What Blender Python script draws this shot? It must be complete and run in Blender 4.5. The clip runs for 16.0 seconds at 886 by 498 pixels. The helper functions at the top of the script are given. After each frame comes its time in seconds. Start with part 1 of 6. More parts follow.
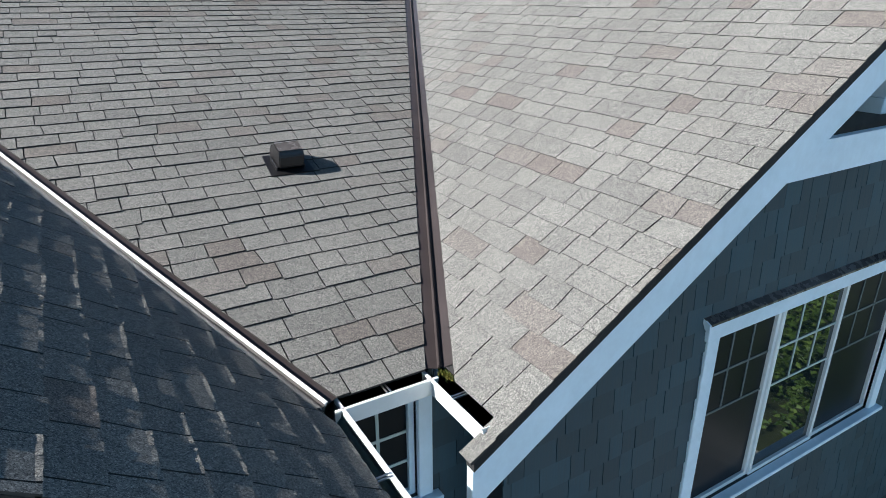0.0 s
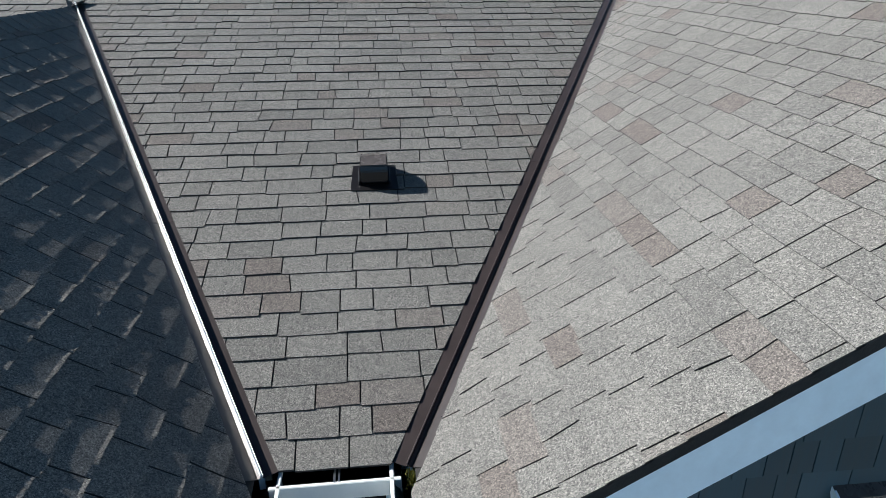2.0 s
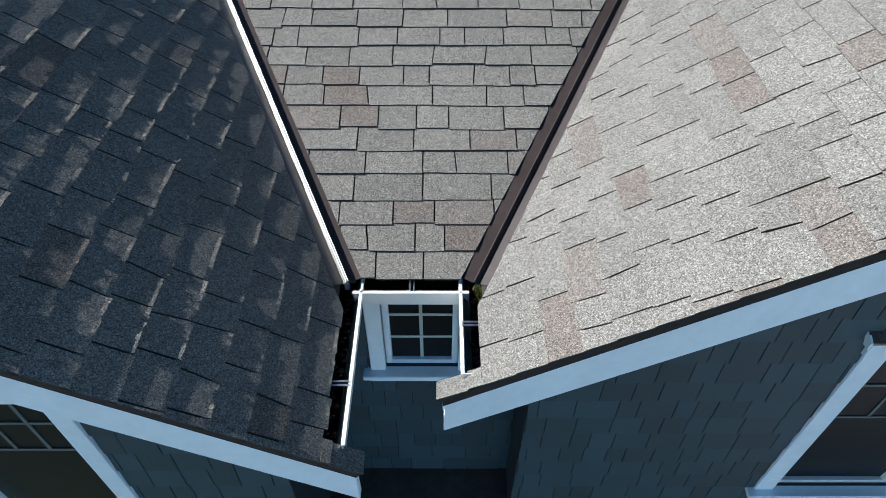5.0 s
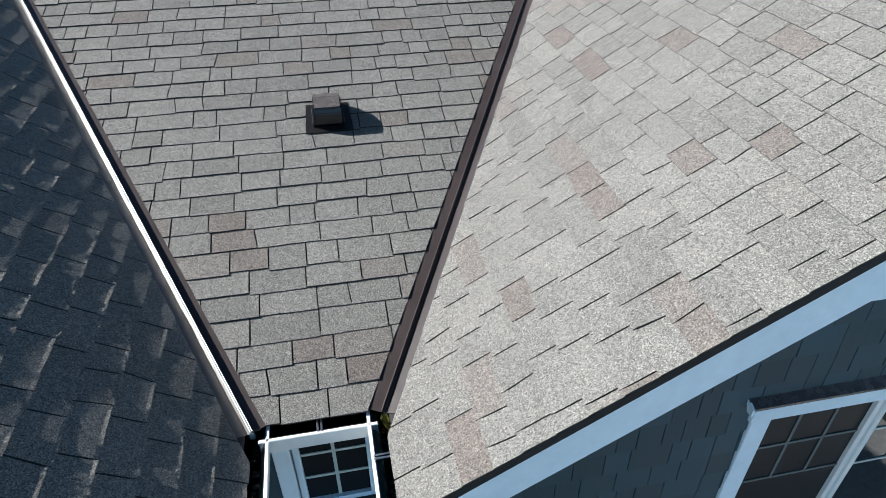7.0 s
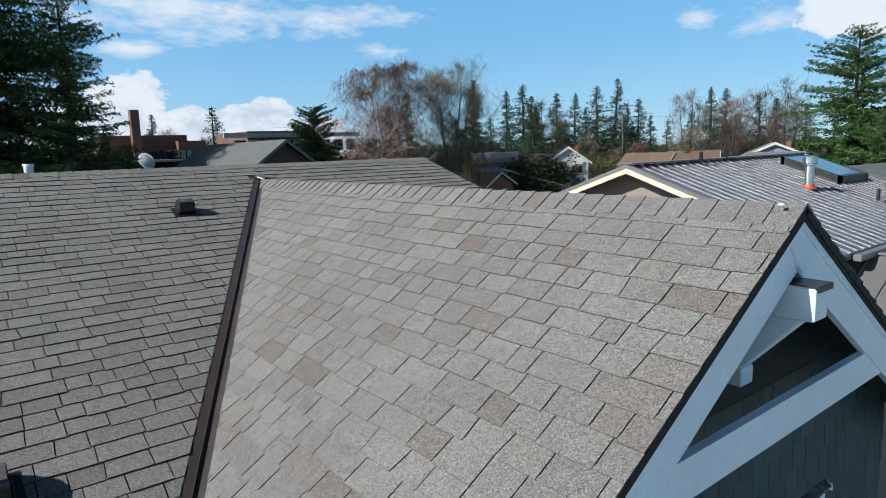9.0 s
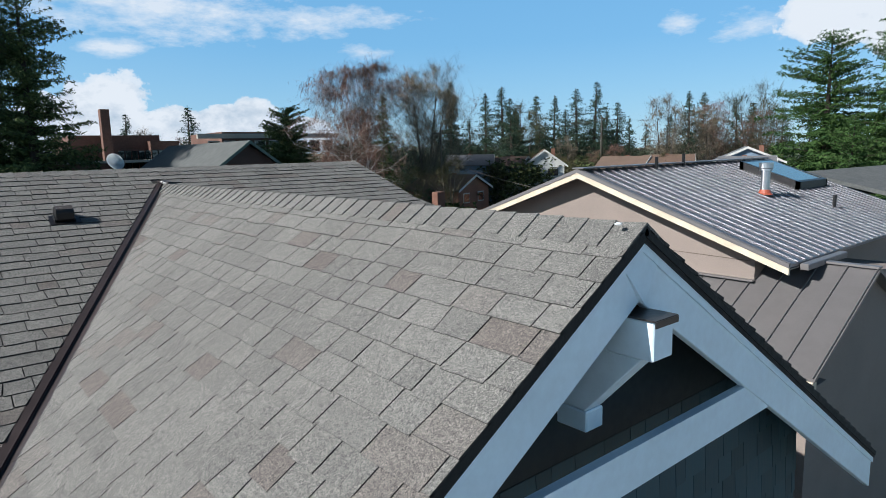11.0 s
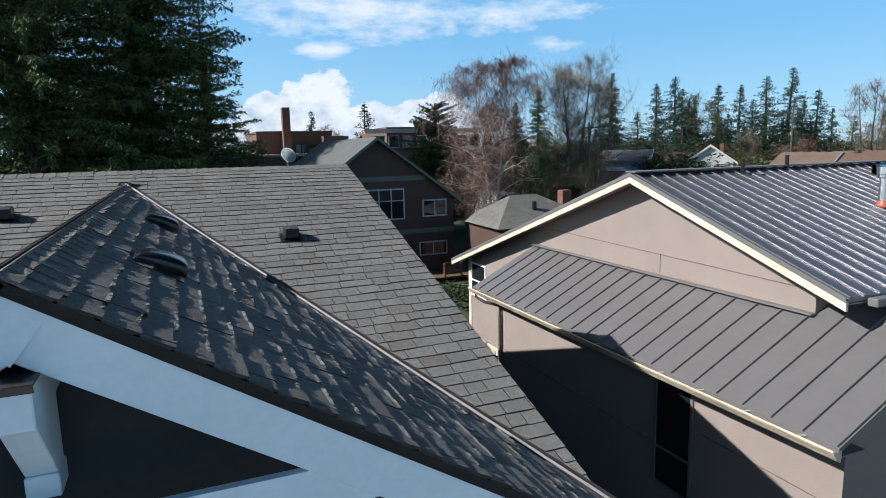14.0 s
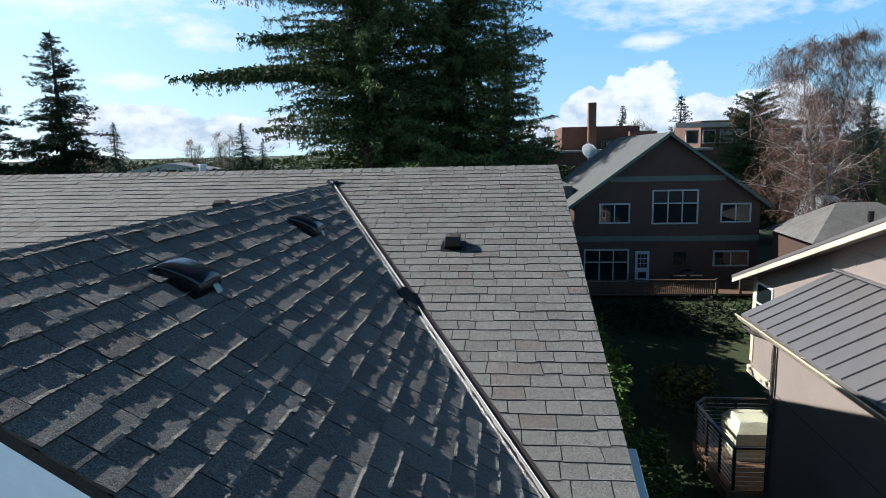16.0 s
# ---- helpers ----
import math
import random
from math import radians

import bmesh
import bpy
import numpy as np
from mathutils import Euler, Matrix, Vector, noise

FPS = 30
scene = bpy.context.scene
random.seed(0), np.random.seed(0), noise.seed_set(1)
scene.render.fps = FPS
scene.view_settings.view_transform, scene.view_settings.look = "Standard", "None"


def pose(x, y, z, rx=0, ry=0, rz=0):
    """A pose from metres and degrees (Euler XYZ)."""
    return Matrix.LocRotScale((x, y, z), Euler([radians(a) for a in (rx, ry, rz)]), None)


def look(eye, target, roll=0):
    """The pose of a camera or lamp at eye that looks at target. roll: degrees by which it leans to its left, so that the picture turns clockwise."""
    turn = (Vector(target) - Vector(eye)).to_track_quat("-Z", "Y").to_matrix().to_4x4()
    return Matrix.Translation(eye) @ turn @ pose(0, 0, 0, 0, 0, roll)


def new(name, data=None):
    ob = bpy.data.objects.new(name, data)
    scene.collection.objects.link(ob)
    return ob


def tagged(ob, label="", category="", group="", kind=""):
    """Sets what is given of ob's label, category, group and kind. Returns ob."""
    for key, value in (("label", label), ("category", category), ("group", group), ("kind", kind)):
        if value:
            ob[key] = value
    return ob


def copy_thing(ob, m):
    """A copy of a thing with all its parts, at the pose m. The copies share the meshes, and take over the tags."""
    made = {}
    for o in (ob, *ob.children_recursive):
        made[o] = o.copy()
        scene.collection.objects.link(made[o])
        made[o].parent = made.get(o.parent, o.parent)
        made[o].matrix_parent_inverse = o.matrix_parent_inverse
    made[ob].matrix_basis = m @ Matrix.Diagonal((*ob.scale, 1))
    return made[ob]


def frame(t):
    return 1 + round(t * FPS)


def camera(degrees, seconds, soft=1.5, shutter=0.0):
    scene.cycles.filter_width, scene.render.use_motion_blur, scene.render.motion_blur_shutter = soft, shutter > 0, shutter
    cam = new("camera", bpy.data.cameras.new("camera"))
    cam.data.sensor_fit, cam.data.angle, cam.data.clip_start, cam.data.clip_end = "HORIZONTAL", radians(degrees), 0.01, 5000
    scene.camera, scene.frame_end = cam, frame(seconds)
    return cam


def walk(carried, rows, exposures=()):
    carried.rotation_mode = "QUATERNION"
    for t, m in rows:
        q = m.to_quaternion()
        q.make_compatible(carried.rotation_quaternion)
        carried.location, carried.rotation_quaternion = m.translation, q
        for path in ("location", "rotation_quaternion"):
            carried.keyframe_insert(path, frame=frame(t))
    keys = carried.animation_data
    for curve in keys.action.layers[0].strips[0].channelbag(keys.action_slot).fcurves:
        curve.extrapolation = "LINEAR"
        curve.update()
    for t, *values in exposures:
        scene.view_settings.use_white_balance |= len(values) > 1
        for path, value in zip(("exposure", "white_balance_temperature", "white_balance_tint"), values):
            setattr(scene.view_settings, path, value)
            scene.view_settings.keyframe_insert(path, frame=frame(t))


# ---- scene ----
# ---------------------------------------------------------------- camera
cam = camera(70.5, 16.0, soft=0.5)
PATH = [
    (0, -0.721, -2.306, 1.682, -30.96, -21.92, -0.09),
    (0.5, -0.286, -2.207, 1.834, -26.71, -24.58, -0.17),
    (1, 0.153, -2.123, 1.798, -23.32, -23.51, -0.33),
    (1.5, 0.456, -2.041, 1.814, -16.28, -23.79, -0.32),
    (2, 0.534, -2.013, 1.887, -6.50, -24.73, 0.09),
    (2.5, 0.523, -2.035, 1.874, -3.59, -32.00, 0.12),
    (3, 0.529, -2.046, 1.951, -1.96, -43.43, -0.30),
    (3.5, 0.502, -2.078, 1.954, -1.51, -43.74, -0.25),
    (4, 0.454, -2.047, 2.041, -1.70, -45.12, 0.34),
    (4.2, 0.453, -2.019, 2.074, -0.93, -45.44, 0.24),
    (6.3, 0.500, -1.922, 2.239, -0.10, -44.69, 0.34),
    (6.5, 0.529, -1.920, 2.263, -1.74, -43.15, -0.35),
    (7, 0.532, -1.948, 2.304, -11.00, -36.17, -0.37),
    (7.5, 0.648, -1.949, 2.153, -20.29, -26.56, -2.11),
    (8, 0.561, -1.882, 2.238, -27.07, -20.40, -1.74),
    (8.5, 0.540, -1.865, 2.271, -32.08, -12.85, -1.79),
    (9, 0.552, -1.829, 2.258, -38.00, -9.04, -1.76),
    (9.5, 0.555, -1.812, 2.278, -39.50, -9.10, -1.61),
    (10, 0.742, -1.829, 2.267, -39.91, -9.05, -1.60),
    (10.2, 0.864, -1.844, 2.259, -39.89, -8.99, -1.51),
    (12.3, 2.792, -2.443, 2.293, -33.37, -9.07, -1.53),
    (12.5, 3.010, -2.531, 2.303, -31.13, -9.06, -1.37),
    (13, 3.493, -2.742, 2.308, -28.98, -9.06, -1.25),
    (13.5, 3.885, -2.884, 2.312, -25.73, -9.03, -1.23),
    (14, 4.274, -3.096, 2.344, -22.82, -9.14, -1.29),
    (14.5, 4.682, -3.124, 2.384, -17.14, -9.20, -1.21),
    (15, 5.119, -3.029, 2.408, -8.10, -9.20, -1.15),
    (15.5, 5.542, -2.765, 2.409, -3.27, -9.19, -0.98),
    (16, 5.942, -2.333, 2.364, 5.40, -8.94, -1.23),
]
# END PATH


def aim(x, y, z, yaw, pitch, roll):
    a, b = radians(yaw), radians(pitch)
    ahead = Vector((-math.sin(a) * math.cos(b), math.cos(a) * math.cos(b), math.sin(b)))
    return look((x, y, z), Vector((x, y, z)) + ahead, roll)


walk(cam, [(row[0], aim(*row[1:])) for row in PATH], exposures=[(0, 1.22, 6000, 8), (2, 0.88, 6000, 8), (4, 1.10, 6000, 8), (7, 1.20, 6000, 8), (8, 0.99, 6000, 8), (9, 0.62, 6000, 8), (12, 0.58, 6000, 8), (14, 0.74, 6000, 8), (16, 0.86, 6000, 8)])

# ---------------------------------------------------------------- world and sun
SUN_EL, SUN_AZ = 34.8, 12.9  # degrees; azimuth from -x towards +y
SUN = Vector((-math.cos(radians(SUN_EL)) * math.cos(radians(SUN_AZ)), math.cos(radians(SUN_EL)) * math.sin(radians(SUN_AZ)), math.sin(radians(SUN_EL))))
world = bpy.data.worlds.new("world")
scene.world = world
world.use_nodes = True
wn = world.node_tree.nodes
wn.clear()
sky = wn.new("ShaderNodeTexSky")
sky.sky_type, sky.sun_disc = "NISHITA", False
sky.sun_elevation, sky.sun_rotation = radians(SUN_EL), math.atan2(SUN.x, SUN.y)
sky.altitude, sky.air_density, sky.dust_density, sky.ozone_density = 50, 1.0, 0.15, 6.0
back = wn.new("ShaderNodeBackground")
back.inputs[1].default_value = 0.018
wout = wn.new("ShaderNodeOutputWorld")
world.node_tree.links.new(sky.outputs[0], back.inputs[0])
world.node_tree.links.new(back.outputs[0], wout.inputs[0])
sun_data = bpy.data.lights.new("sun", "SUN")
sun_data.energy, sun_data.angle, sun_data.color = 5.0, radians(0.53), (1.0, 0.94, 0.86)
sun = new("sun", sun_data)
sun.matrix_world = look(SUN * 60, (0, 0, 0))

# ---------------------------------------------------------------- materials


class Mat:
    """A small wrapper to build node materials."""

    def __init__(self, name, rough=0.7, metal=0.0):
        self.m = bpy.data.materials.new(name)
        self.m.use_nodes = True
        self.t = self.m.node_tree
        self.b = self.t.nodes["Principled BSDF"]
        self.b.inputs["Roughness"].default_value = rough
        self.b.inputs["Metallic"].default_value = metal
        self.co = self.n("ShaderNodeTexCoord").outputs["Object"]

    def n(self, kind, **props):
        node = self.t.nodes.new(kind)
        for key, value in props.items():
            node.inputs[key].default_value = value
        return node

    def link(self, a, b):
        self.t.links.new(a, b)

    def noise(self, scale, detail=4.0, rough=0.55, vec=None, stretch=None):
        node = self.n("ShaderNodeTexNoise", Scale=scale, Detail=detail, Roughness=rough)
        src = vec or self.co
        if stretch:
            mp = self.n("ShaderNodeMapping")
            mp.inputs["Scale"].default_value = stretch
            self.link(src, mp.inputs[0])
            src = mp.outputs[0]
        self.link(src, node.inputs["Vector"])
        return node.outputs["Fac"]

    def ramp(self, fac, stops):
        node = self.n("ShaderNodeValToRGB")
        els = node.color_ramp.elements
        while len(els) < len(stops):
            els.new(0.5)
        for el, (p, c) in zip(els, stops):
            el.position = p
            el.color = (*c, 1) if len(c) == 3 else c
        self.link(fac, node.inputs[0])
        return node.outputs[0]

    def mix(self, fac, a, b, mode="MIX"):
        node = self.t.nodes.new("ShaderNodeMix")
        node.data_type, node.blend_type = "RGBA", mode
        for sock, v in ((node.inputs[0], fac), (node.inputs[6], a), (node.inputs[7], b)):
            if isinstance(v, (int, float)):
                sock.default_value = v
            elif isinstance(v, tuple):
                sock.default_value = (*v, 1)
            else:
                self.link(v, sock)
        return node.outputs[2]

    def math(self, op, a, b=0.0):
        node = self.t.nodes.new("ShaderNodeMath")
        node.operation = op
        for sock, v in zip(node.inputs, (a, b)):
            if isinstance(v, (int, float)):
                sock.default_value = v
            else:
                self.link(v, sock)
        return node.outputs[0]

    def color(self, src):
        if isinstance(src, tuple):
            self.b.inputs["Base Color"].default_value = (*src, 1)
        else:
            self.link(src, self.b.inputs["Base Color"])
        return self

    def bump(self, fac, strength=0.3, dist=0.002):
        node = self.n("ShaderNodeBump", Strength=strength, Distance=dist)
        self.link(fac, node.inputs["Height"])
        self.link(node.outputs[0], self.b.inputs["Normal"])
        return self

    def rough(self, fac, lo, hi):
        node = self.n("ShaderNodeMapRange")
        node.inputs["To Min"].default_value, node.inputs["To Max"].default_value = lo, hi
        self.link(fac, node.inputs[0])
        self.link(node.outputs[0], self.b.inputs["Roughness"])
        return self


ALBEDO = 0.74  # overall reflectance of the weathered outdoor surfaces


def dim(stops):
    return [(p, tuple(v * ALBEDO for v in c)) for p, c in stops]


def world_pos(mt):
    return mt.n("ShaderNodeNewGeometry").outputs["Position"]


def shingle_material(name, island):
    """Weathered asphalt shingle: granules, per-tab tone, brown tabs, faint streaks."""
    mt = Mat(name, 0.88)
    geo = mt.n("ShaderNodeNewGeometry")
    pos = geo.outputs["Position"]
    rnd = geo.outputs["Random Per Island"] if island else mt.n("ShaderNodeObjectInfo").outputs["Random"]
    tone = mt.ramp(rnd, dim([(0.0, (0.206, 0.203, 0.194)), (0.4, (0.232, 0.229, 0.218)), (0.88, (0.250, 0.246, 0.233)), (0.91, (0.220, 0.205, 0.193)), (1.0, (0.190, 0.170, 0.158))]))
    big = mt.noise(1.1, 5.0, 0.6, pos)
    tone = mt.mix(0.4, tone, mt.ramp(big, [(0.3, (0.66, 0.65, 0.65)), (0.7, (1.0, 1.0, 1.0))]), "MULTIPLY")
    mid = mt.noise(26.0, 3.0, 0.6, pos)
    tone = mt.mix(0.3, tone, mt.ramp(mid, [(0.35, (0.78, 0.77, 0.76)), (0.65, (1.12, 1.1, 1.08))]), "MULTIPLY")
    fine = mt.n("ShaderNodeTexVoronoi", Scale=290.0)
    coarse = mt.n("ShaderNodeTexVoronoi", Scale=160.0)
    for node in (fine, coarse):
        mt.link(pos, node.inputs["Vector"])
    sep = mt.n("ShaderNodeSeparateColor")
    mt.link(fine.outputs["Color"], sep.inputs[0])
    sep2 = mt.n("ShaderNodeSeparateColor")
    mt.link(coarse.outputs["Color"], sep2.inputs[0])
    speck = mt.ramp(sep.outputs[0], [(0.0, (0.35, 0.35, 0.36)), (0.25, (0.72, 0.72, 0.72)), (0.75, (1.12, 1.11, 1.10)), (1.0, (1.78, 1.76, 1.72))])
    clump = mt.ramp(sep2.outputs[1], [(0.0, (0.74, 0.74, 0.75)), (0.5, (1.0, 1.0, 1.0)), (1.0, (1.26, 1.25, 1.24))])
    tone = mt.mix(1.0, mt.mix(1.0, tone, speck, "MULTIPLY"), clump, "MULTIPLY")
    mt.color(tone)
    mt.b.inputs["Specular IOR Level"].default_value = 0.3
    mt.bump(mt.math("ADD", sep2.outputs[0], mt.math("MULTIPLY", sep.outputs[1], 0.5)), 0.55, 0.003)
    return mt.m


def paint(name, rgb, rough=0.5, wear=0.12, grain=(3.0, 3.0, 40.0)):
    mt = Mat(name, rough)
    pos = world_pos(mt)
    a, b = mt.noise(2.3, 5.0, 0.65, pos), mt.noise(18.0, 4.0, 0.6, pos)
    dark = tuple(c * (1 - wear * 2.2) for c in rgb)
    c = mt.mix(mt.ramp(a, [(0.35, (0, 0, 0)), (0.75, (1, 1, 1))]), rgb, dark)
    c = mt.mix(0.25, c, mt.ramp(b, [(0.3, (0.8, 0.8, 0.8)), (0.7, (1.08, 1.08, 1.08))]), "MULTIPLY")
    mt.color(c).rough(b, rough - 0.12, rough + 0.15).bump(b, 0.12, 0.002)
    return mt.m


def siding_material(name, rgb, island):
    mt = Mat(name, 0.6)
    geo = mt.n("ShaderNodeNewGeometry")
    rnd = geo.outputs["Random Per Island"] if island else mt.n("ShaderNodeObjectInfo").outputs["Random"]
    lo, hi = tuple(c * 0.72 for c in rgb), tuple(c * 1.22 for c in rgb)
    tone = mt.ramp(rnd, [(0.0, lo), (0.6, rgb), (1.0, hi)])
    wood = mt.noise(60.0, 5.0, 0.6, geo.outputs["Position"], (1.0, 1.0, 0.06))
    tone = mt.mix(0.5, tone, mt.ramp(wood, [(0.3, (0.62, 0.62, 0.62)), (0.7, (1.15, 1.15, 1.15))]), "MULTIPLY")
    mt.color(tone).bump(wood, 0.3, 0.002).rough(wood, 0.45, 0.75)
    return mt.m


def metal(name, rgb, rough, metallic=1.0, dirt=0.25):
    mt = Mat(name, rough, metallic)
    rgb = tuple(v * (0.82 if metallic < 0.9 else 1.0) for v in rgb)
    pos = world_pos(mt)
    a, b = mt.noise(3.0, 6.0, 0.65, pos), mt.noise(40.0, 4.0, 0.6, pos)
    c = mt.mix(mt.ramp(a, [(0.4, (0, 0, 0)), (0.8, (1, 1, 1))]), rgb, tuple(v * (1 - dirt) for v in rgb))
    mt.color(c).rough(b, max(0.05, rough - 0.1), rough + 0.15).bump(b, 0.08, 0.002)
    return mt.m


def glass_material(name, rgb=(0.012, 0.016, 0.018), rough=0.02):
    mt = Mat(name, rough)
    mt.color(rgb)
    mt.b.inputs["Specular IOR Level"].default_value = 0.8
    a = mt.noise(0.8, 2.0, 0.5, world_pos(mt))
    mt.bump(a, 0.02, 0.01)
    return mt.m


def noisy(name, stops, scale=1.0, rough=0.9, fine=20.0, bump=0.4, dist=0.02):
    mt = Mat(name, rough)
    pos = world_pos(mt)
    c = mt.ramp(mt.noise(scale, 6.0, 0.65, pos), dim(stops))
    f = mt.noise(fine, 4.0, 0.65, pos)
    c = mt.mix(0.5, c, mt.ramp(f, [(0.3, (0.55, 0.55, 0.55)), (0.7, (1.2, 1.2, 1.2))]), "MULTIPLY")
    mt.color(c).bump(f, bump, dist)
    return mt.m


def foliage(name, stops, rough=0.75):
    mt = Mat(name, rough)
    geo = mt.n("ShaderNodeNewGeometry")
    c = mt.ramp(geo.outputs["Random Per Island"], dim(stops))
    big = mt.noise(0.5, 3.0, 0.6, geo.outputs["Position"])
    c = mt.mix(0.6, c, mt.ramp(big, [(0.3, (0.55, 0.6, 0.55)), (0.7, (1.2, 1.15, 1.0))]), "MULTIPLY")
    mt.color(c)
    mt.b.inputs["Specular IOR Level"].default_value = 0.2
    return mt.m


M_SHINGLE = shingle_material("asphalt_shingle", False)
M_SHINGLES = shingle_material("asphalt_shingles", True)
M_BUTT = noisy("asphalt_cut_edge", [(0.3, (0.035, 0.033, 0.032)), (0.7, (0.075, 0.070, 0.066))], 30.0, 0.9)
M_FELT = noisy("roof_underlay", [(0.3, (0.012, 0.012, 0.013)), (0.7, (0.03, 0.028, 0.027))], 6.0, 0.85)
M_FLASH = paint("brown_flashing", (0.048, 0.037, 0.036), 0.38, 0.18)
M_CRIMP = metal("bare_flashing_edge", (0.82, 0.82, 0.82), 0.5, 0.15, 0.05)
# same bare edge, with its weaker light put into a greyer tone
M_CRIMP_LESS_LIT = metal("less_lit_flashing_edge", (0.66, 0.65, 0.64), 0.32, 0.6, 0.2)
M_TRIM = paint("pale_trim_paint", (0.74, 0.86, 0.95), 0.45, 0.05)
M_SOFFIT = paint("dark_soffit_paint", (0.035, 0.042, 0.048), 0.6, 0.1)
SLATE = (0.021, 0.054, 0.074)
M_SIDING = siding_material("slate_siding_shingle", SLATE, False)
M_SIDINGS = siding_material("slate_siding_shingles", SLATE, True)
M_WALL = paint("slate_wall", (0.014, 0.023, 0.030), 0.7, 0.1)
M_WHITE = paint("white_vinyl", (0.78, 0.80, 0.80), 0.35, 0.04)
M_GLASS = glass_material("dark_window_glass")
M_SCREEN = glass_material("screened_window_glass", (0.010, 0.012, 0.015), 0.28)
M_SCREEN.node_tree.nodes["Principled BSDF"].inputs["Specular IOR Level"].default_value = 0.12
M_MUNTIN_DIM = paint("muntin_behind_screen", (0.10, 0.125, 0.13), 0.5, 0.05)
M_MUNTIN = paint("pale_green_muntin", (0.45, 0.52, 0.50), 0.4, 0.05)
M_GUTTER_OUT = paint("white_gutter_paint", (0.74, 0.76, 0.76), 0.4, 0.05)
M_GUTTER_IN = metal("wet_dark_gutter", (0.24, 0.36, 0.36), 0.35, 0.4, 0.5)
M_MOSS = foliage("moss", [(0, (0.10, 0.12, 0.02)), (1, (0.26, 0.24, 0.06))])
M_SLUDGE = noisy("gutter_sludge", [(0.3, (0.008, 0.008, 0.008)), (0.6, (0.02, 0.022, 0.02)), (0.8, (0.10, 0.11, 0.11))], 22.0, 0.35)
M_VENT = paint("black_plastic_vent", (0.014, 0.013, 0.014), 0.33, 0.2)
M_VENT_TOP = paint("brownish_vent_top", (0.11, 0.098, 0.095), 0.25, 0.3)
M_ALU = metal("aluminium", (0.72, 0.74, 0.75), 0.3)
M_GALV = metal("galvanised_pipe", (0.62, 0.64, 0.66), 0.32)
# ---------------------------------------------------------------- building helpers


def obj(name, bm, material, parent=None, label="", smooth=False):
    """Links a bmesh as one mesh object."""
    me = bpy.data.meshes.new(name)
    bmesh.ops.recalc_face_normals(bm, faces=bm.faces)
    bm.to_mesh(me)
    bm.free()
    me.materials.append(material)
    if smooth:
        me.polygons.foreach_set("use_smooth", [True] * len(me.polygons))
    ob = new(name, me)
    ob.parent = parent
    if label:
        ob["label"] = label
    return ob


def part(name, bm, material, parent, label="", smooth=False):
    return obj(name, bm, material, parent, label, smooth)


def raw(name, verts, faces, material, parent=None, label="", smooth=False):
    """Links plain vertex and face lists as one mesh object."""
    me = bpy.data.meshes.new(name)
    me.from_pydata(verts, [], faces)
    me.materials.append(material)
    if smooth:
        me.polygons.foreach_set("use_smooth", [True] * len(me.polygons))
    ob = new(name, me)
    ob.parent = parent
    if label:
        ob["label"] = label
    return ob


def thing(name, label, category, group="", at=(0, 0, 0)):
    ob = new(name)
    ob.location = at
    ob.empty_display_size = 0.1
    return tagged(ob, label, category, group)


def settle(ob, k, aside=0.0):
    """Draws a far thing towards the house, to k times its planned distance and size."""
    ob.matrix_world = Matrix.Translation((4.0 + aside, -2.6, 2.33)) @ Matrix.Scale(k, 4) @ Matrix.Translation((-4.0, 2.6, -2.33)) @ ob.matrix_basis
    return ob


def setting(ob, label="", category=""):
    return tagged(ob, label, category, "", "structure")


def box(bm, lo, hi, bevel=0.0):
    """A box between two corners, with rounded edges."""
    made = bmesh.ops.create_cube(bm, size=1.0)["verts"]
    lo, hi = Vector(lo), Vector(hi)
    for v in made:
        v.co = Vector(((lo[i] + hi[i]) / 2 + v.co[i] * (hi[i] - lo[i]) for i in range(3)))
    if bevel:
        edges = list({e for v in made for e in v.link_edges})
        bmesh.ops.bevel(bm, geom=edges, offset=bevel, segments=1, affect="EDGES")
    return bm


def stick(bm, a, b, w, h, up=(0, 0, 1), bevel=0.0):
    """A box of cross-section w by h along the line a to b."""
    a, b = Vector(a), Vector(b)
    x = (b - a).normalized()
    y = Vector(up).cross(x)
    if y.length < 1e-4:
        y = Vector((1, 0, 0)).cross(x)
    y.normalize()
    z = x.cross(y)
    made = bmesh.ops.create_cube(bm, size=1.0)["verts"]
    mid, length = (a + b) / 2, (b - a).length
    for v in made:
        v.co = mid + x * (v.co.x * length) + y * (v.co.y * w) + z * (v.co.z * h)
    if bevel:
        edges = list({e for v in made for e in v.link_edges})
        bmesh.ops.bevel(bm, geom=edges, offset=bevel, segments=1, affect="EDGES")
    return bm


def slab(bm, pts, push):
    """A prism: a flat polygon of 3D points, swept by the vector push."""
    push = Vector(push)
    a = [bm.verts.new(p) for p in pts]
    b = [bm.verts.new(Vector(p) + push) for p in pts]
    bm.faces.new(a)
    bm.faces.new(b[::-1])
    n = len(a)
    for i in range(n):
        bm.faces.new((a[i], b[i], b[(i + 1) % n], a[(i + 1) % n]))
    return bm


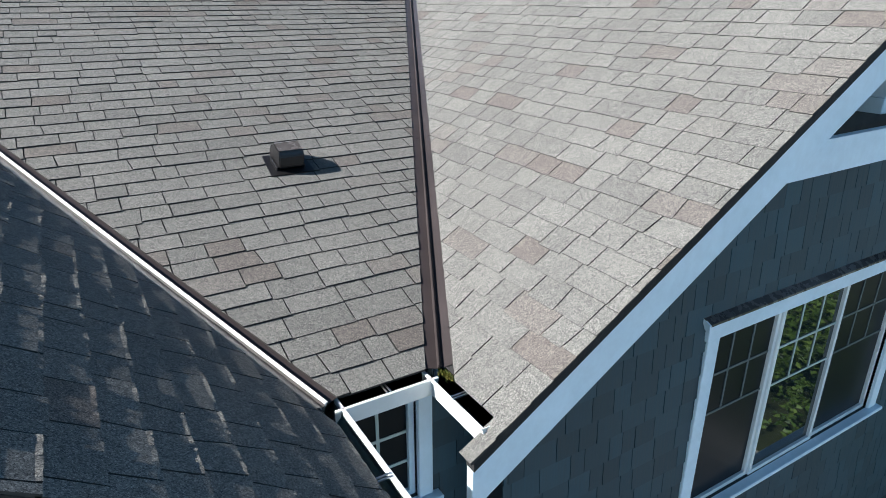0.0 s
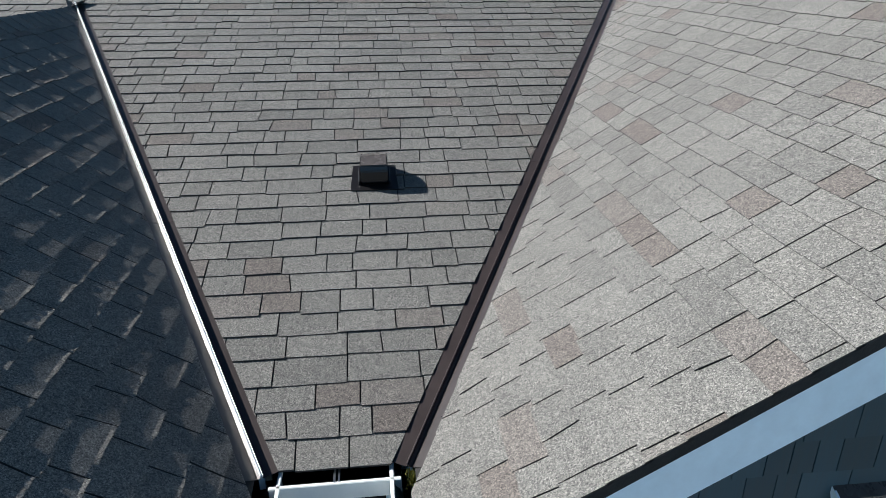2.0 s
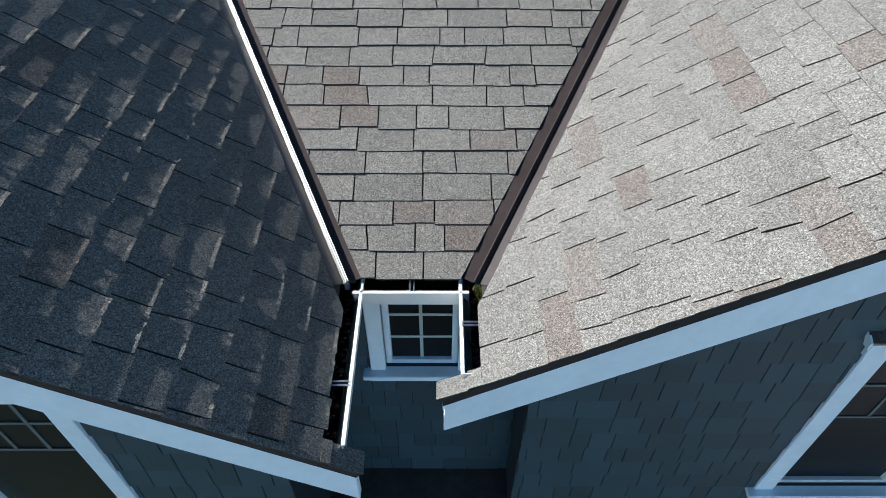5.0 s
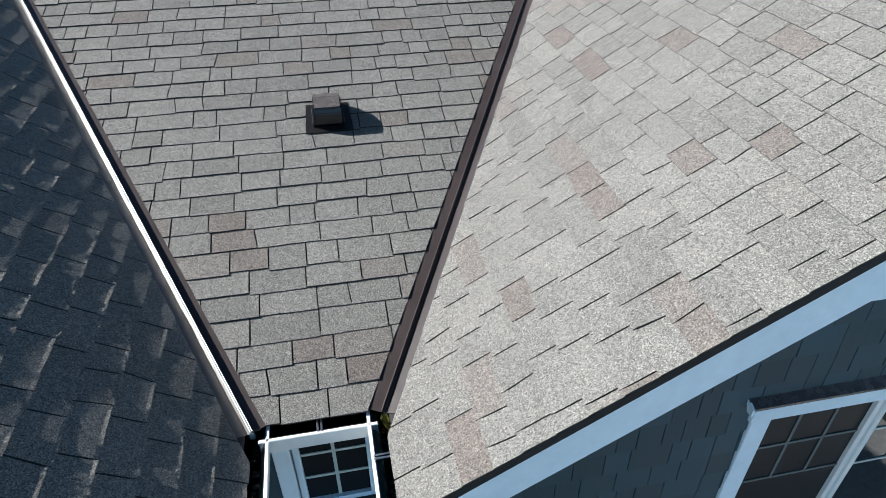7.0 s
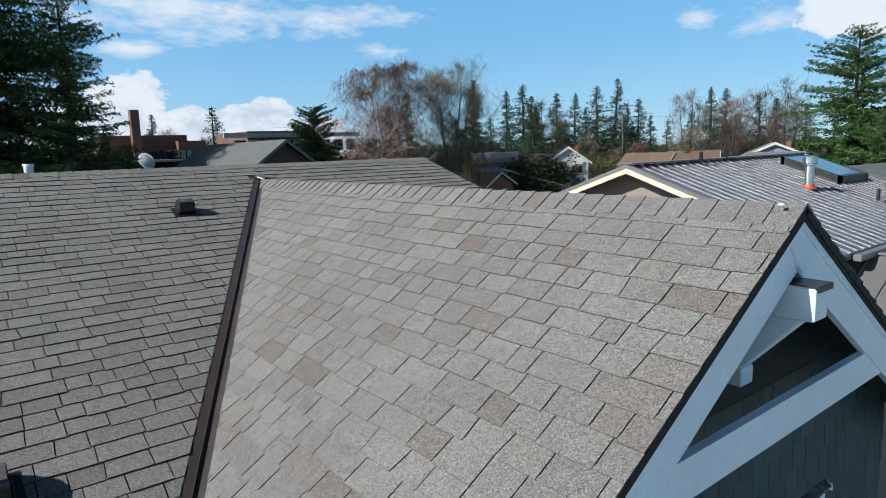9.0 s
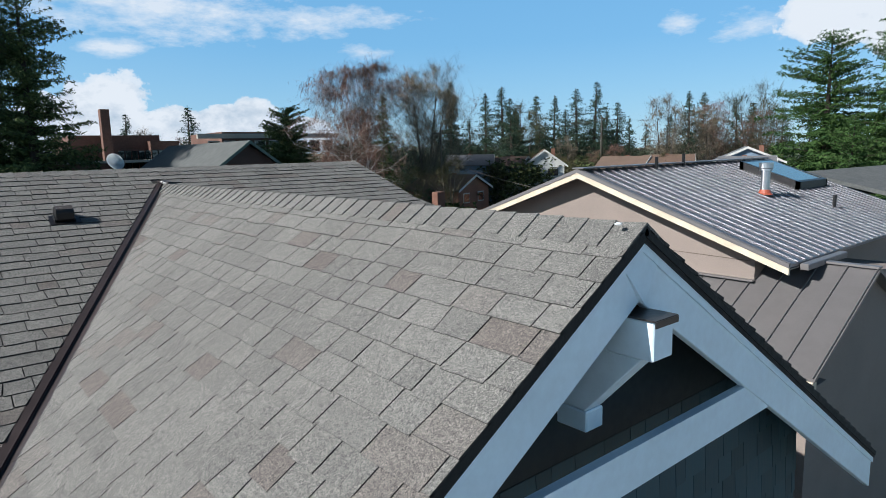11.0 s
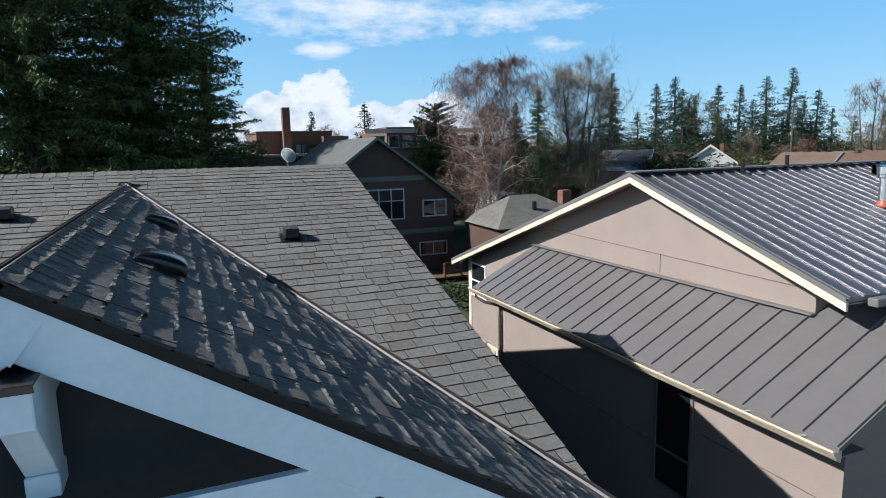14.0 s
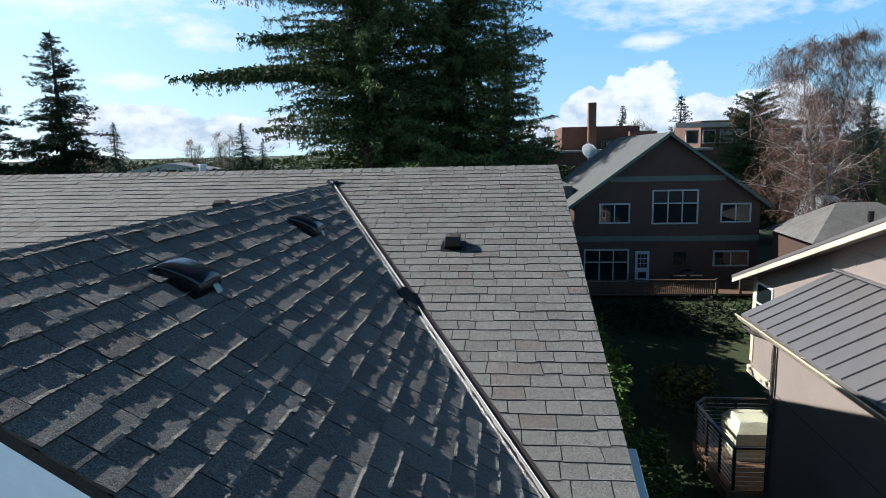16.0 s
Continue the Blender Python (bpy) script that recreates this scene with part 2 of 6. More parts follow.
def tube(bm, pts, radii, sides=10, cap=True):
    """A tapered tube through points."""
    pts = [Vector(p) for p in pts]
    rings = []
    for i, p in enumerate(pts):
        d = (pts[min(i + 1, len(pts) - 1)] - pts[max(i - 1, 0)]).normalized()
        x = d.orthogonal().normalized() if i == 0 else (x - d * x.dot(d)).normalized()
        y = d.cross(x)
        rings.append([bm.verts.new(p + (x * math.cos(k * math.tau / sides) + y * math.sin(k * math.tau / sides)) * radii[i]) for k in range(sides)])
    for r, s in zip(rings, rings[1:]):
        for k in range(sides):
            bm.faces.new((r[k], r[(k + 1) % sides], s[(k + 1) % sides], s[k]))
    if cap:
        bm.faces.new(rings[0][::-1])
        bm.faces.new(rings[-1])
    return bm


def B():
    return bmesh.new()


# ---------------------------------------------------------------- the plan of the roofs
PM, QR, QL = 0.3265, 0.6360, 0.6900      # slopes of the main roof and the two gables
W = 0.6417                                # eave between the gables
XG, XL = 3.689, -2.150                    # ridges of the gables
YFR, YFL = -0.585, -0.905                 # their front edges
YR, XE, XW = 6.489, 6.712, -9.5           # main ridge, its ends
ZG, ZL, ZR = QR * (XG - W), -QL * XL, PM * YR
GROUND = -5.5


class Plane:
    """A roof plane: origin on the eave, u along it, v up the slope."""

    def __init__(self, o, u, v):
        self.o, self.u, self.v = Vector(o), Vector(u).normalized(), Vector(v).normalized()
        self.n = self.u.cross(self.v).normalized()

    def at(self, u, v, h=0.0):
        return self.o + self.u * u + self.v * v + self.n * h

    def uv(self, p):
        d = Vector(p) - self.o
        return d.dot(self.u), d.dot(self.v)


MAIN = Plane((0, 0, 0), (1, 0, 0), (0, 1, PM))
MAIN_BACK = Plane((0, 2 * YR, 0), (-1, 0, 0), (0, -1, PM))
R_LEFT = Plane((W, 0, 0), (0, -1, 0), (1, 0, QR))
R_RIGHT = Plane((2 * XG - W, 0, 0), (0, 1, 0), (-1, 0, QR))
L_RIGHT = Plane((0, 0, 0), (0, 1, 0), (-1, 0, QL))
L_LEFT = Plane((2 * XL, 0, 0), (0, -1, 0), (1, 0, QL))
PEAK_R, PEAK_L = Vector((XG, ZG / PM, ZG)), Vector((XL, ZL / PM, ZL))
VMAX = YR * math.hypot(1, PM)
VR, VL = (XG - W) * math.hypot(1, QR), -XL * math.hypot(1, QL)
RV = [Vector((W, 0, 0)), Vector((2 * XG - W, 0, 0)), Vector((0, 0, 0)), Vector((2 * XL, 0, 0))]


def line_in(plane, a, b, inset, keep):
    """A half-plane (p, q, r), p*u + q*v <= r, behind the line a-b by inset, on the side of keep."""
    (ua, va), (ub, vb), (uk, vk) = plane.uv(a), plane.uv(b), plane.uv(keep)
    p, q = vb - va, ua - ub
    n = math.hypot(p, q)
    p, q = p / n, q / n
    r = p * ua + q * va
    if p * uk + q * vk > r:
        p, q, r = -p, -q, -r
    return p, q, r - inset


def clip(poly, halves):
    for p, q, r in halves:
        out = []
        for i, (u, v) in enumerate(poly):
            u2, v2 = poly[(i + 1) % len(poly)]
            d, e = p * u + q * v - r, p * u2 + q * v2 - r
            if d <= 0:
                out.append((u, v))
            if (d < 0 < e) or (e < 0 < d):
                k = d / (d - e)
                out.append((u + (u2 - u) * k, v + (v2 - v) * k))
        poly = out
        if len(poly) < 3:
            return []
    return poly


# ---------------------------------------------------------------- roof decks
def deck(name, plane, polys, label, thick=0.03):
    bm = B()
    for poly in polys:
        slab(bm, [plane.at(u, v, -0.002) for u, v in poly], plane.n * -thick)
    return setting(obj(name, bm, M_FELT), label, "roof")


mu = MAIN.uv
roof_main = deck("roof_main", MAIN, [
    [(0, 0), (W, 0), mu(PEAK_R), (XG, VMAX), (XL, VMAX), mu(PEAK_L)],
    [(2 * XG - W, 0), (XE, 0), (XE, VMAX), (XG, VMAX), mu(PEAK_R)],
    [(2 * XL, 0), mu(PEAK_L), (XL, VMAX), (XW, VMAX), (XW, 0)]], "grey-brown asphalt shingle main roof slope above the eave")
roof_back = deck("roof_back", MAIN_BACK, [[(-XE, 1.46), (-XW, 1.46), (-XW, VMAX), (-XE, VMAX)]], "far slope of the main asphalt roof")
gu = R_LEFT.uv(PEAK_R)[0]
roof_gable_right_sunny = deck("roof_gable_right_sunny", R_LEFT, [[(0, 0), (-YFR, 0), (-YFR, VR), (gu, VR)], [(-YFR - 0.085, -0.215), (-YFR, -0.215), (-YFR, 0), (-YFR - 0.085, 0)]], "sunlit pale shingle slope of a front gable")
roof_gable_right_shady = deck("roof_gable_right_shady", R_RIGHT, [[(YFR, 0), (0, 0), (R_RIGHT.uv(PEAK_R)[0], VR), (YFR, VR)], [(YFR, -0.215), (YFR + 0.085, -0.215), (YFR + 0.085, 0), (YFR, 0)]], "shaded dark shingle slope of a front gable")
roof_gable_left_shady = deck("roof_gable_left_shady", L_RIGHT, [[(YFL, 0), (0, 0), (L_RIGHT.uv(PEAK_L)[0], VL), (YFL, VL)], [(YFL, -0.19), (YFL + 0.09, -0.19), (YFL + 0.09, 0), (YFL, 0)]], "shaded dark shingle slope of the second front gable")
roof_gable_left_sunny = deck("roof_gable_left_sunny", L_LEFT, [[(0, 0), (-YFL, 0), (-YFL, VL), (L_LEFT.uv(PEAK_L)[0], VL)]], "sunlit shingle slope of the second front gable")


# ---------------------------------------------------------------- valley flashings
def valley(name, a, b, main, gable, side, label, shiny, bare=M_CRIMP):
    """Open metal valley with a raised centre crimp; side: +1 where the gable lies at greater x."""
    th = thing(name, label, "flashing")
    a, b = Vector(a), Vector(b)
    along = (b - a).normalized()
    drop = a - along * 0.05
    top = b + along * 0.05
    for plane, nm in ((main, "main_flange"), (gable, "gable_flange")):
        out = plane.n.cross(along).normalized()
        inside = Vector((1 if (plane is gable) == (side > 0) else -1, 0, 0))
        if out.dot(inside) < 0:
            out = -out
        pieces = 3
        for k in range(pieces):
            p, q = drop.lerp(top, k / pieces), drop.lerp(top, (k + 1) / pieces)
            q = q + along * 0.06
            bm = B()
            lift = 0.004 + 0.0015 * (k % 2)
            for s0, s1, h0, h1 in ((0.006, 0.016, 0.024, 0.002), (0.016, 0.079, 0.002, 0.0)):
                vs = [p + out * s0 + plane.n * (lift + h0), p + out * s1 + plane.n * (lift + h1), q + out * s1 + plane.n * (lift + h1), q + out * s0 + plane.n * (lift + h0)]
                slab(bm, vs, plane.n * -0.0012)
            part("flashing_sheet", bm, M_FLASH, th)
    up = (main.n + gable.n).normalized()
    bm = B()
    stick(bm, drop + up * 0.022, top + up * 0.022, 0.008, 0.026, up, 0.002)
    part("crimp", bm, bare if shiny else M_FLASH, th, "bright bare metal edge" if shiny else "")
    bm = B()
    for k in range(14):
        p = a.lerp(b, (k + 0.4) / 14)
        for plane in (main, gable):
            o = plane.n.cross(along).normalized() * (0.07 if plane is main else -0.07)
            bmesh.ops.create_icosphere(bm, subdivisions=1, radius=0.0035, matrix=Matrix.Translation(p + o + plane.n * 0.010))
    tagged(part("nail_heads", bm, M_VENT, th), kind="stuff")
    return th


valley("valley_flashing", RV[0], PEAK_R, MAIN, R_LEFT, 1, "brown painted metal valley flashing between sunlit slopes", False)
lapped = valley("valley_flashing", RV[1], PEAK_R, MAIN, R_RIGHT, -1, "brown metal valley flashing with a bare edge and lifted lap", True, M_CRIMP_LESS_LIT)
va, vb = Vector(RV[1]), Vector(PEAK_R)
run = (vb - va).normalized()
mid_ = va.lerp(vb, 0.525)
side_ = R_RIGHT.n.cross(run).normalized()
if side_.x > 0:
    side_ = -side_
bm = B()
slab(bm, [mid_ - run * 0.24 + R_RIGHT.n * 0.030, mid_ + run * 0.16 + R_RIGHT.n * 0.055, mid_ + run * 0.20 + side_ * 0.05 + R_RIGHT.n * 0.050, mid_ + run * 0.08 + side_ * 0.15 + R_RIGHT.n * 0.030, mid_ - run * 0.20 + side_ * 0.10 + R_RIGHT.n * 0.020], R_RIGHT.n * -0.018)
part("lifted_lap", bm, M_FELT, lapped, "dark lifted lap of underlay")
valley("valley_flashing", RV[2], PEAK_L, MAIN, L_RIGHT, -1, "brown metal valley flashing with a bright bare edge", True)
valley("valley_flashing", RV[3], PEAK_L, MAIN, L_LEFT, 1, "brown painted metal valley flashing", False)


# ---------------------------------------------------------------- rake boards
def rake_board(name, xa, za, xb, zb, y, height, thick, label):
    """A sloping fascia board from the apex a to the low end b, plumb cut."""
    bm = B()
    slab(bm, [(xa, y, za), (xb, y, zb), (xb, y, zb - height), (xa, y, za - height)], (0, thick, 0))
    bmesh.ops.bevel(bm, geom=bm.edges[:], offset=0.004, segments=1, affect="EDGES")
    return setting(obj(name, bm, M_TRIM), label, "trim")


YTR, YTL = YFR + 0.025, YFL + 0.03
LOWR = 0.47
rb = rake_board("trim_rake_sunny", XG, ZG - 0.062, LOWR, ZG - 0.062 - QR * (XG - LOWR), YTR, 0.245, 0.045, "pale blue-grey painted rake board under the shingle edge")
rake_board("trim_rake_shady", XG, ZG - 0.062, 2 * XG - LOWR, ZG - 0.062 - QR * (XG - LOWR), YTR + 0.003, 0.245, 0.045, "pale blue-grey painted rake board under the dark shingle edge")
rake_board("trim_rake_second", XL, ZL - 0.062, 0.13, ZL - 0.062 - QL * (0.13 - XL), YTL, 0.245, 0.045, "pale blue-grey painted rake board of the second gable")
rake_board("trim_rake_second_far", XL, ZL - 0.062, 2 * XL - 0.13, ZL - 0.062 - QL * (0.13 - XL), YTL + 0.003, 0.245, 0.045, "pale blue-grey painted rake board of the second gable")


def crown(name, x0, z0, x1, z1, y):
    bm = B()
    slab(bm, [(x0, y, z0 - 0.058), (x1, y, z1 - 0.058), (x1, y, z1 - 0.100), (x0, y, z0 - 0.100)], (0, 0.03, 0))
    setting(obj(name, bm, M_TRIM), "narrow painted moulding along the top of a rake board", "trim")
    bm = B()
    slab(bm, [(x0, y - 0.008, z0 - 0.008), (x1, y - 0.008, z1 - 0.008), (x1, y - 0.008, z1 - 0.060), (x0, y - 0.008, z0 - 0.060)], (0, 0.06, 0))
    setting(obj(name + "_drip", bm, M_FELT), "black roof edge above a rake board", "trim")


crown("trim_edge_sunny", XG, ZG, LOWR - 0.005, ZG - QR * (XG - LOWR + 0.005), YTR - 0.012)
crown("trim_edge_shady", XG, ZG, 2 * XG - LOWR, ZG - QR * (XG - LOWR), YTR - 0.010)
crown("trim_edge_second", XL, ZL, 0.135, ZL - QL * (0.135 - XL), YTL - 0.012)
crown("trim_edge_second_far", XL, ZL, 2 * XL - 0.13, ZL - QL * (0.13 - XL), YTL - 0.010)

# apex plate of the right gable
bm = B()
slab(bm, [(XG - 0.13, YTR - 0.004, ZG - 0.062 - 0.13 * QR), (XG, YTR - 0.004, ZG - 0.064), (XG + 0.13, YTR - 0.004, ZG - 0.062 - 0.13 * QR), (XG, YTR - 0.022, ZG - 0.315)], (0, 0.02, 0))
setting(obj("trim_apex", bm, M_TRIM), "pointed painted plate at the gable apex", "trim")

# collar tie of the right gable: between the inner edges of the rake boards
zt, zb_ = 0.985, 0.790
hw = lambda z: (ZG - 0.062 - 0.245 - z) / QR
bm = B()
slab(bm, [(XG - hw(zt) - 0.02, YTR + 0.012, zt), (XG + hw(zt) + 0.02, YTR + 0.012, zt), (XG + hw(zb_) + 0.02, YTR + 0.012, zb_), (XG - hw(zb_) - 0.02, YTR + 0.012, zb_)], (0, 0.045, 0))
setting(obj("trim_collar_tie", bm, M_TRIM), "pale painted collar tie board across the open gable", "trim")

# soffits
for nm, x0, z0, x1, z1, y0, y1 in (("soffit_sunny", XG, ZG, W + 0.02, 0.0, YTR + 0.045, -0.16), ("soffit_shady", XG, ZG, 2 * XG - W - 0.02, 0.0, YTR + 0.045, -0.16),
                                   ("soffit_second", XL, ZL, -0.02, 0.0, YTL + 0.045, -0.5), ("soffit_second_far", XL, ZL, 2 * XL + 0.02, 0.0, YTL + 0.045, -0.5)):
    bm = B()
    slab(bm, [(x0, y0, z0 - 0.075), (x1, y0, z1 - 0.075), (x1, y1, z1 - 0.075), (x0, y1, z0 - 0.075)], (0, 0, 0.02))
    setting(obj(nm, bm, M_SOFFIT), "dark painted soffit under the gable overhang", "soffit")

# ---------------------------------------------------------------- king beam and knee brace
beam = thing("gable_bracket", "pale painted timber beam end with a knee brace and metal cap", "bracket")
bm = B()
box(bm, (XG - 0.072, -0.672, 1.411), (XG + 0.072, -0.16, 1.575), 0.006)
part("beam", bm, M_TRIM, beam)
bm = B()
box(bm, (XG - 0.082, -0.685, 1.578), (XG + 0.082, -0.20, 1.586))
box(bm, (XG - 0.082, -0.688, 1.555), (XG + 0.082, -0.684, 1.582))
part("metal_cap", bm, metal("brown_cap_metal", (0.10, 0.085, 0.08), 0.3, 0.7), beam, "dark folded metal cap")
bm = B()
slab(bm, [(XG - 0.058, -0.615, 1.408), (XG - 0.058, -0.335, 1.10), (XG - 0.058, -0.20, 1.10), (XG - 0.058, -0.20, 1.408)], (0.116, 0, 0))
bmesh.ops.bevel(bm, geom=bm.edges[:], offset=0.005, segments=1, affect="EDGES")
part("knee_brace", bm, M_TRIM, beam)
bm = B()
box(bm, (XG - 0.062, -0.345, 1.00), (XG + 0.062, -0.16, 1.098), 0.006)
part("brace_foot", bm, M_TRIM, beam)


# ---------------------------------------------------------------- walls with openings
def wall_with_holes(name, poly_top, x0, x1, y, z0, holes, thick, label, mat):
    """A wall facing -y: columns of boxes between the holes; poly_top(x) gives its upper edge."""
    xs = sorted({x0, x1, *(h[0] for h in holes), *(h[1] for h in holes), *[x0 + (x1 - x0) * k / 12 for k in range(13)]})
    bm = B()
    for a, b in zip(xs, xs[1:]):
        mid = (a + b) / 2
        spans, low = [], z0
        for h in sorted([h for h in holes if h[0] - 1e-6 <= mid <= h[1] + 1e-6], key=lambda h: h[2]):
            spans.append((low, low, h[2], h[2]))
            low = h[3]
        spans.append((low, low, poly_top(a), poly_top(b)))
        for la, lb, ta, tb in spans:
            slab(bm, [(a, y, la), (b, y, lb), (b, y, tb), (a, y, ta)], (0, thick, 0))
    return setting(obj(name, bm, mat), label, "wall")


WALL_R, WALL_M, WALL_L = -0.18, 0.10, -0.53
WX0, WX1 = 0.93, 2 * XG - 0.93
top_r = lambda x: (ZG - 0.06) - QR * abs(x - XG)
top_l = lambda x: (ZL - 0.06) - QL * abs(x - XL)
HOLE_R = (2.610, 5.085, -1.832, -0.345)
HOLE_M = (0.145, 0.555, -0.885, -0.235)
HOLE_L = (-1.98, -1.25, -1.9, -0.19)
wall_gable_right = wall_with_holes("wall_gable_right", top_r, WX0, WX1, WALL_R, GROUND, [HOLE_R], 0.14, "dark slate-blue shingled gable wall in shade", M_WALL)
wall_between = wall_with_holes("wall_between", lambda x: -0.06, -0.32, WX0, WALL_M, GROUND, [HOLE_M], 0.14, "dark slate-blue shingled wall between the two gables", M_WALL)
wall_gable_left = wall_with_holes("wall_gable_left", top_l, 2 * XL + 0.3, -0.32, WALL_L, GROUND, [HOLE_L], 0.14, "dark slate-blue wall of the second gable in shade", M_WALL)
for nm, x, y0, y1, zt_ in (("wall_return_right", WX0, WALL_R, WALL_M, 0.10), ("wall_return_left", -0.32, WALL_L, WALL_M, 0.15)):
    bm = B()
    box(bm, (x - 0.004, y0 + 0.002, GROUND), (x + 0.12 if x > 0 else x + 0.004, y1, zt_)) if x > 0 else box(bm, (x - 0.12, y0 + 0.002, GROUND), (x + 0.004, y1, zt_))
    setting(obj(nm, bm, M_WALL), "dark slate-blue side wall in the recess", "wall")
bm = B()
box(bm, (XE - 0.5, 0.25, GROUND), (XE - 0.35, 2 * YR - 0.3, -0.1))
slab(bm, [(XE - 0.5, 0.25, -0.1), (XE - 0.5, YR, ZR - 0.15), (XE - 0.5, 2 * YR - 0.25, -0.1)], (0.15, 0, 0))
setting(obj("wall_end", bm, M_WALL), "dark slate-blue end wall of the house", "wall")
bm = B()
box(bm, (XW + 0.35, 0.25, GROUND), (XW + 0.5, 2 * YR - 0.3, -0.1))
box(bm, (XW + 0.5, 2 * YR - 0.45, GROUND), (XE - 0.5, 2 * YR - 0.3, -0.1))
box(bm, (XW + 0.5, 0.25, GROUND), (2 * XL + 0.3, 0.40, -0.1))
box(bm, (2 * XL + 0.3, WALL_L, GROUND), (2 * XL + 0.42, 0.25, -0.1))
box(bm, (WX1 - 0.12, WALL_R + 0.14, GROUND), (WX1, 0.25, -0.1))
setting(obj("wall_rest", bm, M_WALL), "plain dark outer walls of the house", "wall")
bm = B()
slab(bm, [(XE - 0.02, 0, -0.045), (XE - 0.02, YR, ZR - 0.045), (XE - 0.02, YR, ZR - 0.20), (XE - 0.02, 0, -0.20)], (-0.04, 0, 0))
slab(bm, [(XE - 0.02, 2 * YR, -0.045), (XE - 0.02, YR, ZR - 0.045), (XE - 0.02, YR, ZR - 0.20), (XE - 0.02, 2 * YR, -0.20)], (-0.04, 0, 0))
bm2 = B()
slab(bm2, [(XE + 0.03, 0.0, -0.12), (XE + 0.03, 1.62, 1.62 * PM - 0.12), (XE + 0.03, 1.62, 1.62 * PM - 0.27), (XE + 0.03, 0.0, -0.27)], (0.07, 0, 0))
bmesh.ops.bevel(bm2, geom=bm2.edges[:], offset=0.006, segments=1, affect="EDGES")
setting(obj("trim_rake_foot", bm2, M_GUTTER_OUT), "white painted board at the foot of the main rake", "trim")
setting(obj("trim_rake_end", bm, M_TRIM), "pale painted rake board at the end of the main roof", "trim")


# ---------------------------------------------------------------- windows
def window(name, hole, y, units, grid, label, sill=True, case=0.09, hood=False):
    """A cased window facing -y in the hole; units: fractions between mullions; grid: muntin columns, rows and height share."""
    x0, x1, z0, z1 = hole
    win = setting(new(name), label, "window")
    bm = B()
    d = 0.028
    box(bm, (x0 - case, y - d, z0), (x0, y + 0.04, z1), 0.004)
    box(bm, (x1, y - d, z0), (x1 + case, y + 0.04, z1), 0.004)
    box(bm, (x0 - case - 0.015, y - d - 0.006, z1), (x1 + case + 0.015, y + 0.04, z1 + case * 1.15), 0.004)
    part("casing", bm, M_TRIM, win)
    if sill:
        bm = B()
        box(bm, (x0 - case - 0.045, y - 0.075, z0 - 0.038), (x1 + case + 0.045, y + 0.05, z0 - 0.002), 0.006)
        part("sill", bm, M_TRIM, win)
        bm = B()
        box(bm, (x0 - case - 0.01, y - d, z0 - 0.115), (x1 + case + 0.01, y + 0.02, z0 - 0.040), 0.004)
        part("apron", bm, M_TRIM, win)
    if hood:
        bm = B()
        zz = z1 + case * 1.15
        slab(bm, [(x0 - case - 0.06, y - 0.058, zz + 0.012), (x1 + case + 0.06, y - 0.058, zz + 0.012), (x1 + case + 0.06, y + 0.01, zz + 0.055), (x0 - case - 0.06, y + 0.01, zz + 0.055)], (0, 0, -0.016))
        part("drip_cap", bm, M_VENT_TOP, win, "dark drip cap above the window")
        for xa in (x0 - case - 0.062, x1 + case + 0.050):
            bm = B()
            slab(bm, [(xa, y - 0.063, zz + 0.014), (xa, y - 0.063, zz - 0.030), (xa, y - 0.03, zz - 0.030), (xa, y + 0.01, zz + 0.050)], (0.012, 0, 0))
            part("cap_return", bm, M_TRIM, win)
    edges = [x0] + [x0 + (x1 - x0) * f for f in units] + [x1]
    fr = 0.036
    for k, (a, b) in enumerate(zip(edges, edges[1:])):
        yy = y + (0.035 if k % 2 else 0.05)
        bm = B()
        box(bm, (a, yy - 0.03, z0), (a + fr, yy + 0.03, z1), 0.003)
        box(bm, (b - fr, yy - 0.03, z0), (b, yy + 0.03, z1), 0.003)
        box(bm, (a + fr, yy - 0.03, z0), (b - fr, yy + 0.03, z0 + fr), 0.003)
        box(bm, (a + fr, yy - 0.03, z1 - fr), (b - fr, yy + 0.03, z1), 0.003)
        sash = part("sash", bm, M_WHITE if hood else M_TRIM, win)
        bm = B()
        box(bm, (a + fr, yy - 0.004, z0 + fr), (b - fr, yy + 0.004, z1 - fr))
        pane = part("pane", bm, M_SCREEN if name in ("window_2", "window_3") or hood and k % 2 == 0 else M_GLASS, sash)
        cols, rows, share = grid
        zlo = z1 - fr - (z1 - z0 - 2 * fr) * share
        bm = B()
        for c in range(1, cols):
            xm = a + fr + (b - a - 2 * fr) * c / cols
            box(bm, (xm - 0.009, yy - 0.010, zlo), (xm + 0.009, yy - 0.005, z1 - fr))
        for r in range(1, rows + (1 if share < 1 else 0)):
            zm = z1 - fr - (z1 - fr - zlo) * r / rows
            box(bm, (a + fr, yy - 0.0105, zm - 0.009), (b - fr, yy - 0.0055, zm + 0.009))
        part("muntin_grid", bm, M_MUNTIN_DIM if name == "window_3" or hood and k % 2 == 0 else M_MUNTIN, sash)
    return win


window("window_1", HOLE_R, WALL_R, [0.305, 0.650], (3, 2, 0.46), "three-part sliding window with pale casing and muntin grids", hood=True, case=0.118)
window("window_2", HOLE_M, WALL_M, [], (2, 3, 1.0), "small dark six-pane window with pale casing under the gutter", case=0.085)
window("window_3", HOLE_L, WALL_L, [], (4, 2, 0.31), "dark window with pale casing in the second gable", case=0.10)
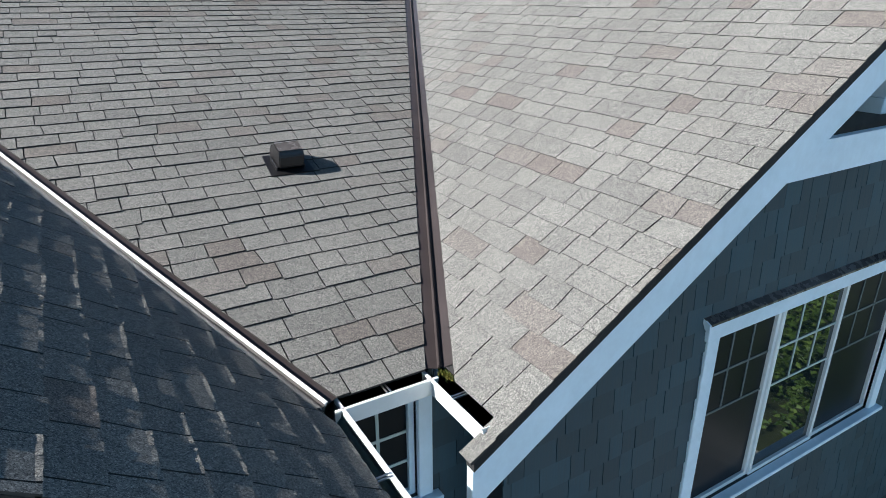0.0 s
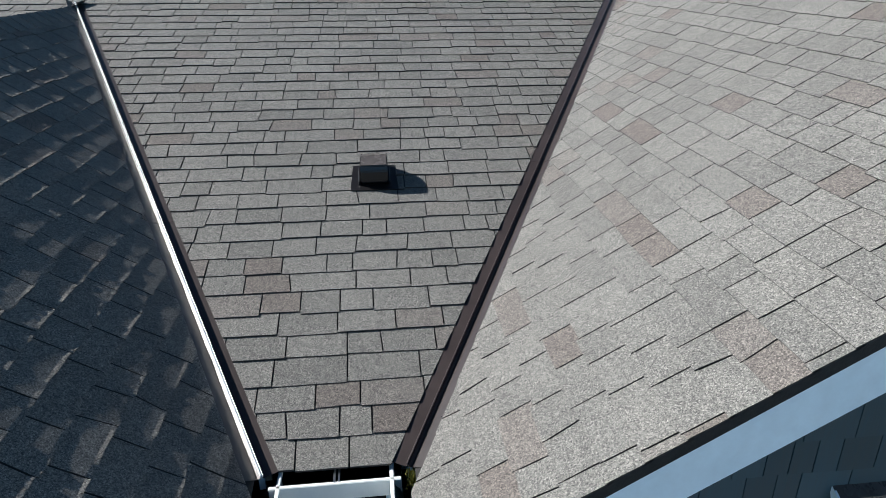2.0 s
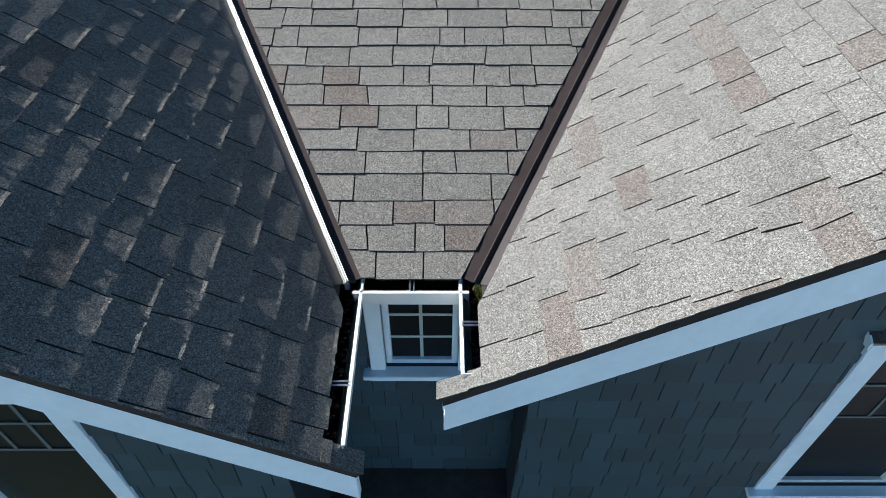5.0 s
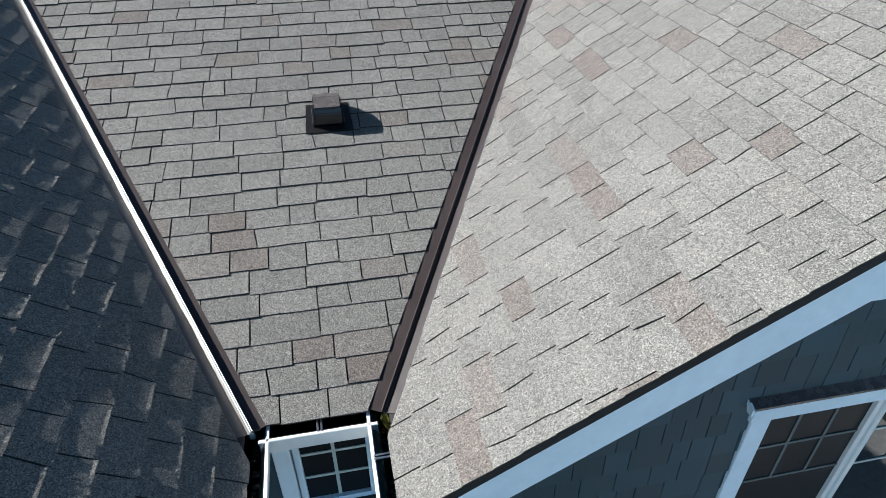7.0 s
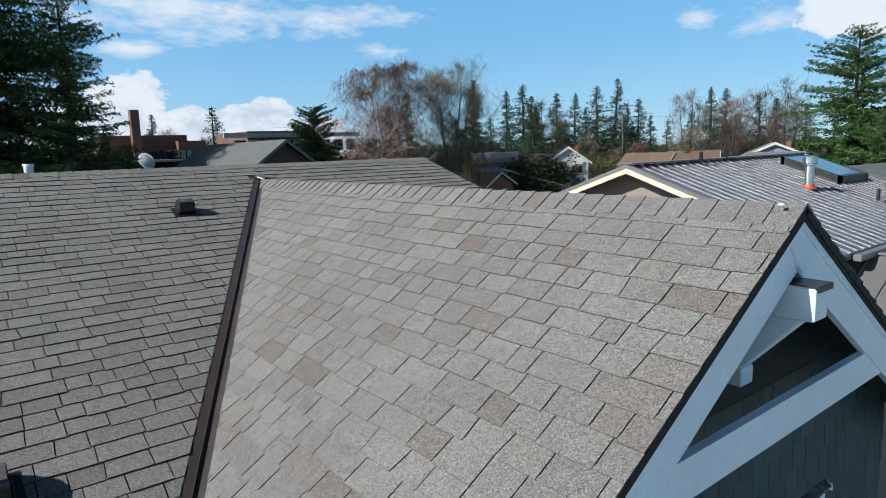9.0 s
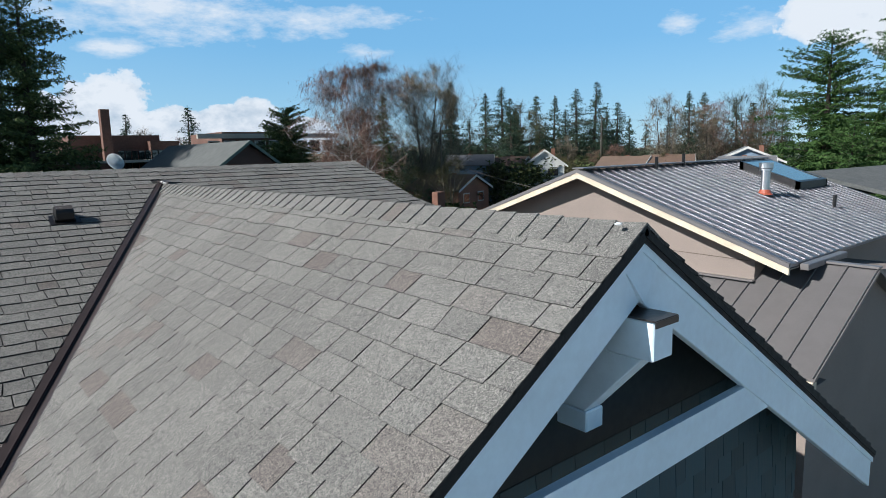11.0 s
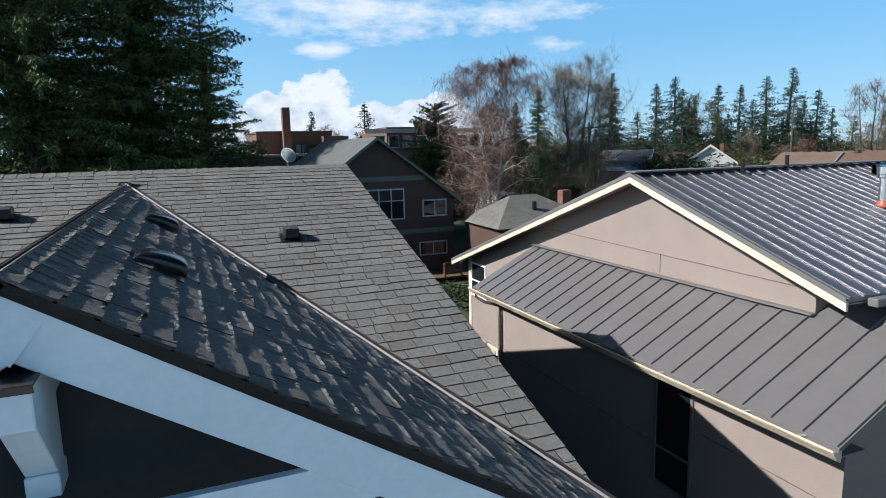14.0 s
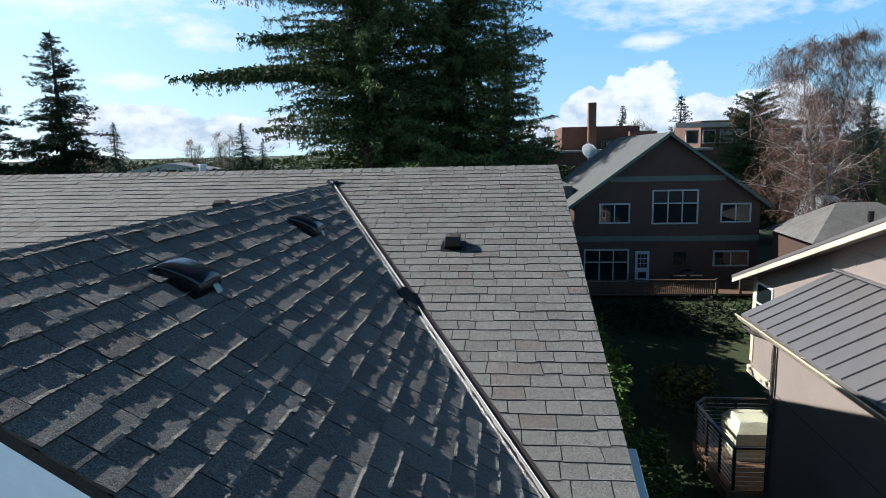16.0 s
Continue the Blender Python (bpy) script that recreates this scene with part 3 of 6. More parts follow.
# ---------------------------------------------------------------- gutters between the gables
def gutter(name, a, b, out, back_h, label):
    """A K-style gutter along a-b; out points from the eave to the lip."""
    th = thing(name, label, "gutter")
    a, b, out = Vector(a), Vector(b), Vector(out)
    prof_in = [(0.0, 0.0), (0.0, -0.095), (0.055, -0.095), (0.068, -0.060), (0.085, -0.045), (0.096, -0.004)]
    bm = B()
    rows = [[bm.verts.new(p + out * s + Vector((0, 0, h))) for s, h in prof_in] for p in (a, b)]
    for k in range(len(prof_in) - 1):
        bm.faces.new((rows[0][k], rows[0][k + 1], rows[1][k + 1], rows[1][k]))
    geo = bm.faces[:]
    bmesh.ops.solidify(bm, geom=geo, thickness=0.003)
    part("trough", bm, M_GUTTER_IN, th, "dark wet inside of the gutter")
    bm = B()
    stick(bm, a + out * 0.099 + Vector((0, 0, -0.005)), b + out * 0.099 + Vector((0, 0, -0.005)), 0.018, 0.012, (0, 0, 1), 0.003)
    part("lip", bm, M_GUTTER_OUT, th, "white painted gutter lip")
    bm = B()
    stick(bm, a + out * 0.094 + Vector((0, 0, -0.05)), b + out * 0.094 + Vector((0, 0, -0.05)), 0.006, 0.085, (0, 0, 1))
    part("face", bm, M_GUTTER_OUT, th, "white painted gutter face")
    bm = B()
    n = max(3, int((b - a).length / 0.03))
    for k in range(n):
        p = a.lerp(b, (k + random.random()) / n) + out * random.uniform(0.012, 0.05) + Vector((0, 0, -0.088))
        bmesh.ops.create_icosphere(bm, subdivisions=1, radius=random.uniform(0.006, 0.016), matrix=Matrix.Translation(p) @ Matrix.Diagonal((1.4, 1.0, 0.45, 1)))
    tagged(part("debris", bm, M_SLUDGE, th, "dark sludge lying in the gutter"), kind="stuff")
    return th


def hanger(th, p, out):
    bm = B()
    p, out = Vector(p), Vector(out)
    side = out.cross(Vector((0, 0, 1)))
    for o in (-0.009, 0.009):
        stick(bm, p + side * o - out * 0.005, p + side * o + out * 0.098, 0.009, 0.006, (0, 0, 1), 0.001)
    stick(bm, p - out * 0.008 + Vector((0, 0, 0.004)), p + out * 0.02 + Vector((0, 0, 0.004)), 0.034, 0.004)
    part("hanger", bm, M_ALU, th, "shiny aluminium hanger strap")


GZ = -0.022
g = gutter("gutter", (0.055, 0.018, GZ), (W - 0.055, 0.018, GZ), (0, -1, 0), 0.1, "short dark gutter with a white lip at the main eave")
hanger(g, (0.325, 0.018, GZ + 0.002), (0, -1, 0))
g = gutter("gutter", (-0.005, 0.06, GZ), (-0.005, -0.83, GZ), (1, 0, 0), 0.1, "dark gutter with a white lip along the shaded gable eave")
hanger(g, (-0.005, -0.565, GZ + 0.002), (1, 0, 0))
g = gutter("gutter", (W + 0.005, 0.06, GZ), (W + 0.005, -0.515, GZ), (-1, 0, 0), 0.1, "gutter with a white lip and moss along the sunny gable eave")
hanger(g, (W + 0.005, -0.265, GZ + 0.002), (-1, 0, 0))
bm = B()
slab(bm, [(W - 0.10, -0.517, GZ + 0.002), (W + 0.01, -0.517, GZ + 0.002), (W + 0.01, -0.517, GZ - 0.10), (W - 0.07, -0.517, GZ - 0.10)], (0, -0.004, 0))
part("end_cap", bm, M_GUTTER_OUT, g)
for x0, s in ((0.012, 1), (W - 0.012, -1)):
    bm = B()
    box(bm, (x0 - 0.012, 0.012, -0.14), (x0 + 0.012, 0.03, -0.005))
    setting(obj("trim_fascia", bm, M_TRIM), "pale fascia board behind the gutter", "trim")
bm = B()
for k in range(420):
    a, r = random.random() * math.tau, abs(random.gauss(0, 0.024))
    p = Vector((W - 0.008 + r * math.cos(a) * 0.5, -0.075 + r * math.sin(a) * 1.4, GZ - 0.012))
    tip = p + Vector((random.gauss(0, 0.006), random.gauss(0, 0.006), random.uniform(0.006, 0.028)))
    q = p + Vector((random.gauss(0, 0.004), random.gauss(0, 0.004), 0.0))
    bm.faces.new([bm.verts.new(p), bm.verts.new(q), bm.verts.new(tip)])
moss = obj("moss_clump", bm, M_MOSS)
tagged(moss, "yellow-green moss clump growing in the gutter corner", "moss", "", "stuff")

# lower porch roof in the dark recess
bm = B()
slab(bm, [(-0.3, -1.55, -2.75), (0.95, -1.55, -2.75), (0.95, 0.1, -2.15), (-0.3, 0.1, -2.15)], (0, 0, -0.06))
setting(obj("roof_porch", bm, M_FELT), "dark low porch roof deep in the recess", "roof")


# ---------------------------------------------------------------- roof vents
def hood_vent(plane, u, v, label, turn=0.0, size=1.0):
    """A black box vent with a rounded hood on a flange; opens down the slope."""
    th = thing("roof_vent", label, "roof vent", "roof vents")
    s = size

    def P(a, b, h):
        return plane.at(u + a * s, v + b * s, 0.010 + h * s)

    bm = B()
    slab(bm, [P(-0.150, -0.135, 0.006), P(0.150, -0.135, 0.006), P(0.135, 0.13, 0.004), P(-0.135, 0.13, 0.004)], plane.n * -0.006)
    part("flange", bm, M_VENT, th)
    prof = [(-0.085, 0.016), (-0.104, 0.045), (-0.098, 0.118), (-0.078, 0.144), (0.02, 0.150), (0.085, 0.122), (0.118, 0.060), (0.125, 0.0)]
    bm = B()
    left = [bm.verts.new(P(-0.085, b, h)) for b, h in prof]
    right = [bm.verts.new(P(0.085, b, h)) for b, h in prof]
    for k in range(len(prof) - 1):
        bm.faces.new((left[k], right[k], right[k + 1], left[k + 1]))
    for side in (left, right):
        bm.faces.new(side if side is left else side[::-1])
    bm.faces.new((left[0], left[-1], right[-1], right[0]))
    bmesh.ops.bevel(bm, geom=[e for e in bm.edges], offset=0.006 * s, segments=2, affect="EDGES")
    part("hood", bm, M_VENT, th, smooth=False)
    bm = B()
    slab(bm, [P(-0.079, -0.072, 0.1465), P(0.079, -0.072, 0.1465), P(0.079, 0.018, 0.1515), P(-0.079, 0.018, 0.1515)], plane.n * 0.003)
    slab(bm, [P(-0.079, 0.020, 0.1515), P(0.079, 0.020, 0.1515), P(0.079, 0.080, 0.1265), P(-0.079, 0.080, 0.1265)], plane.n * 0.003)
    part("top_plate", bm, M_VENT_TOP, th, "lighter brownish top panel")
    for a in (-0.094, 0.094):
        bm = B()
        stick(bm, P(a, -0.085, 0.01), P(a, 0.06, 0.01), 0.012 * s, 0.05 * s, plane.n, 0.002)
        part("side_flap", bm, M_VENT, th)
    return th


M_GLOSS = paint("glossy_black_plastic", (0.012, 0.012, 0.014), 0.17, 0.1)


def slant_vent(plane, u, v, label, size=1.0):
    """A low glossy turtle vent, domed and open at its low side."""
    th = thing("roof_vent", label, "roof vent", "roof vents")
    s = size

    def P(a, b, h):
        return plane.at(u + a * s, v + b * s, 0.012 + h * s)

    bm = B()
    slab(bm, [P(-0.20, -0.20, 0.004), P(0.20, -0.20, 0.004), P(0.20, 0.20, 0.004), P(-0.20, 0.20, 0.004)], plane.n * -0.006)
    part("flange", bm, M_VENT, th)
    # rounded hood: low at the uphill end, tall and open at the low end
    prof = [(0.195, 0.004), (0.185, 0.040), (0.150, 0.075), (0.05, 0.112), (-0.08, 0.132), (-0.150, 0.128), (-0.185, 0.105), (-0.195, 0.065)]
    bm = B()
    rows = []
    for b, h in prof:
        row = []
        for a, k in ((-0.165, 0.0), (-0.165, 0.62), (-0.150, 0.88), (-0.115, 1.0), (0.0, 1.05), (0.115, 1.0), (0.150, 0.88), (0.165, 0.62), (0.165, 0.0)):
            low = 0.004 if b > -0.10 else 0.030
            row.append(bm.verts.new(P(a, b, low + max(0.0, h - low) * k)))
        rows.append(row)
    for r, t in zip(rows, rows[1:]):
        for j in range(8):
            bm.faces.new((r[j], r[j + 1], t[j + 1], t[j]))
    bmesh.ops.recalc_face_normals(bm, faces=bm.faces[:])
    bmesh.ops.subdivide_edges(bm, edges=bm.edges[:], cuts=1, use_grid_fill=True, smooth=0.6)
    for vert in bm.verts:
        vert.co += noise.noise_vector(vert.co * 9) * 0.005
    part("hood", bm, M_GLOSS, th, smooth=True)
    bm = B()
    slab(bm, [P(0.05, -0.250, 0.008), P(0.15, -0.240, 0.008), P(0.15, -0.175, 0.045), P(0.06, -0.175, 0.045)], plane.n * 0.004)
    part("baffle", bm, M_GUTTER_IN, th, "small metal strip under the hood")
    bm = B()
    for a in (-0.09, 0.0, 0.09):
        stick(bm, P(a, -0.16, 0.006), P(a, 0.12, 0.006), 0.018, 0.03, plane.n)
    part("leg", bm, M_VENT, th)
    return th


hood_vent(MAIN, 0.53, 1.865 * math.hypot(1, PM), "black plastic hooded roof vent on sunlit shingles")
hood_vent(MAIN, 2.51, 5.13 * math.hypot(1, PM), "small black hooded roof vent near the main ridge", size=0.9)
hood_vent(MAIN, 5.44, 4.17 * math.hypot(1, PM), "small black hooded roof vent on the main slope", size=0.9)
slant_vent(R_RIGHT, 1.04, (2 * XG - W - 4.13) * math.hypot(1, QR), "low glossy black domed vent on the dark slope", 0.78)
slant_vent(R_RIGHT, 3.35, (2 * XG - W - 4.10) * math.hypot(1, QR), "second low black domed vent below the gable ridge", 0.78)
pipe = thing("vent_pipe", "short white plumbing pipe behind the main ridge", "vent pipe")
bm = B()
tube(bm, [(1.33, 7.1, 1.85), (1.33, 7.1, 2.20), (1.33, 7.1, 2.235)], [0.05, 0.05, 0.062], 14)
part("pipe", bm, M_WHITE, pipe, smooth=True)
bm = B()
tube(bm, [(1.33, 7.1, 1.85), (1.33, 7.1, 2.0)], [0.11, 0.06], 14)
part("collar", bm, M_WHITE, pipe)
# ---------------------------------------------------------------- ground
bm = B()
R_ = 2600
grid_n = 120
rows = []
for i in range(grid_n + 1):
    row = []
    for j in range(grid_n + 1):
        f = lambda k: math.copysign(abs(2 * k / grid_n - 1) ** 2.4, 2 * k / grid_n - 1)
        x, y = R_ * f(j), R_ * f(i)
        d = math.hypot(x, y)
        k = min(1.0, max(0.0, (y - 15) / 8))
        z = GROUND + 1.65 * k * k * (3 - 2 * k) - 0.5 * min(1.0, max(0.0, (y - 30) / 40)) + (noise.noise(Vector((x * 0.01, y * 0.01, 0))) * 0.5 if d > 80 else 0)
        row.append(bm.verts.new((x, y, z)))
    rows.append(row)
for r, t in zip(rows, rows[1:]):
    for j in range(grid_n):
        bm.faces.new((r[j], r[j + 1], t[j + 1], t[j]))
M_GRASS = noisy("lawn_and_soil", [(0.3, (0.030, 0.045, 0.014)), (0.55, (0.055, 0.075, 0.022)), (0.75, (0.075, 0.070, 0.040))], 0.25, 0.95, 9.0, 0.6, 0.03)
setting(obj("ground", bm, M_GRASS, smooth=True), "dark green lawn and garden soil", "ground")

# ---------------------------------------------------------------- neighbouring house
M_STUCCO = noisy("tan_stucco", [(0.3, (0.31, 0.255, 0.225)), (0.7, (0.36, 0.295, 0.26))], 0.9, 0.9, 90.0, 0.25, 0.002)
M_SEAM = metal("dark_standing_seam", (0.26, 0.245, 0.245), 0.40, 0.45, 0.12)
M_RIB = metal("grey_ribbed_roof", (0.28, 0.28, 0.30), 0.36, 0.8, 0.15)
M_CREAM = paint("cream_fascia", (0.67, 0.575, 0.44), 0.5, 0.14)
M_JOINT = noisy("stucco_joint", [(0.3, (0.14, 0.11, 0.09)), (0.7, (0.2, 0.15, 0.13))], 3.0)
nb = thing("neighbor_house", "tan stucco house with standing-seam metal roofs", "house", at=(0, 0, 0))
NX, NPY, NPZ, NS = 12.2, 6.50, 1.785, 0.347
NY0, NY1 = 2.18, 15.0
NEND = 21.0
zup = lambda y: NPZ - NS * abs(y - NPY)
LX, LZ, LK = 10.82, -1.06, 0.50            # lean-to gutter edge and slope
LY0, LY1 = 1.22, 10.62
WXU, WXL = 12.62, 11.27
lz = lambda x: LZ + LK * (x - LX)
bm = B()
slab(bm, [(WXU, 2.92, GROUND), (WXU, 12.7, GROUND), (WXU, 12.7, -3.56), (WXU, 14.6, -3.56), (WXU, 14.6, zup(14.6) - 0.10), (WXU, NPY, NPZ - 0.10), (WXU, 2.92, zup(2.92) - 0.10)], (NEND - WXU - 0.3, 0, 0))
part("upper_wall", bm, M_STUCCO, nb)
bm = B()
slab(bm, [(WXL, LY0 + 0.22, GROUND), (WXU + 4.5, LY0 + 0.22, GROUND), (WXU + 4.5, LY0 + 0.22, lz(WXU + 0.7) - 0.5), (WXU + 0.7, LY0 + 0.22, lz(WXU + 0.7) - 0.05), (WXL, LY0 + 0.22, lz(WXL) - 0.05)], (0, LY1 - 0.62 - LY0 - 0.22, 0))
lw = part("lower_wall", bm, M_STUCCO, nb)
# stucco control joints
for (p, q) in (((WXU - 0.004, 3.0, 0.20), (WXU - 0.004, 9.9, 0.33)), ((WXU - 0.004, 6.1, -0.1), (WXU - 0.004, 6.1, 0.27)), ((WXL - 0.004, LY0 + 0.3, -2.05), (WXL - 0.004, 3.6, -2.02)), ((WXL - 0.004, 4.8, -2.6), (WXL - 0.004, 9.9, -2.5))):
    bm = B()
    stick(bm, p, q, 0.006, 0.012)
    part("wall_joint", bm, M_JOINT, nb)
# upper roof
for sgn, y1 in ((-1, NY0), (1, NY1)):
    bm = B()
    slab(bm, [(NX, NPY, NPZ), (NEND, NPY, NPZ), (NEND, y1, zup(y1)), (NX, y1, zup(y1))], (0, 0, -0.05))
    ur = part("upper_roof", bm, M_RIB, nb, "grey ribbed metal roof")
    n = int((NEND - NX) / 0.305)
    if sgn < 0:
        for k in range(n + 1):
            x = NX + 0.05 + k * 0.305
            bm = B()
            stick(bm, (x, NPY - 0.02, NPZ + 0.012), (x, y1, zup(y1) + 0.012), 0.05, 0.032, (0, 0, 1), 0.008)
            part("rib", bm, M_RIB, ur)
bm = B()
stick(bm, (NX - 0.02, NPY, NPZ + 0.035), (NEND, NPY, NPZ + 0.035), 0.30, 0.035, (0, 0, 1), 0.01)
part("ridge_cap", bm, M_SEAM, nb)
for y1 in (NY0, NY1):
    bm = B()
    slab(bm, [(NX - 0.03, NPY, NPZ - 0.03), (NX - 0.03, y1, zup(y1) - 0.03), (NX - 0.03, y1, zup(y1) - 0.17), (NX - 0.03, NPY, NPZ - 0.17)], (0.05, 0, 0))
    part("bargeboard", bm, M_CREAM, nb, "cream painted bargeboard")
    bm = B()
    slab(bm, [(NX - 0.045, NPY, NPZ + 0.025), (NX - 0.045, y1, zup(y1) + 0.025), (NX - 0.045, y1, zup(y1) - 0.05), (NX - 0.045, NPY, NPZ - 0.05)], (0.02, 0, 0))
    part("metal_edge", bm, M_SEAM, nb)
    bm = B()
    slab(bm, [(NX, NPY, NPZ - 0.07), (WXU, NPY, NPZ - 0.07), (WXU, y1, zup(y1) - 0.07), (NX, y1, zup(y1) - 0.07)], (0, 0, -0.02))
    part("soffit", bm, M_STUCCO, nb)
# lean-to roof with standing seams
LTOP = WXU + 0.7
bm = B()
slab(bm, [(LX, LY0, lz(LX)), (LTOP, LY0, lz(LTOP)), (LTOP, 2.92, lz(LTOP)), (WXU, 2.92, lz(WXU)), (WXU, LY1, lz(WXU)), (LX, LY1, lz(LX))], (0, 0, -0.06))
lr = part("lower_roof", bm, M_SEAM, nb, "dark brown standing-seam lean-to roof")
k = 0
while LY0 + 0.03 + k * 0.43 < LY1:
    y = LY0 + 0.03 + k * 0.43
    xt = LTOP if y < 2.9 else WXU
    bm = B()
    stick(bm, (LX + 0.01, y, lz(LX) + 0.018), (xt, y, lz(xt) + 0.018), 0.014, 0.036, (0, 0, 1), 0.003)
    part("seam", bm, M_SEAM, lr)
    k += 1
bm = B()
stick(bm, (WXU - 0.05, 2.9, lz(WXU) + 0.02), (WXU - 0.05, LY1, lz(WXU) + 0.02), 0.14, 0.03, (0, 0, 1), 0.006)
part("wall_flashing", bm, M_SEAM, lr)
bm = B()
stick(bm, (LTOP, LY0, lz(LTOP) + 0.02), (LTOP, 3.4, lz(LTOP) + 0.02), 0.16, 0.04, (0, 0, 1), 0.006)
part("top_flashing", bm, M_SEAM, lr)
bm = B()
slab(bm, [(LTOP, LY0, lz(LTOP)), (LTOP + 3, LY0, lz(LTOP) - 1.4), (LTOP + 3, 2.92, lz(LTOP) - 1.4), (LTOP, 2.92, lz(LTOP))], (0, 0, -0.06))
part("lower_roof_back", bm, M_SEAM, nb)
# gutter and downspout
bm = B()
prof = [(0.0, 0.0), (0.0, -0.10), (-0.08, -0.10), (-0.10, -0.055), (-0.125, -0.035), (-0.135, 0.005), (-0.115, 0.005)]
rws = [[bm.verts.new((LX + 0.015 + a, y, LZ - 0.02 + b)) for a, b in prof] for y in (LY0 - 0.02, LY1 + 0.02)]
for i in range(len(prof) - 1):
    bm.faces.new((rws[0][i], rws[0][i + 1], rws[1][i + 1], rws[1][i]))
bmesh.ops.solidify(bm, geom=bm.faces[:], thickness=0.004)
ng = part("gutter", bm, M_CREAM, nb, "cream painted gutter")
bm = B()
slab(bm, [(LX + 0.015 + a, LY0 - 0.022, LZ - 0.02 + b) for a, b in prof], (0, 0.004, 0))
part("end_cap", bm, M_CREAM, ng)
bm = B()
stick(bm, (LX - 0.112, LY0 - 0.02, LZ - 0.012), (LX - 0.112, LY1 + 0.02, LZ - 0.012), 0.034, 0.022, (0, 0, 1), 0.005)
part("lip", bm, M_CREAM, ng)
for k in range(13):
    y = LY0 + 0.4 + k * 0.78
    bm = B()
    stick(bm, (LX + 0.02, y, LZ - 0.012), (LX - 0.113, y + 0.06, LZ - 0.012), 0.016, 0.008)
    part("hanger", bm, M_CREAM, ng)
bm = B()
box(bm, (LX + 0.015, LY0, LZ - 0.17), (LX + 0.04, LY1, LZ - 0.02))
part("fascia", bm, M_CREAM, nb)
bm = B()
slab(bm, [(LX + 0.04, LY0, LZ - 0.10), (WXL, LY0, LZ - 0.10), (WXL, LY1, LZ - 0.10), (LX + 0.04, LY1, LZ - 0.10)], (0, 0, -0.02))
part("lean_to_soffit", bm, M_STUCCO, nb)
bm = B()
tube(bm, [(LX - 0.03, LY1 - 0.25, LZ - 0.10), (LX - 0.03, LY1 - 0.25, LZ - 0.20), (LX + 0.1, LY1 - 0.45, LZ - 0.30), (WXL - 0.06, LY1 - 0.68, LZ - 0.38), (WXL - 0.06, LY1 - 0.68, LZ - 0.6), (WXL - 0.06, LY1 - 0.68, GROUND)], [0.04] * 6, 8)
part("downspout", bm, M_VENT_TOP, nb, "dark downspout at the wall corner")
M_DARKFRAME = paint("grey_window_frame", (0.16, 0.14, 0.13), 0.45, 0.1)


def side_window(parent, x, y0, y1, z0, z1, splits, frame_mat, w=0.055):
    """A window in a wall facing -x."""
    bm = B()
    for a, b, c, d in ((y0 - w, y0, z0 - w, z1 + w), (y1, y1 + w, z0 - w, z1 + w), (y0, y1, z1, z1 + w), (y0, y1, z0 - w, z0)):
        box(bm, (x - 0.03, a, c), (x + 0.02, b, d), 0.004)
    for zz in splits:
        box(bm, (x - 0.025, y0, zz - 0.022), (x + 0.02, y1, zz + 0.022), 0.003)
    win = part("window", bm, frame_mat, parent)
    bm = B()
    box(bm, (x - 0.008, y0, z0), (x + 0.004, y1, z1))
    part("pane", bm, M_GLASS, win)
    return win


side_window(nb, WXL, 3.84, 4.57, -3.2, -1.44, [-2.6], M_DARKFRAME)
side_window(nb, WXU, 13.5, 14.4, -2.2, -1.24, [-1.75], M_WHITE)
bm = B()
box(bm, (WXU - 0.05, 12.66, -3.76), (WXU + 0.5, 14.72, -3.55), 0.01)
box(bm, (WXU - 0.03, 14.45, -3.4), (WXU + 0.3, 14.63, -1.0), 0.01)
part("corner_board", bm, M_CREAM, nb)
bm = B()
box(bm, (12.55, 2.02, 0.16), (14.3, 2.16, 0.27), 0.012)
part("eave_gutter", bm, M_SEAM, nb, "dark eave gutter section")
bm = B()
tube(bm, [(13.6, 2.10, 0.16), (13.6, 2.12, 0.05), (13.6, 2.35, -0.08), (13.6, 2.6, -0.12)], [0.04] * 4, 8)
part("elbow", bm, M_WHITE, nb)
bm = B()
box(bm, (WXU - 0.012, 9.98, 0.02), (WXU + 0.01, 10.14, 0.17), 0.004)
part("wall_vent", bm, M_STUCCO, nb)
# flue, skylight, pipes on the upper roof
FX, FY = 16.40, 4.45
bm = B()
tube(bm, [(FX, FY, zup(FY)), (FX, FY, zup(FY) + 0.55), (FX, FY, zup(FY) + 0.56), (FX, FY, zup(FY) + 0.60), (FX, FY, zup(FY) + 0.62), (FX, FY, zup(FY) + 0.74)], [0.10, 0.10, 0.14, 0.14, 0.15, 0.15], 18)
fl = part("flue", bm, M_GALV, nb, "shiny galvanised flue pipe", smooth=False)
bm = B()
tube(bm, [(FX, FY, zup(FY) + 0.01), (FX, FY, zup(FY) + 0.05), (FX, FY, zup(FY) + 0.13)], [0.18, 0.14, 0.105], 18)
part("boot", bm, paint("red_boot", (0.32, 0.07, 0.035), 0.5), fl, "red rubber flue boot")
SX0, SX1, SY0, SY1 = 18.3, 20.1, 4.45, 5.95
bm = B()
for a, b, c, d in ((SX0, SX0 + 0.09, SY0, SY1), (SX1 - 0.09, SX1, SY0, SY1), (SX0, SX1, SY0, SY0 + 0.09), (SX0, SX1, SY1 - 0.09, SY1)):
    slab(bm, [(a, c, zup(c) + 0.20), (b, c, zup(c) + 0.20), (b, d, zup(d) + 0.20), (a, d, zup(d) + 0.20)], (0, 0, -0.22))
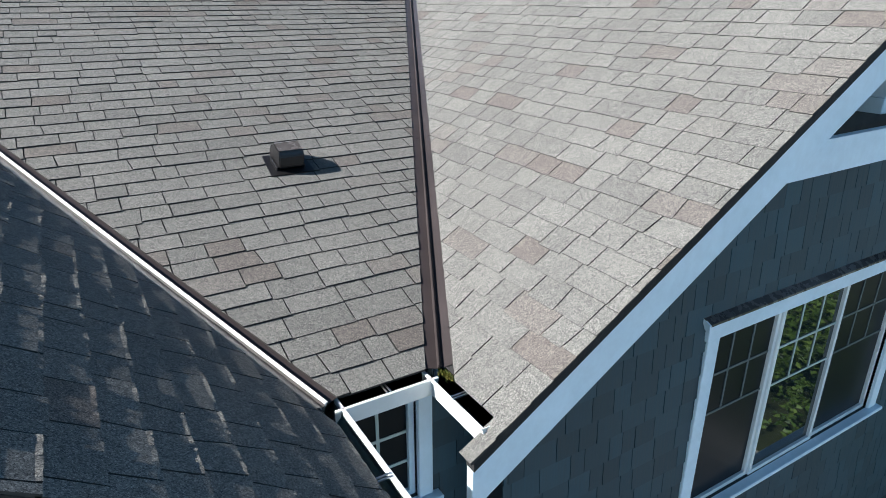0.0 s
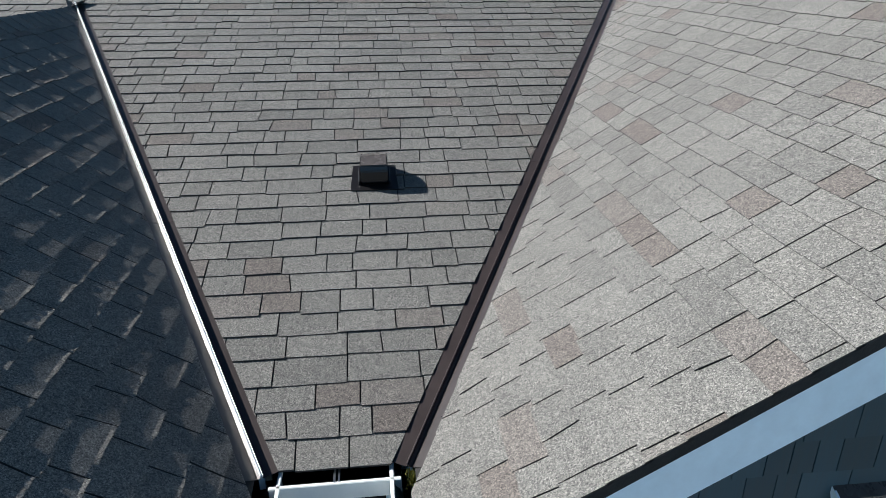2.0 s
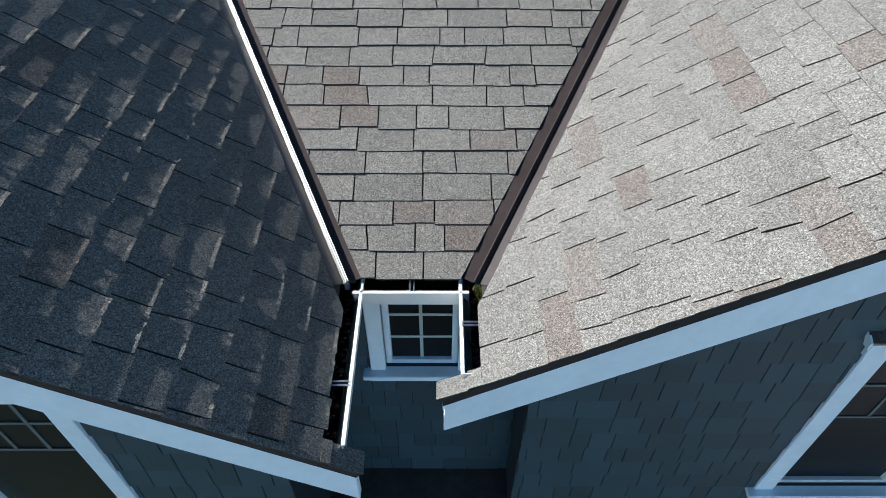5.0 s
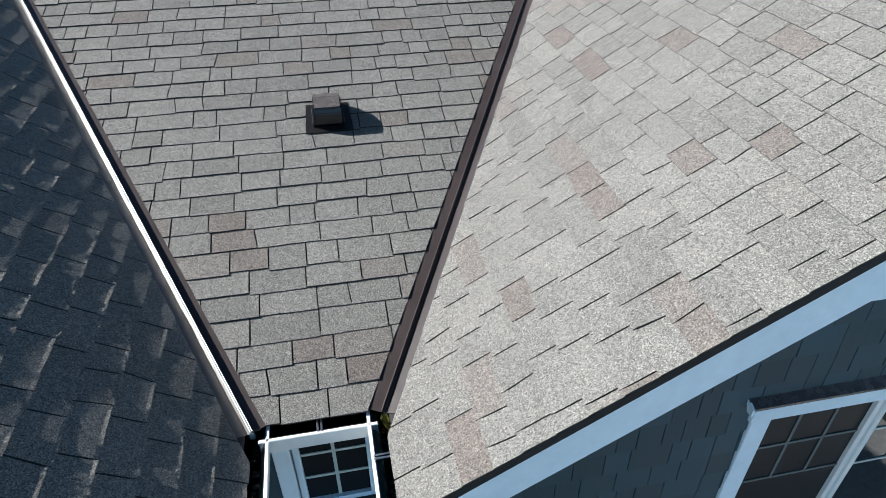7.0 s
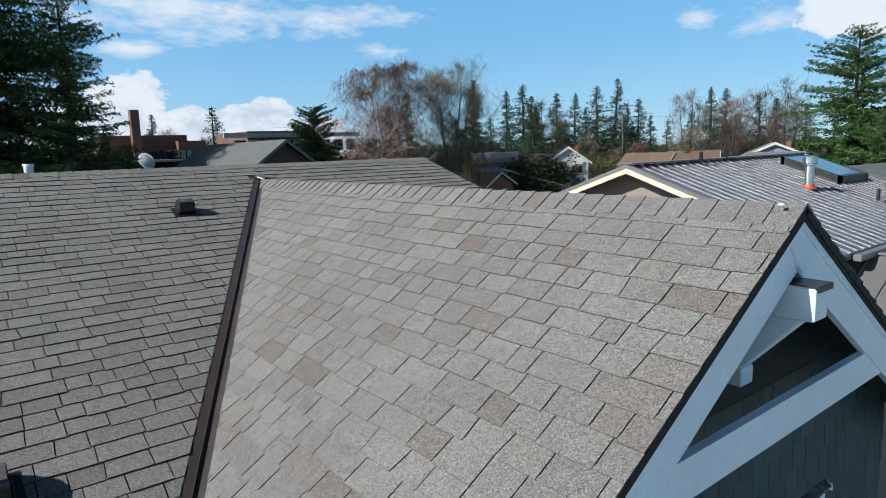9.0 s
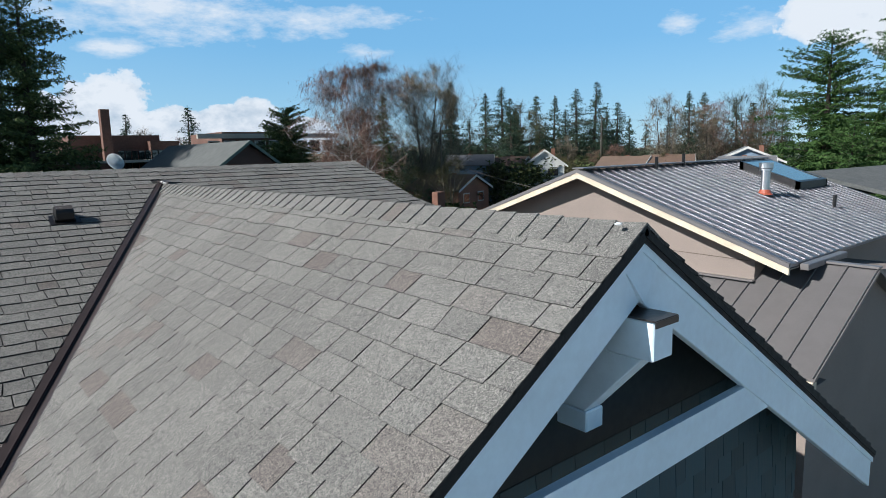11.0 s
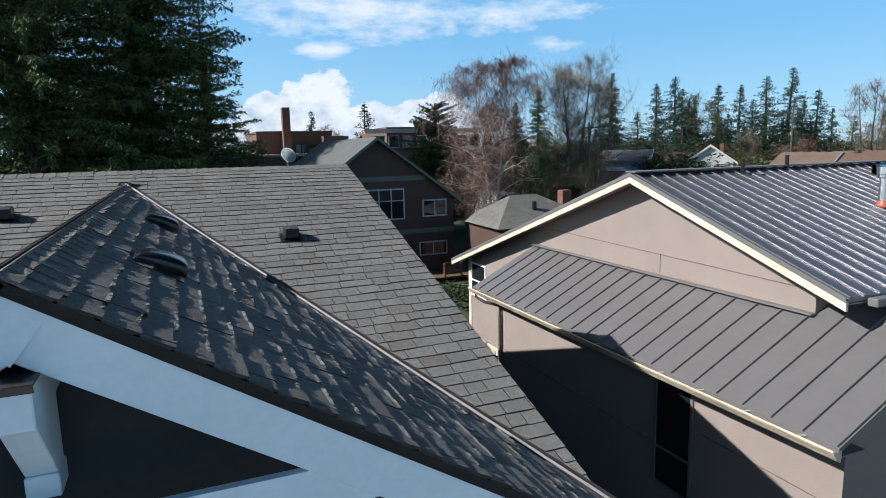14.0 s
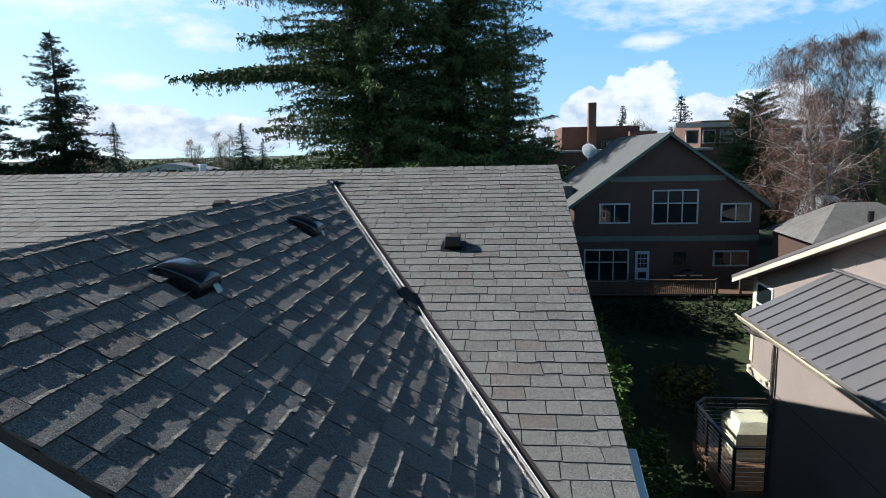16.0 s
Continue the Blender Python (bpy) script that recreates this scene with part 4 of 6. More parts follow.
sl = part("skylight", bm, M_VENT, nb, "black framed skylight")
bm = B()
slab(bm, [(SX0 + 0.09, SY0 + 0.09, zup(SY0) + 0.21), (SX1 - 0.09, SY0 + 0.09, zup(SY0) + 0.21), (SX1 - 0.09, SY1 - 0.09, zup(SY1) + 0.17), (SX0 + 0.09, SY1 - 0.09, zup(SY1) + 0.17)], (0, 0, -0.02))
part("pane", bm, glass_material("skylight_glass", (0.10, 0.16, 0.17), 0.08), sl)
for px_, py_ in ((14.8, 6.26), (16.2, 6.38), (17.75, 3.45)):
    bm = B()
    tube(bm, [(px_, py_, zup(py_)), (px_, py_, zup(py_) + 0.30)], [0.04, 0.04], 10)
    part("stack_pipe", bm, M_VENT, nb)
# deck with rail behind the house
dk = thing("deck", "brown timber deck with a dark cable rail beside the stucco house", "deck")
DZ = -4.85
M_DECK = noisy("deck_boards", [(0.3, (0.13, 0.065, 0.035)), (0.7, (0.24, 0.135, 0.08))], 1.2, 0.7, 40.0)
DY0, DY1 = 10.42, 13.2
for k in range(14):
    xa = 10.66 + k * 0.142
    bm = B()
    cut = max(0.0, 10.98 - xa) * 1.4
    slab(bm, [(xa, DY0, DZ), (xa + 0.136, DY0, DZ), (xa + 0.136, DY1 - max(0.0, cut - 0.19), DZ), (xa, DY1 - cut, DZ)], (0, 0, -0.032))
    part("deck_board", bm, M_DECK, dk)
for a, b in (((10.64, DY0 - 0.02), (12.6, DY0 - 0.02)), ((10.64, DY0), (10.64, DY1 - 0.45)), ((10.64, DY1 - 0.45), (10.98, DY1)), ((10.98, DY1), (12.6, DY1))):
    bm = B()
    stick(bm, (*a, DZ - 0.16), (*b, DZ - 0.16), 0.04, 0.26)
    part("rim_joist", bm, M_DECK, dk)
rail_line = [(12.55, 10.46), (10.77, 10.46), (10.68, 12.72), (10.99, 13.14), (12.5, 13.12)]
for (xa, ya), (xb, yb) in zip(rail_line, rail_line[1:]):
    count = max(1, round(math.hypot(xb - xa, yb - ya) / 0.85))
    for i in range(count):
        x, y = xa + (xb - xa) * i / count, ya + (yb - ya) * i / count
        bm = B()
        box(bm, (x - 0.03, y - 0.03, DZ), (x + 0.03, y + 0.03, DZ + 0.93), 0.004)
        part("post", bm, M_VENT, dk)
    bm = B()
    stick(bm, (xa, ya, DZ + 0.945), (xb, yb, DZ + 0.945), 0.085, 0.035, (0, 0, 1), 0.004)
    part("handrail", bm, M_VENT, dk)
    for i in range(8):
        z = DZ + 0.09 + i * 0.103
        bm = B()
        stick(bm, (xa, ya, z), (xb, yb, z), 0.010, 0.010)
        part("cable", bm, M_GALV, dk, "thin steel rail cable")
for x, y in ((10.75, 10.5), (10.75, 12.5), (12.3, 10.5), (12.3, 12.9)):
    bm = B()
    box(bm, (x - 0.06, y - 0.06, GROUND), (x + 0.06, y + 0.06, DZ - 0.03))
    part("pier", bm, M_DECK, dk)
cv = thing("covered_grill", "pale cream fabric cover over a grill on the deck", "grill cover")
bm = B()
pts = [(11.25, 11.75), (12.25, 11.7), (12.3, 12.75), (11.30, 12.8)]
lo = [bm.verts.new((x, y, DZ + 0.005)) for x, y in pts]
md = [bm.verts.new((x + random.gauss(0, 0.02), y + random.gauss(0, 0.02), DZ + 0.66)) for x, y in pts]
tp = [bm.verts.new((11.78 + (x - 11.78) * 0.72, 12.25 + (y - 12.25) * 0.72, DZ + 0.88)) for x, y in pts]
for p, q in ((lo, md), (md, tp)):
    for i in range(4):
        bm.faces.new((p[i], p[(i + 1) % 4], q[(i + 1) % 4], q[i]))
bm.faces.new(tp)
bmesh.ops.subdivide_edges(bm, edges=bm.edges[:], cuts=3, use_grid_fill=True)
for v in bm.verts:
    v.co += noise.noise_vector(v.co * 6) * 0.018
part("cover", bm, noisy("cream_fabric", [(0.3, (0.62, 0.62, 0.44)), (0.7, (0.74, 0.73, 0.55))], 2.0, 0.85, 30.0), cv)

# ---------------------------------------------------------------- brown lap-sided house behind
M_BROWN = noisy("brown_lap_siding", [(0.3, (0.085, 0.046, 0.034)), (0.7, (0.12, 0.066, 0.048))], 0.8, 0.75, 30.0, 0.2)
M_GREENB = paint("green_band", (0.10, 0.145, 0.12), 0.6)
M_GREYROOF = noisy("grey_far_shingle", [(0.3, (0.10, 0.108, 0.107)), (0.7, (0.16, 0.165, 0.162))], 3.0, 0.95, 14.0)
M_FRAME = paint("pale_window_frame", (0.42, 0.47, 0.46), 0.5)
hb = thing("brown_house", "brown lap-sided two-storey gabled house with green bands", "house")
settle(hb, 0.785, 0.6)
HY, HX0, HX1, HP, HE = 34.6, 9.95, 20.3, 3.05, -1.05
HC = (HX0 + HX1) / 2
hs = (HP - HE) / (HC - HX0 + 0.35)
bm = B()
slab(bm, [(HX0, HY, GROUND), (HX1, HY, GROUND), (HX1, HY, HE + 0.25), (HC, HY, HP - 0.12), (HX0, HY, HE + 0.25)], (0, 15, 0))
part("wall", bm, M_BROWN, hb)
z = GROUND + 0.15
while z < HP - 0.4:
    half = (HX1 - HX0) / 2 if z < HE + 0.2 else (HP - 0.15 - z) / hs
    bm = B()
    slab(bm, [(HC - half, HY - 0.022, z), (HC + half, HY - 0.022, z), (HC + half, HY - 0.004, z + 0.19), (HC - half, HY - 0.004, z + 0.19)], (0, 0.02, 0))
    part("lap_board", bm, M_BROWN, hb)
    z += 0.2
for sg in (-1, 1):
    xe_ = HC + sg * (HC - HX0 + 0.40)
    bm = B()
    slab(bm, [(HC, HY - 0.45, HP), (xe_, HY - 0.45, HE), (xe_, HY + 15.3, HE), (HC, HY + 15.3, HP)], (0, 0, 0.07))
    part("roof", bm, M_GREYROOF, hb, "grey shingle roof slope")
    bm = B()
    slab(bm, [(HC, HY - 0.47, HP + 0.08), (xe_, HY - 0.47, HE + 0.08), (xe_, HY - 0.47, HE - 0.12), (HC, HY - 0.47, HP - 0.12)], (0, 0.05, 0))
    part("bargeboard", bm, M_GREENB, hb, "dark green bargeboard")
for zc in (0.52, -2.92):
    bm = B()
    half = (HX1 - HX0) / 2 if zc < HE else (HP - 0.15 - zc) / hs
    box(bm, (HC - half, HY - 0.05, zc - 0.15), (HC + half, HY, zc + 0.15))
    part("band", bm, M_GREENB, hb, "green painted band board")


def front_window(parent, x0, x1, z0, z1, y, cols, rows=1, mat=M_FRAME, glass=M_GLASS):
    bm = B()
    w = 0.09
    for a, b, c, d in ((x0 - w, x0, z0 - w, z1 + w), (x1, x1 + w, z0 - w, z1 + w), (x0, x1, z1, z1 + w), (x0, x1, z0 - w, z0)):
        box(bm, (a, y - 0.06, c), (b, y, d))
    for c in range(1, cols):
        xm = x0 + (x1 - x0) * c / cols
        box(bm, (xm - 0.035, y - 0.05, z0), (xm + 0.035, y, z1))
    for r in range(1, rows):
        zm = z1 - (z1 - z0) * 0.38 * r
        box(bm, (x0, y - 0.05, zm - 0.035), (x1, y, zm + 0.035))
    win = part("window", bm, mat, parent)
    bm = B()
    box(bm, (x0, y - 0.035, z0), (x1, y - 0.028, z1))
    part("pane", bm, glass, win)


yw = HY - 0.03
front_window(hb, 14.40, 16.80, -2.0, -0.2, yw, 3, 2)
front_window(hb, 11.43, 13.00, -1.94, -0.94, yw, 2)
front_window(hb, 18.20, 19.70, -1.94, -1.00, yw, 2)
front_window(hb, 17.90, 19.70, -4.47, -3.73, yw, 2)
front_window(hb, 10.60, 13.0, -5.40, -3.60, yw, 3, 2, M_FRAME)
front_window(hb, 15.6, 16.3, -4.46, -3.69, yw, 1, 1, M_BROWN)
bm = B()
box(bm, (13.45, yw - 0.06, -5.45), (14.25, yw, -3.65), 0.01)
dr = part("door", bm, paint("pale_blue_door", (0.42, 0.52, 0.62), 0.4), hb, "pale blue glazed back door")
bm = B()
for i in range(3):
    for j in range(3):
        box(bm, (13.58 + i * 0.19, yw - 0.07, -4.62 + j * 0.28), (13.74 + i * 0.19, yw - 0.058, -4.38 + j * 0.28))
box(bm, (13.62, yw - 0.07, -5.25), (14.08, yw - 0.058, -4.85))
part("door_panes", bm, M_GLASS, dr)
# lower wing at its side
bm = B()
slab(bm, [(6.2, HY + 3, 0.0), (HX0 + 0.2, HY + 3, 0.0), (HX0 + 0.2, HY + 9, 0.0), (6.2, HY + 9, 0.0)], (0, 0, -1.2))
part("side_dormer", bm, M_GREYROOF, hb)
# back porch with rail
M_RAIL = noisy("weathered_cedar", [(0.3, (0.13, 0.07, 0.04)), (0.7, (0.22, 0.13, 0.08))], 2.0, 0.8, 30.0)
fp = thing("porch", "brown timber back porch with a slatted rail", "porch")
settle(fp, 0.785, 0.6)
bm = B()
box(bm, (9.9, HY - 3.2, -5.55), (20.2, HY - 0.1, -5.45))
part("porch_floor", bm, M_RAIL, fp)
for k in range(66):
    bm = B()
    box(bm, (10.0 + k * 0.105, HY - 3.2, -5.45), (10.0 + k * 0.105 + 0.05, HY - 3.15, -4.75))
    part("baluster", bm, M_RAIL, fp)
bm = B()
box(bm, (9.95, HY - 3.24, -4.75), (17.0, HY - 3.11, -4.69))
part("handrail", bm, M_RAIL, fp)
for x in (9.95, 17.0, 18.2, 19.3):
    bm = B()
    box(bm, (x, HY - 3.24, GROUND), (x + 0.12, HY - 3.12, -4.6))
    part("post", bm, M_RAIL, fp)
for i in range(5):
    bm = B()
    box(bm, (18.3, HY - 3.2, -5.3 + i * 0.16), (19.3, HY - 3.15, -5.2 + i * 0.16))
    part("slat", bm, M_RAIL, fp)
gr = thing("barbecue", "dark kettle barbecue on the porch", "barbecue")
settle(gr, 0.785, 0.6)
bm = B()
box(bm, (15.7, HY - 1.0, -5.4), (16.7, HY - 0.5, -4.95), 0.03)
part("cabinet", bm, M_VENT, gr)
bm = B()
box(bm, (15.4, HY - 1.0, -4.95), (17.0, HY - 0.5, -4.88), 0.01)
part("worktop", bm, M_ALU, gr)
bm = B()
bmesh.ops.create_uvsphere(bm, u_segments=14, v_segments=8, radius=0.34, matrix=Matrix.Translation((16.2, HY - 0.75, -4.88)) @ Matrix.Diagonal((1.3, 0.8, 0.9, 1)))
part("lid", bm, M_VENT, gr, smooth=True)
# ---------------------------------------------------------------- trees, hedges, distance
def gz(x, y):
    d = math.hypot(x, y)
    return GROUND - 3.0 * min(1.0, max(0.0, (d - 45) / 60))


def blades(verts, faces, rng, p, n, size, droop, thin=0.16, flat=0.0):
    """A small spray of n needle or leaf blades at p."""
    for _ in range(n):
        a = rng.random() * math.tau
        d = Vector((math.cos(a), math.sin(a), rng.uniform(-1, 1) * (1 - flat) - droop)).normalized() * size * rng.uniform(0.6, 1.3)
        s = d.cross(Vector((rng.gauss(0, 1), rng.gauss(0, 1), rng.gauss(0, 1)))).normalized() * size * thin
        o = len(verts)
        q = p + Vector((rng.gauss(0, 1), rng.gauss(0, 1), rng.gauss(0, 0.7))) * size * 0.35
        verts += [q - s, q + s, q + d * 0.6 + s * 0.7, q + d]
        faces += [(o, o + 1, o + 2), (o, o + 2, o + 3)]


def finish_tree(name, trunk_bm, trunk_mat, verts, faces, leaf_mat, label, at, scale=1.0, crown="crown", crown_label=""):
    th = thing(name, label, "tree", at=at)
    th.scale = (scale, scale, scale)
    part("trunk", trunk_bm, trunk_mat, th)
    raw(crown, verts, faces, leaf_mat, th, crown_label)
    return th


M_BARK = noisy("dark_bark", [(0.3, (0.035, 0.026, 0.02)), (0.7, (0.075, 0.055, 0.04))], 3.0, 0.95, 20.0, 0.8, 0.03)
M_BIRCH = noisy("white_birch_bark", [(0.3, (0.35, 0.33, 0.31)), (0.5, (0.62, 0.60, 0.57)), (0.75, (0.70, 0.68, 0.65))], 2.5, 0.8, 9.0, 0.3)
M_GREYBARK = noisy("grey_bark", [(0.3, (0.10, 0.085, 0.07)), (0.7, (0.2, 0.175, 0.15))], 2.0, 0.95, 12.0)
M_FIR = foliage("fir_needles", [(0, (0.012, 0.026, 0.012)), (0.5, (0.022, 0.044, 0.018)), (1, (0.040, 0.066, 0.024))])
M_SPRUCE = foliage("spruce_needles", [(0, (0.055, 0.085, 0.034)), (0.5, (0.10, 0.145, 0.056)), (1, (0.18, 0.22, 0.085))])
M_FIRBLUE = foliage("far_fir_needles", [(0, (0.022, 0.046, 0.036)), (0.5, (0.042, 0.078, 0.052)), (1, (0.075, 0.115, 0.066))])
M_PINE = foliage("pine_needles", [(0, (0.03, 0.075, 0.02)), (0.5, (0.055, 0.115, 0.03)), (1, (0.09, 0.16, 0.045))])
M_REDTWIG = foliage("red_birch_twigs", [(0, (0.15, 0.08, 0.066)), (0.5, (0.25, 0.14, 0.115)), (1, (0.36, 0.23, 0.19))])
M_TWIG = foliage("grey_brown_twigs", [(0, (0.15, 0.12, 0.088)), (0.5, (0.26, 0.21, 0.155)), (1, (0.38, 0.31, 0.24))])
M_OLIVE = foliage("olive_twigs", [(0, (0.06, 0.055, 0.025)), (0.5, (0.11, 0.10, 0.045)), (1, (0.17, 0.15, 0.07))])
M_SHRUB = foliage("mixed_shrub_leaves", [(0, (0.050, 0.070, 0.026)), (0.5, (0.090, 0.115, 0.042)), (1, (0.15, 0.155, 0.065))])
# leaf tones raised in place of sunlight that misses the laurel hedge
M_LAUREL = foliage("laurel_leaves", [(0, (0.05, 0.10, 0.024)), (0.5, (0.11, 0.20, 0.045)), (1, (0.20, 0.30, 0.075))], 0.4)


def conifer(name, label, at, h, radius, seed, mat, bare=0.12, step=0.55, per=7, fine=0.38, n=9, sag=0.35, shape=0.85, scale=1.0, hang=0.0, limbs=(), k=1.0):
    rng = random.Random(seed)
    bm = B()
    tube(bm, [(0, 0, 0), (rng.gauss(0, 0.1), rng.gauss(0, 0.1), h * 0.5), (0, 0, h)], [h * 0.022, h * 0.014, 0.02], 8)
    verts, faces = [], []

    def bough(z, a, ln, rise, fs):
        steps = max(3, int(ln / (fine * 0.75)))
        pts = [Vector((math.cos(a) * ln * f, math.sin(a) * ln * f, z + ln * (rise * f - sag * f * f))) for f in (q / steps for q in range(steps + 1))]
        if ln > 1.2:
            tube(bm, [pts[0], pts[len(pts) // 2], pts[-1]], [0.02 * ln * 0.35 + 0.01, 0.02 * ln * 0.2 + 0.008, 0.006], 4, False)
        for q, p in enumerate(pts[1:]):
            f = (q + 1) / steps
            if rng.random() < 0.22 * (1 - f):
                continue
            blades(verts, faces, rng, p, n, fs * (1.15 - 0.4 * f), 0.35 + hang)
            wing = Vector((-math.sin(a), math.cos(a), -0.1)) * fs * (1.3 - f) * 1.3
            for sd in (-1, 1):
                if rng.random() < 0.75:
                    blades(verts, faces, rng, p + wing * sd * rng.uniform(0.4, 1.6), max(2, n // 2), fs * 0.9, 0.3 + hang)
            if hang and rng.random() < 0.4:
                q2 = p.copy()
                for _ in range(rng.randint(1, 4)):
                    q2 = q2 + Vector((rng.gauss(0, 0.04), rng.gauss(0, 0.04), -0.24))
                    blades(verts, faces, rng, q2, 4, 0.22, 1.4)

    z = h * bare
    while z < h * 0.985:
        t = (z - h * bare) / (h * (1 - bare))
        length = radius * (1 - t) ** shape + 0.03 * radius
        fs = fine * (0.30 + 0.70 * (1 - t) ** 0.7)
        clump = rng.random() * math.tau
        for _ in range(max(4, int(per * (1 - 0.2 * t)))):
            a = rng.random() * math.tau if rng.random() < 0.6 else clump + rng.gauss(0, 0.5)
            ln = length * rng.uniform(0.5, 1.15) * (1.0 if rng.random() > 0.08 else 1.25)
            rise = rng.uniform(-0.1, 0.25) if t < 0.7 else 0.35
            bough(z + rng.uniform(-0.5, 0.5) * step, a, ln, rise, fs)
        z += step * (1.0 - 0.35 * t)
    for z, a, ln in limbs:
        bough(z, radians(a), ln, 0.08, fine)
        for q in range(7):
            bough(z + rng.gauss(0, 0.18), radians(a) + rng.gauss(0, 0.09), ln * rng.uniform(0.55, 0.97), 0.08, fine)
    th = finish_tree(name, bm, M_BARK, verts, faces, mat, label, at, scale)
    return settle(th, k) if k != 1.0 else th


def leader_tree(name, label, at, h, seed, bark, twig, width, stems=1, low=0.2, rise=0.9, weep=0.0, per=42, sub=7, twigs=9, tlen=0.9, tw=0.016, r0=0.011, peak=0.45):
    """A leafless tree: stems to the top, limbs all along them, twigs on the limbs, an oval outline."""
    rng = random.Random(seed)
    bm = B()
    verts, faces = [], []

    def twig_at(s, ln):
        d = Vector((rng.gauss(0, 1), rng.gauss(0, 1), rng.gauss(0.35, 0.6) - weep * 1.6)).normalized()
        w = Vector((rng.gauss(0, 1), rng.gauss(0, 1), 0.01)).normalized() * tw
        mid = s + d * ln * 0.5
        tip = mid + (d + Vector((0, 0, -weep * 1.2))).normalized() * ln * 0.5
        o = len(verts)
        verts.extend([s - w, s + w, mid + w * 0.7, mid - w * 0.7, tip])
        faces.extend([(o, o + 1, o + 2, o + 3), (o + 3, o + 2, o + 4)])
        for _ in range(2):
            b0 = s.lerp(mid, rng.random()) if rng.random() < 0.4 else mid.lerp(tip, rng.random())
            b1 = b0 + Vector((rng.gauss(0, 0.35), rng.gauss(0, 0.35), rng.gauss(0.15, 0.3) - weep * 0.8)) * ln * 0.6
            o = len(verts)
            verts.extend([b0 - w * 0.6, b0 + w * 0.6, b1])
            faces.append((o, o + 1, o + 2))

    for st in range(stems):
        a0 = math.tau * st / stems + rng.random()
        lean = 0.0 if stems == 1 else width * 0.22
        fork = h * (0.0 if stems == 1 else 0.22)
        pts = []
        for k in range(9):
            f = k / 8
            off = lean * (max(0.0, f - 0.15) ** 0.8)
            pts.append(Vector((math.cos(a0) * off + rng.gauss(0, 0.012 * h * f * (1 - f) * 2), math.sin(a0) * off + rng.gauss(0, 0.012 * h * f * (1 - f) * 2), h * f * (1 - 0.06 * st))))
        tube(bm, pts, [h * r0 * (1 - 0.93 * k / 8) for k in range(9)], 7, False)
        for j in range(per // stems):
            f = low + (0.97 - low) * (j + rng.random()) / (per // stems)
            base = pts[int(f * 8)].lerp(pts[min(8, int(f * 8) + 1)], f * 8 - int(f * 8))
            g = (f - low) / (1 - low)
            prof = math.sin(math.pi * min(1.0, (g * 0.86 + 0.12)) ** (0.7 / max(0.2, peak) * 0.5)) ** 0.8
            ln = width * 0.5 * max(0.12, prof) * rng.uniform(0.65, 1.1)
            a = rng.random() * math.tau
            up = rise * (0.6 + 0.6 * g)
            d = Vector((math.cos(a), math.sin(a), up)).normalized()
            e1 = base + d * ln * 0.55
            e2 = e1 + (d + Vector((0, 0, 0.25 - weep))).normalized() * ln * 0.5
            rr = h * r0 * 0.32 * (1.1 - f)
            tube(bm, [base, e1, e2], [rr, rr * 0.6, rr * 0.2], 4, False)
            for _ in range(sub):
                k = rng.uniform(0.25, 1.0)
                s0 = base.lerp(e1, k * 2) if k < 0.5 else e1.lerp(e2, k * 2 - 1)
                dd = Vector((rng.gauss(0, 0.7), rng.gauss(0, 0.7), rng.gauss(0.45, 0.4) - weep * 0.9)).normalized()
                s1 = s0 + dd * ln * 0.42
                tube(bm, [s0, s1], [rr * 0.32, rr * 0.1], 3, False)
                for _ in range(twigs):
                    twig_at(s0.lerp(s1, rng.random()), tlen * rng.uniform(0.5, 1.3))
    return finish_tree(name, bm, bark, verts, faces, twig, label, at)


# the great conifers behind the ridge
conifer("conifer_tree", "tall dark spruce with long drooping branches behind the roof", (-3.3, 42.3, GROUND + 0.6), 35.0, 8.3, 1, M_SPRUCE, 0.06, 0.68, 13, 0.45, 8, 0.10, 0.42, 1.0, 0.5, [(12.4, 202, 12.8), (13.0, 196, 9.8), (18.6, 188, 11.4), (17.6, 215, 9.0), (15.0, 205, 8.4)])
conifer("conifer_tree", "tall dark spruce with dense drooping foliage", (2.4, 44.7, GROUND + 0.6), 33.0, 7.6, 2, M_SPRUCE, 0.06, 0.68, 13, 0.45, 8, 0.12, 0.42, 1.0, 0.4, [(19.5, 340, 7.0)])
conifer("conifer_tree", "dark slender pine beside the great spruces", (6.3, 38.3, GROUND + 1.2), 15.6, 3.7, 3, M_SPRUCE, 0.1, 0.5, 9, 0.34, 10, -0.05, 0.42)
conifer("conifer_tree", "dark fir silhouetted against the bright sky", (-29.4, 46.1, GROUND), 17.9, 5.2, 4, M_FIR, 0.06, 0.6, 12, 0.5, 9, 0.15, 0.8)
conifer("conifer_tree", "dark fir at the edge of the garden", (-33.5, 43.2, GROUND), 15.3, 5.0, 5, M_FIR, 0.06, 0.6, 12, 0.5, 9, 0.15, 0.8)
# trees to the right
conifer("pine_tree", "round-topped dark green pine", (32.9, 66.0, gz(32.9, 66.0)), 14.6, 4.2, 6, M_SPRUCE, 0.06, 0.5, 14, 0.5, 13, 0.0, 0.34, k=0.65)
settle(leader_tree("birch_tree", "leafless weeping birch with white trunk and reddish twigs", (28.5, 42.8, GROUND - 0.6), 15.9, 7, M_BIRCH, M_REDTWIG, 9.6, 2, 0.16, 0.75, 0.5, 92, 10, 17, 1.2, 0.012, 0.011), 0.70)
settle(leader_tree("maple_tree", "broad leafless maple with grey-brown twigs", (52.5, 65.7, gz(52.5, 65.7)), 20.5, 8, M_GREYBARK, M_TWIG, 15.0, 4, 0.2, 0.8, 0.0, 116, 10, 14, 1.5, 0.016, 0.012), 0.60)
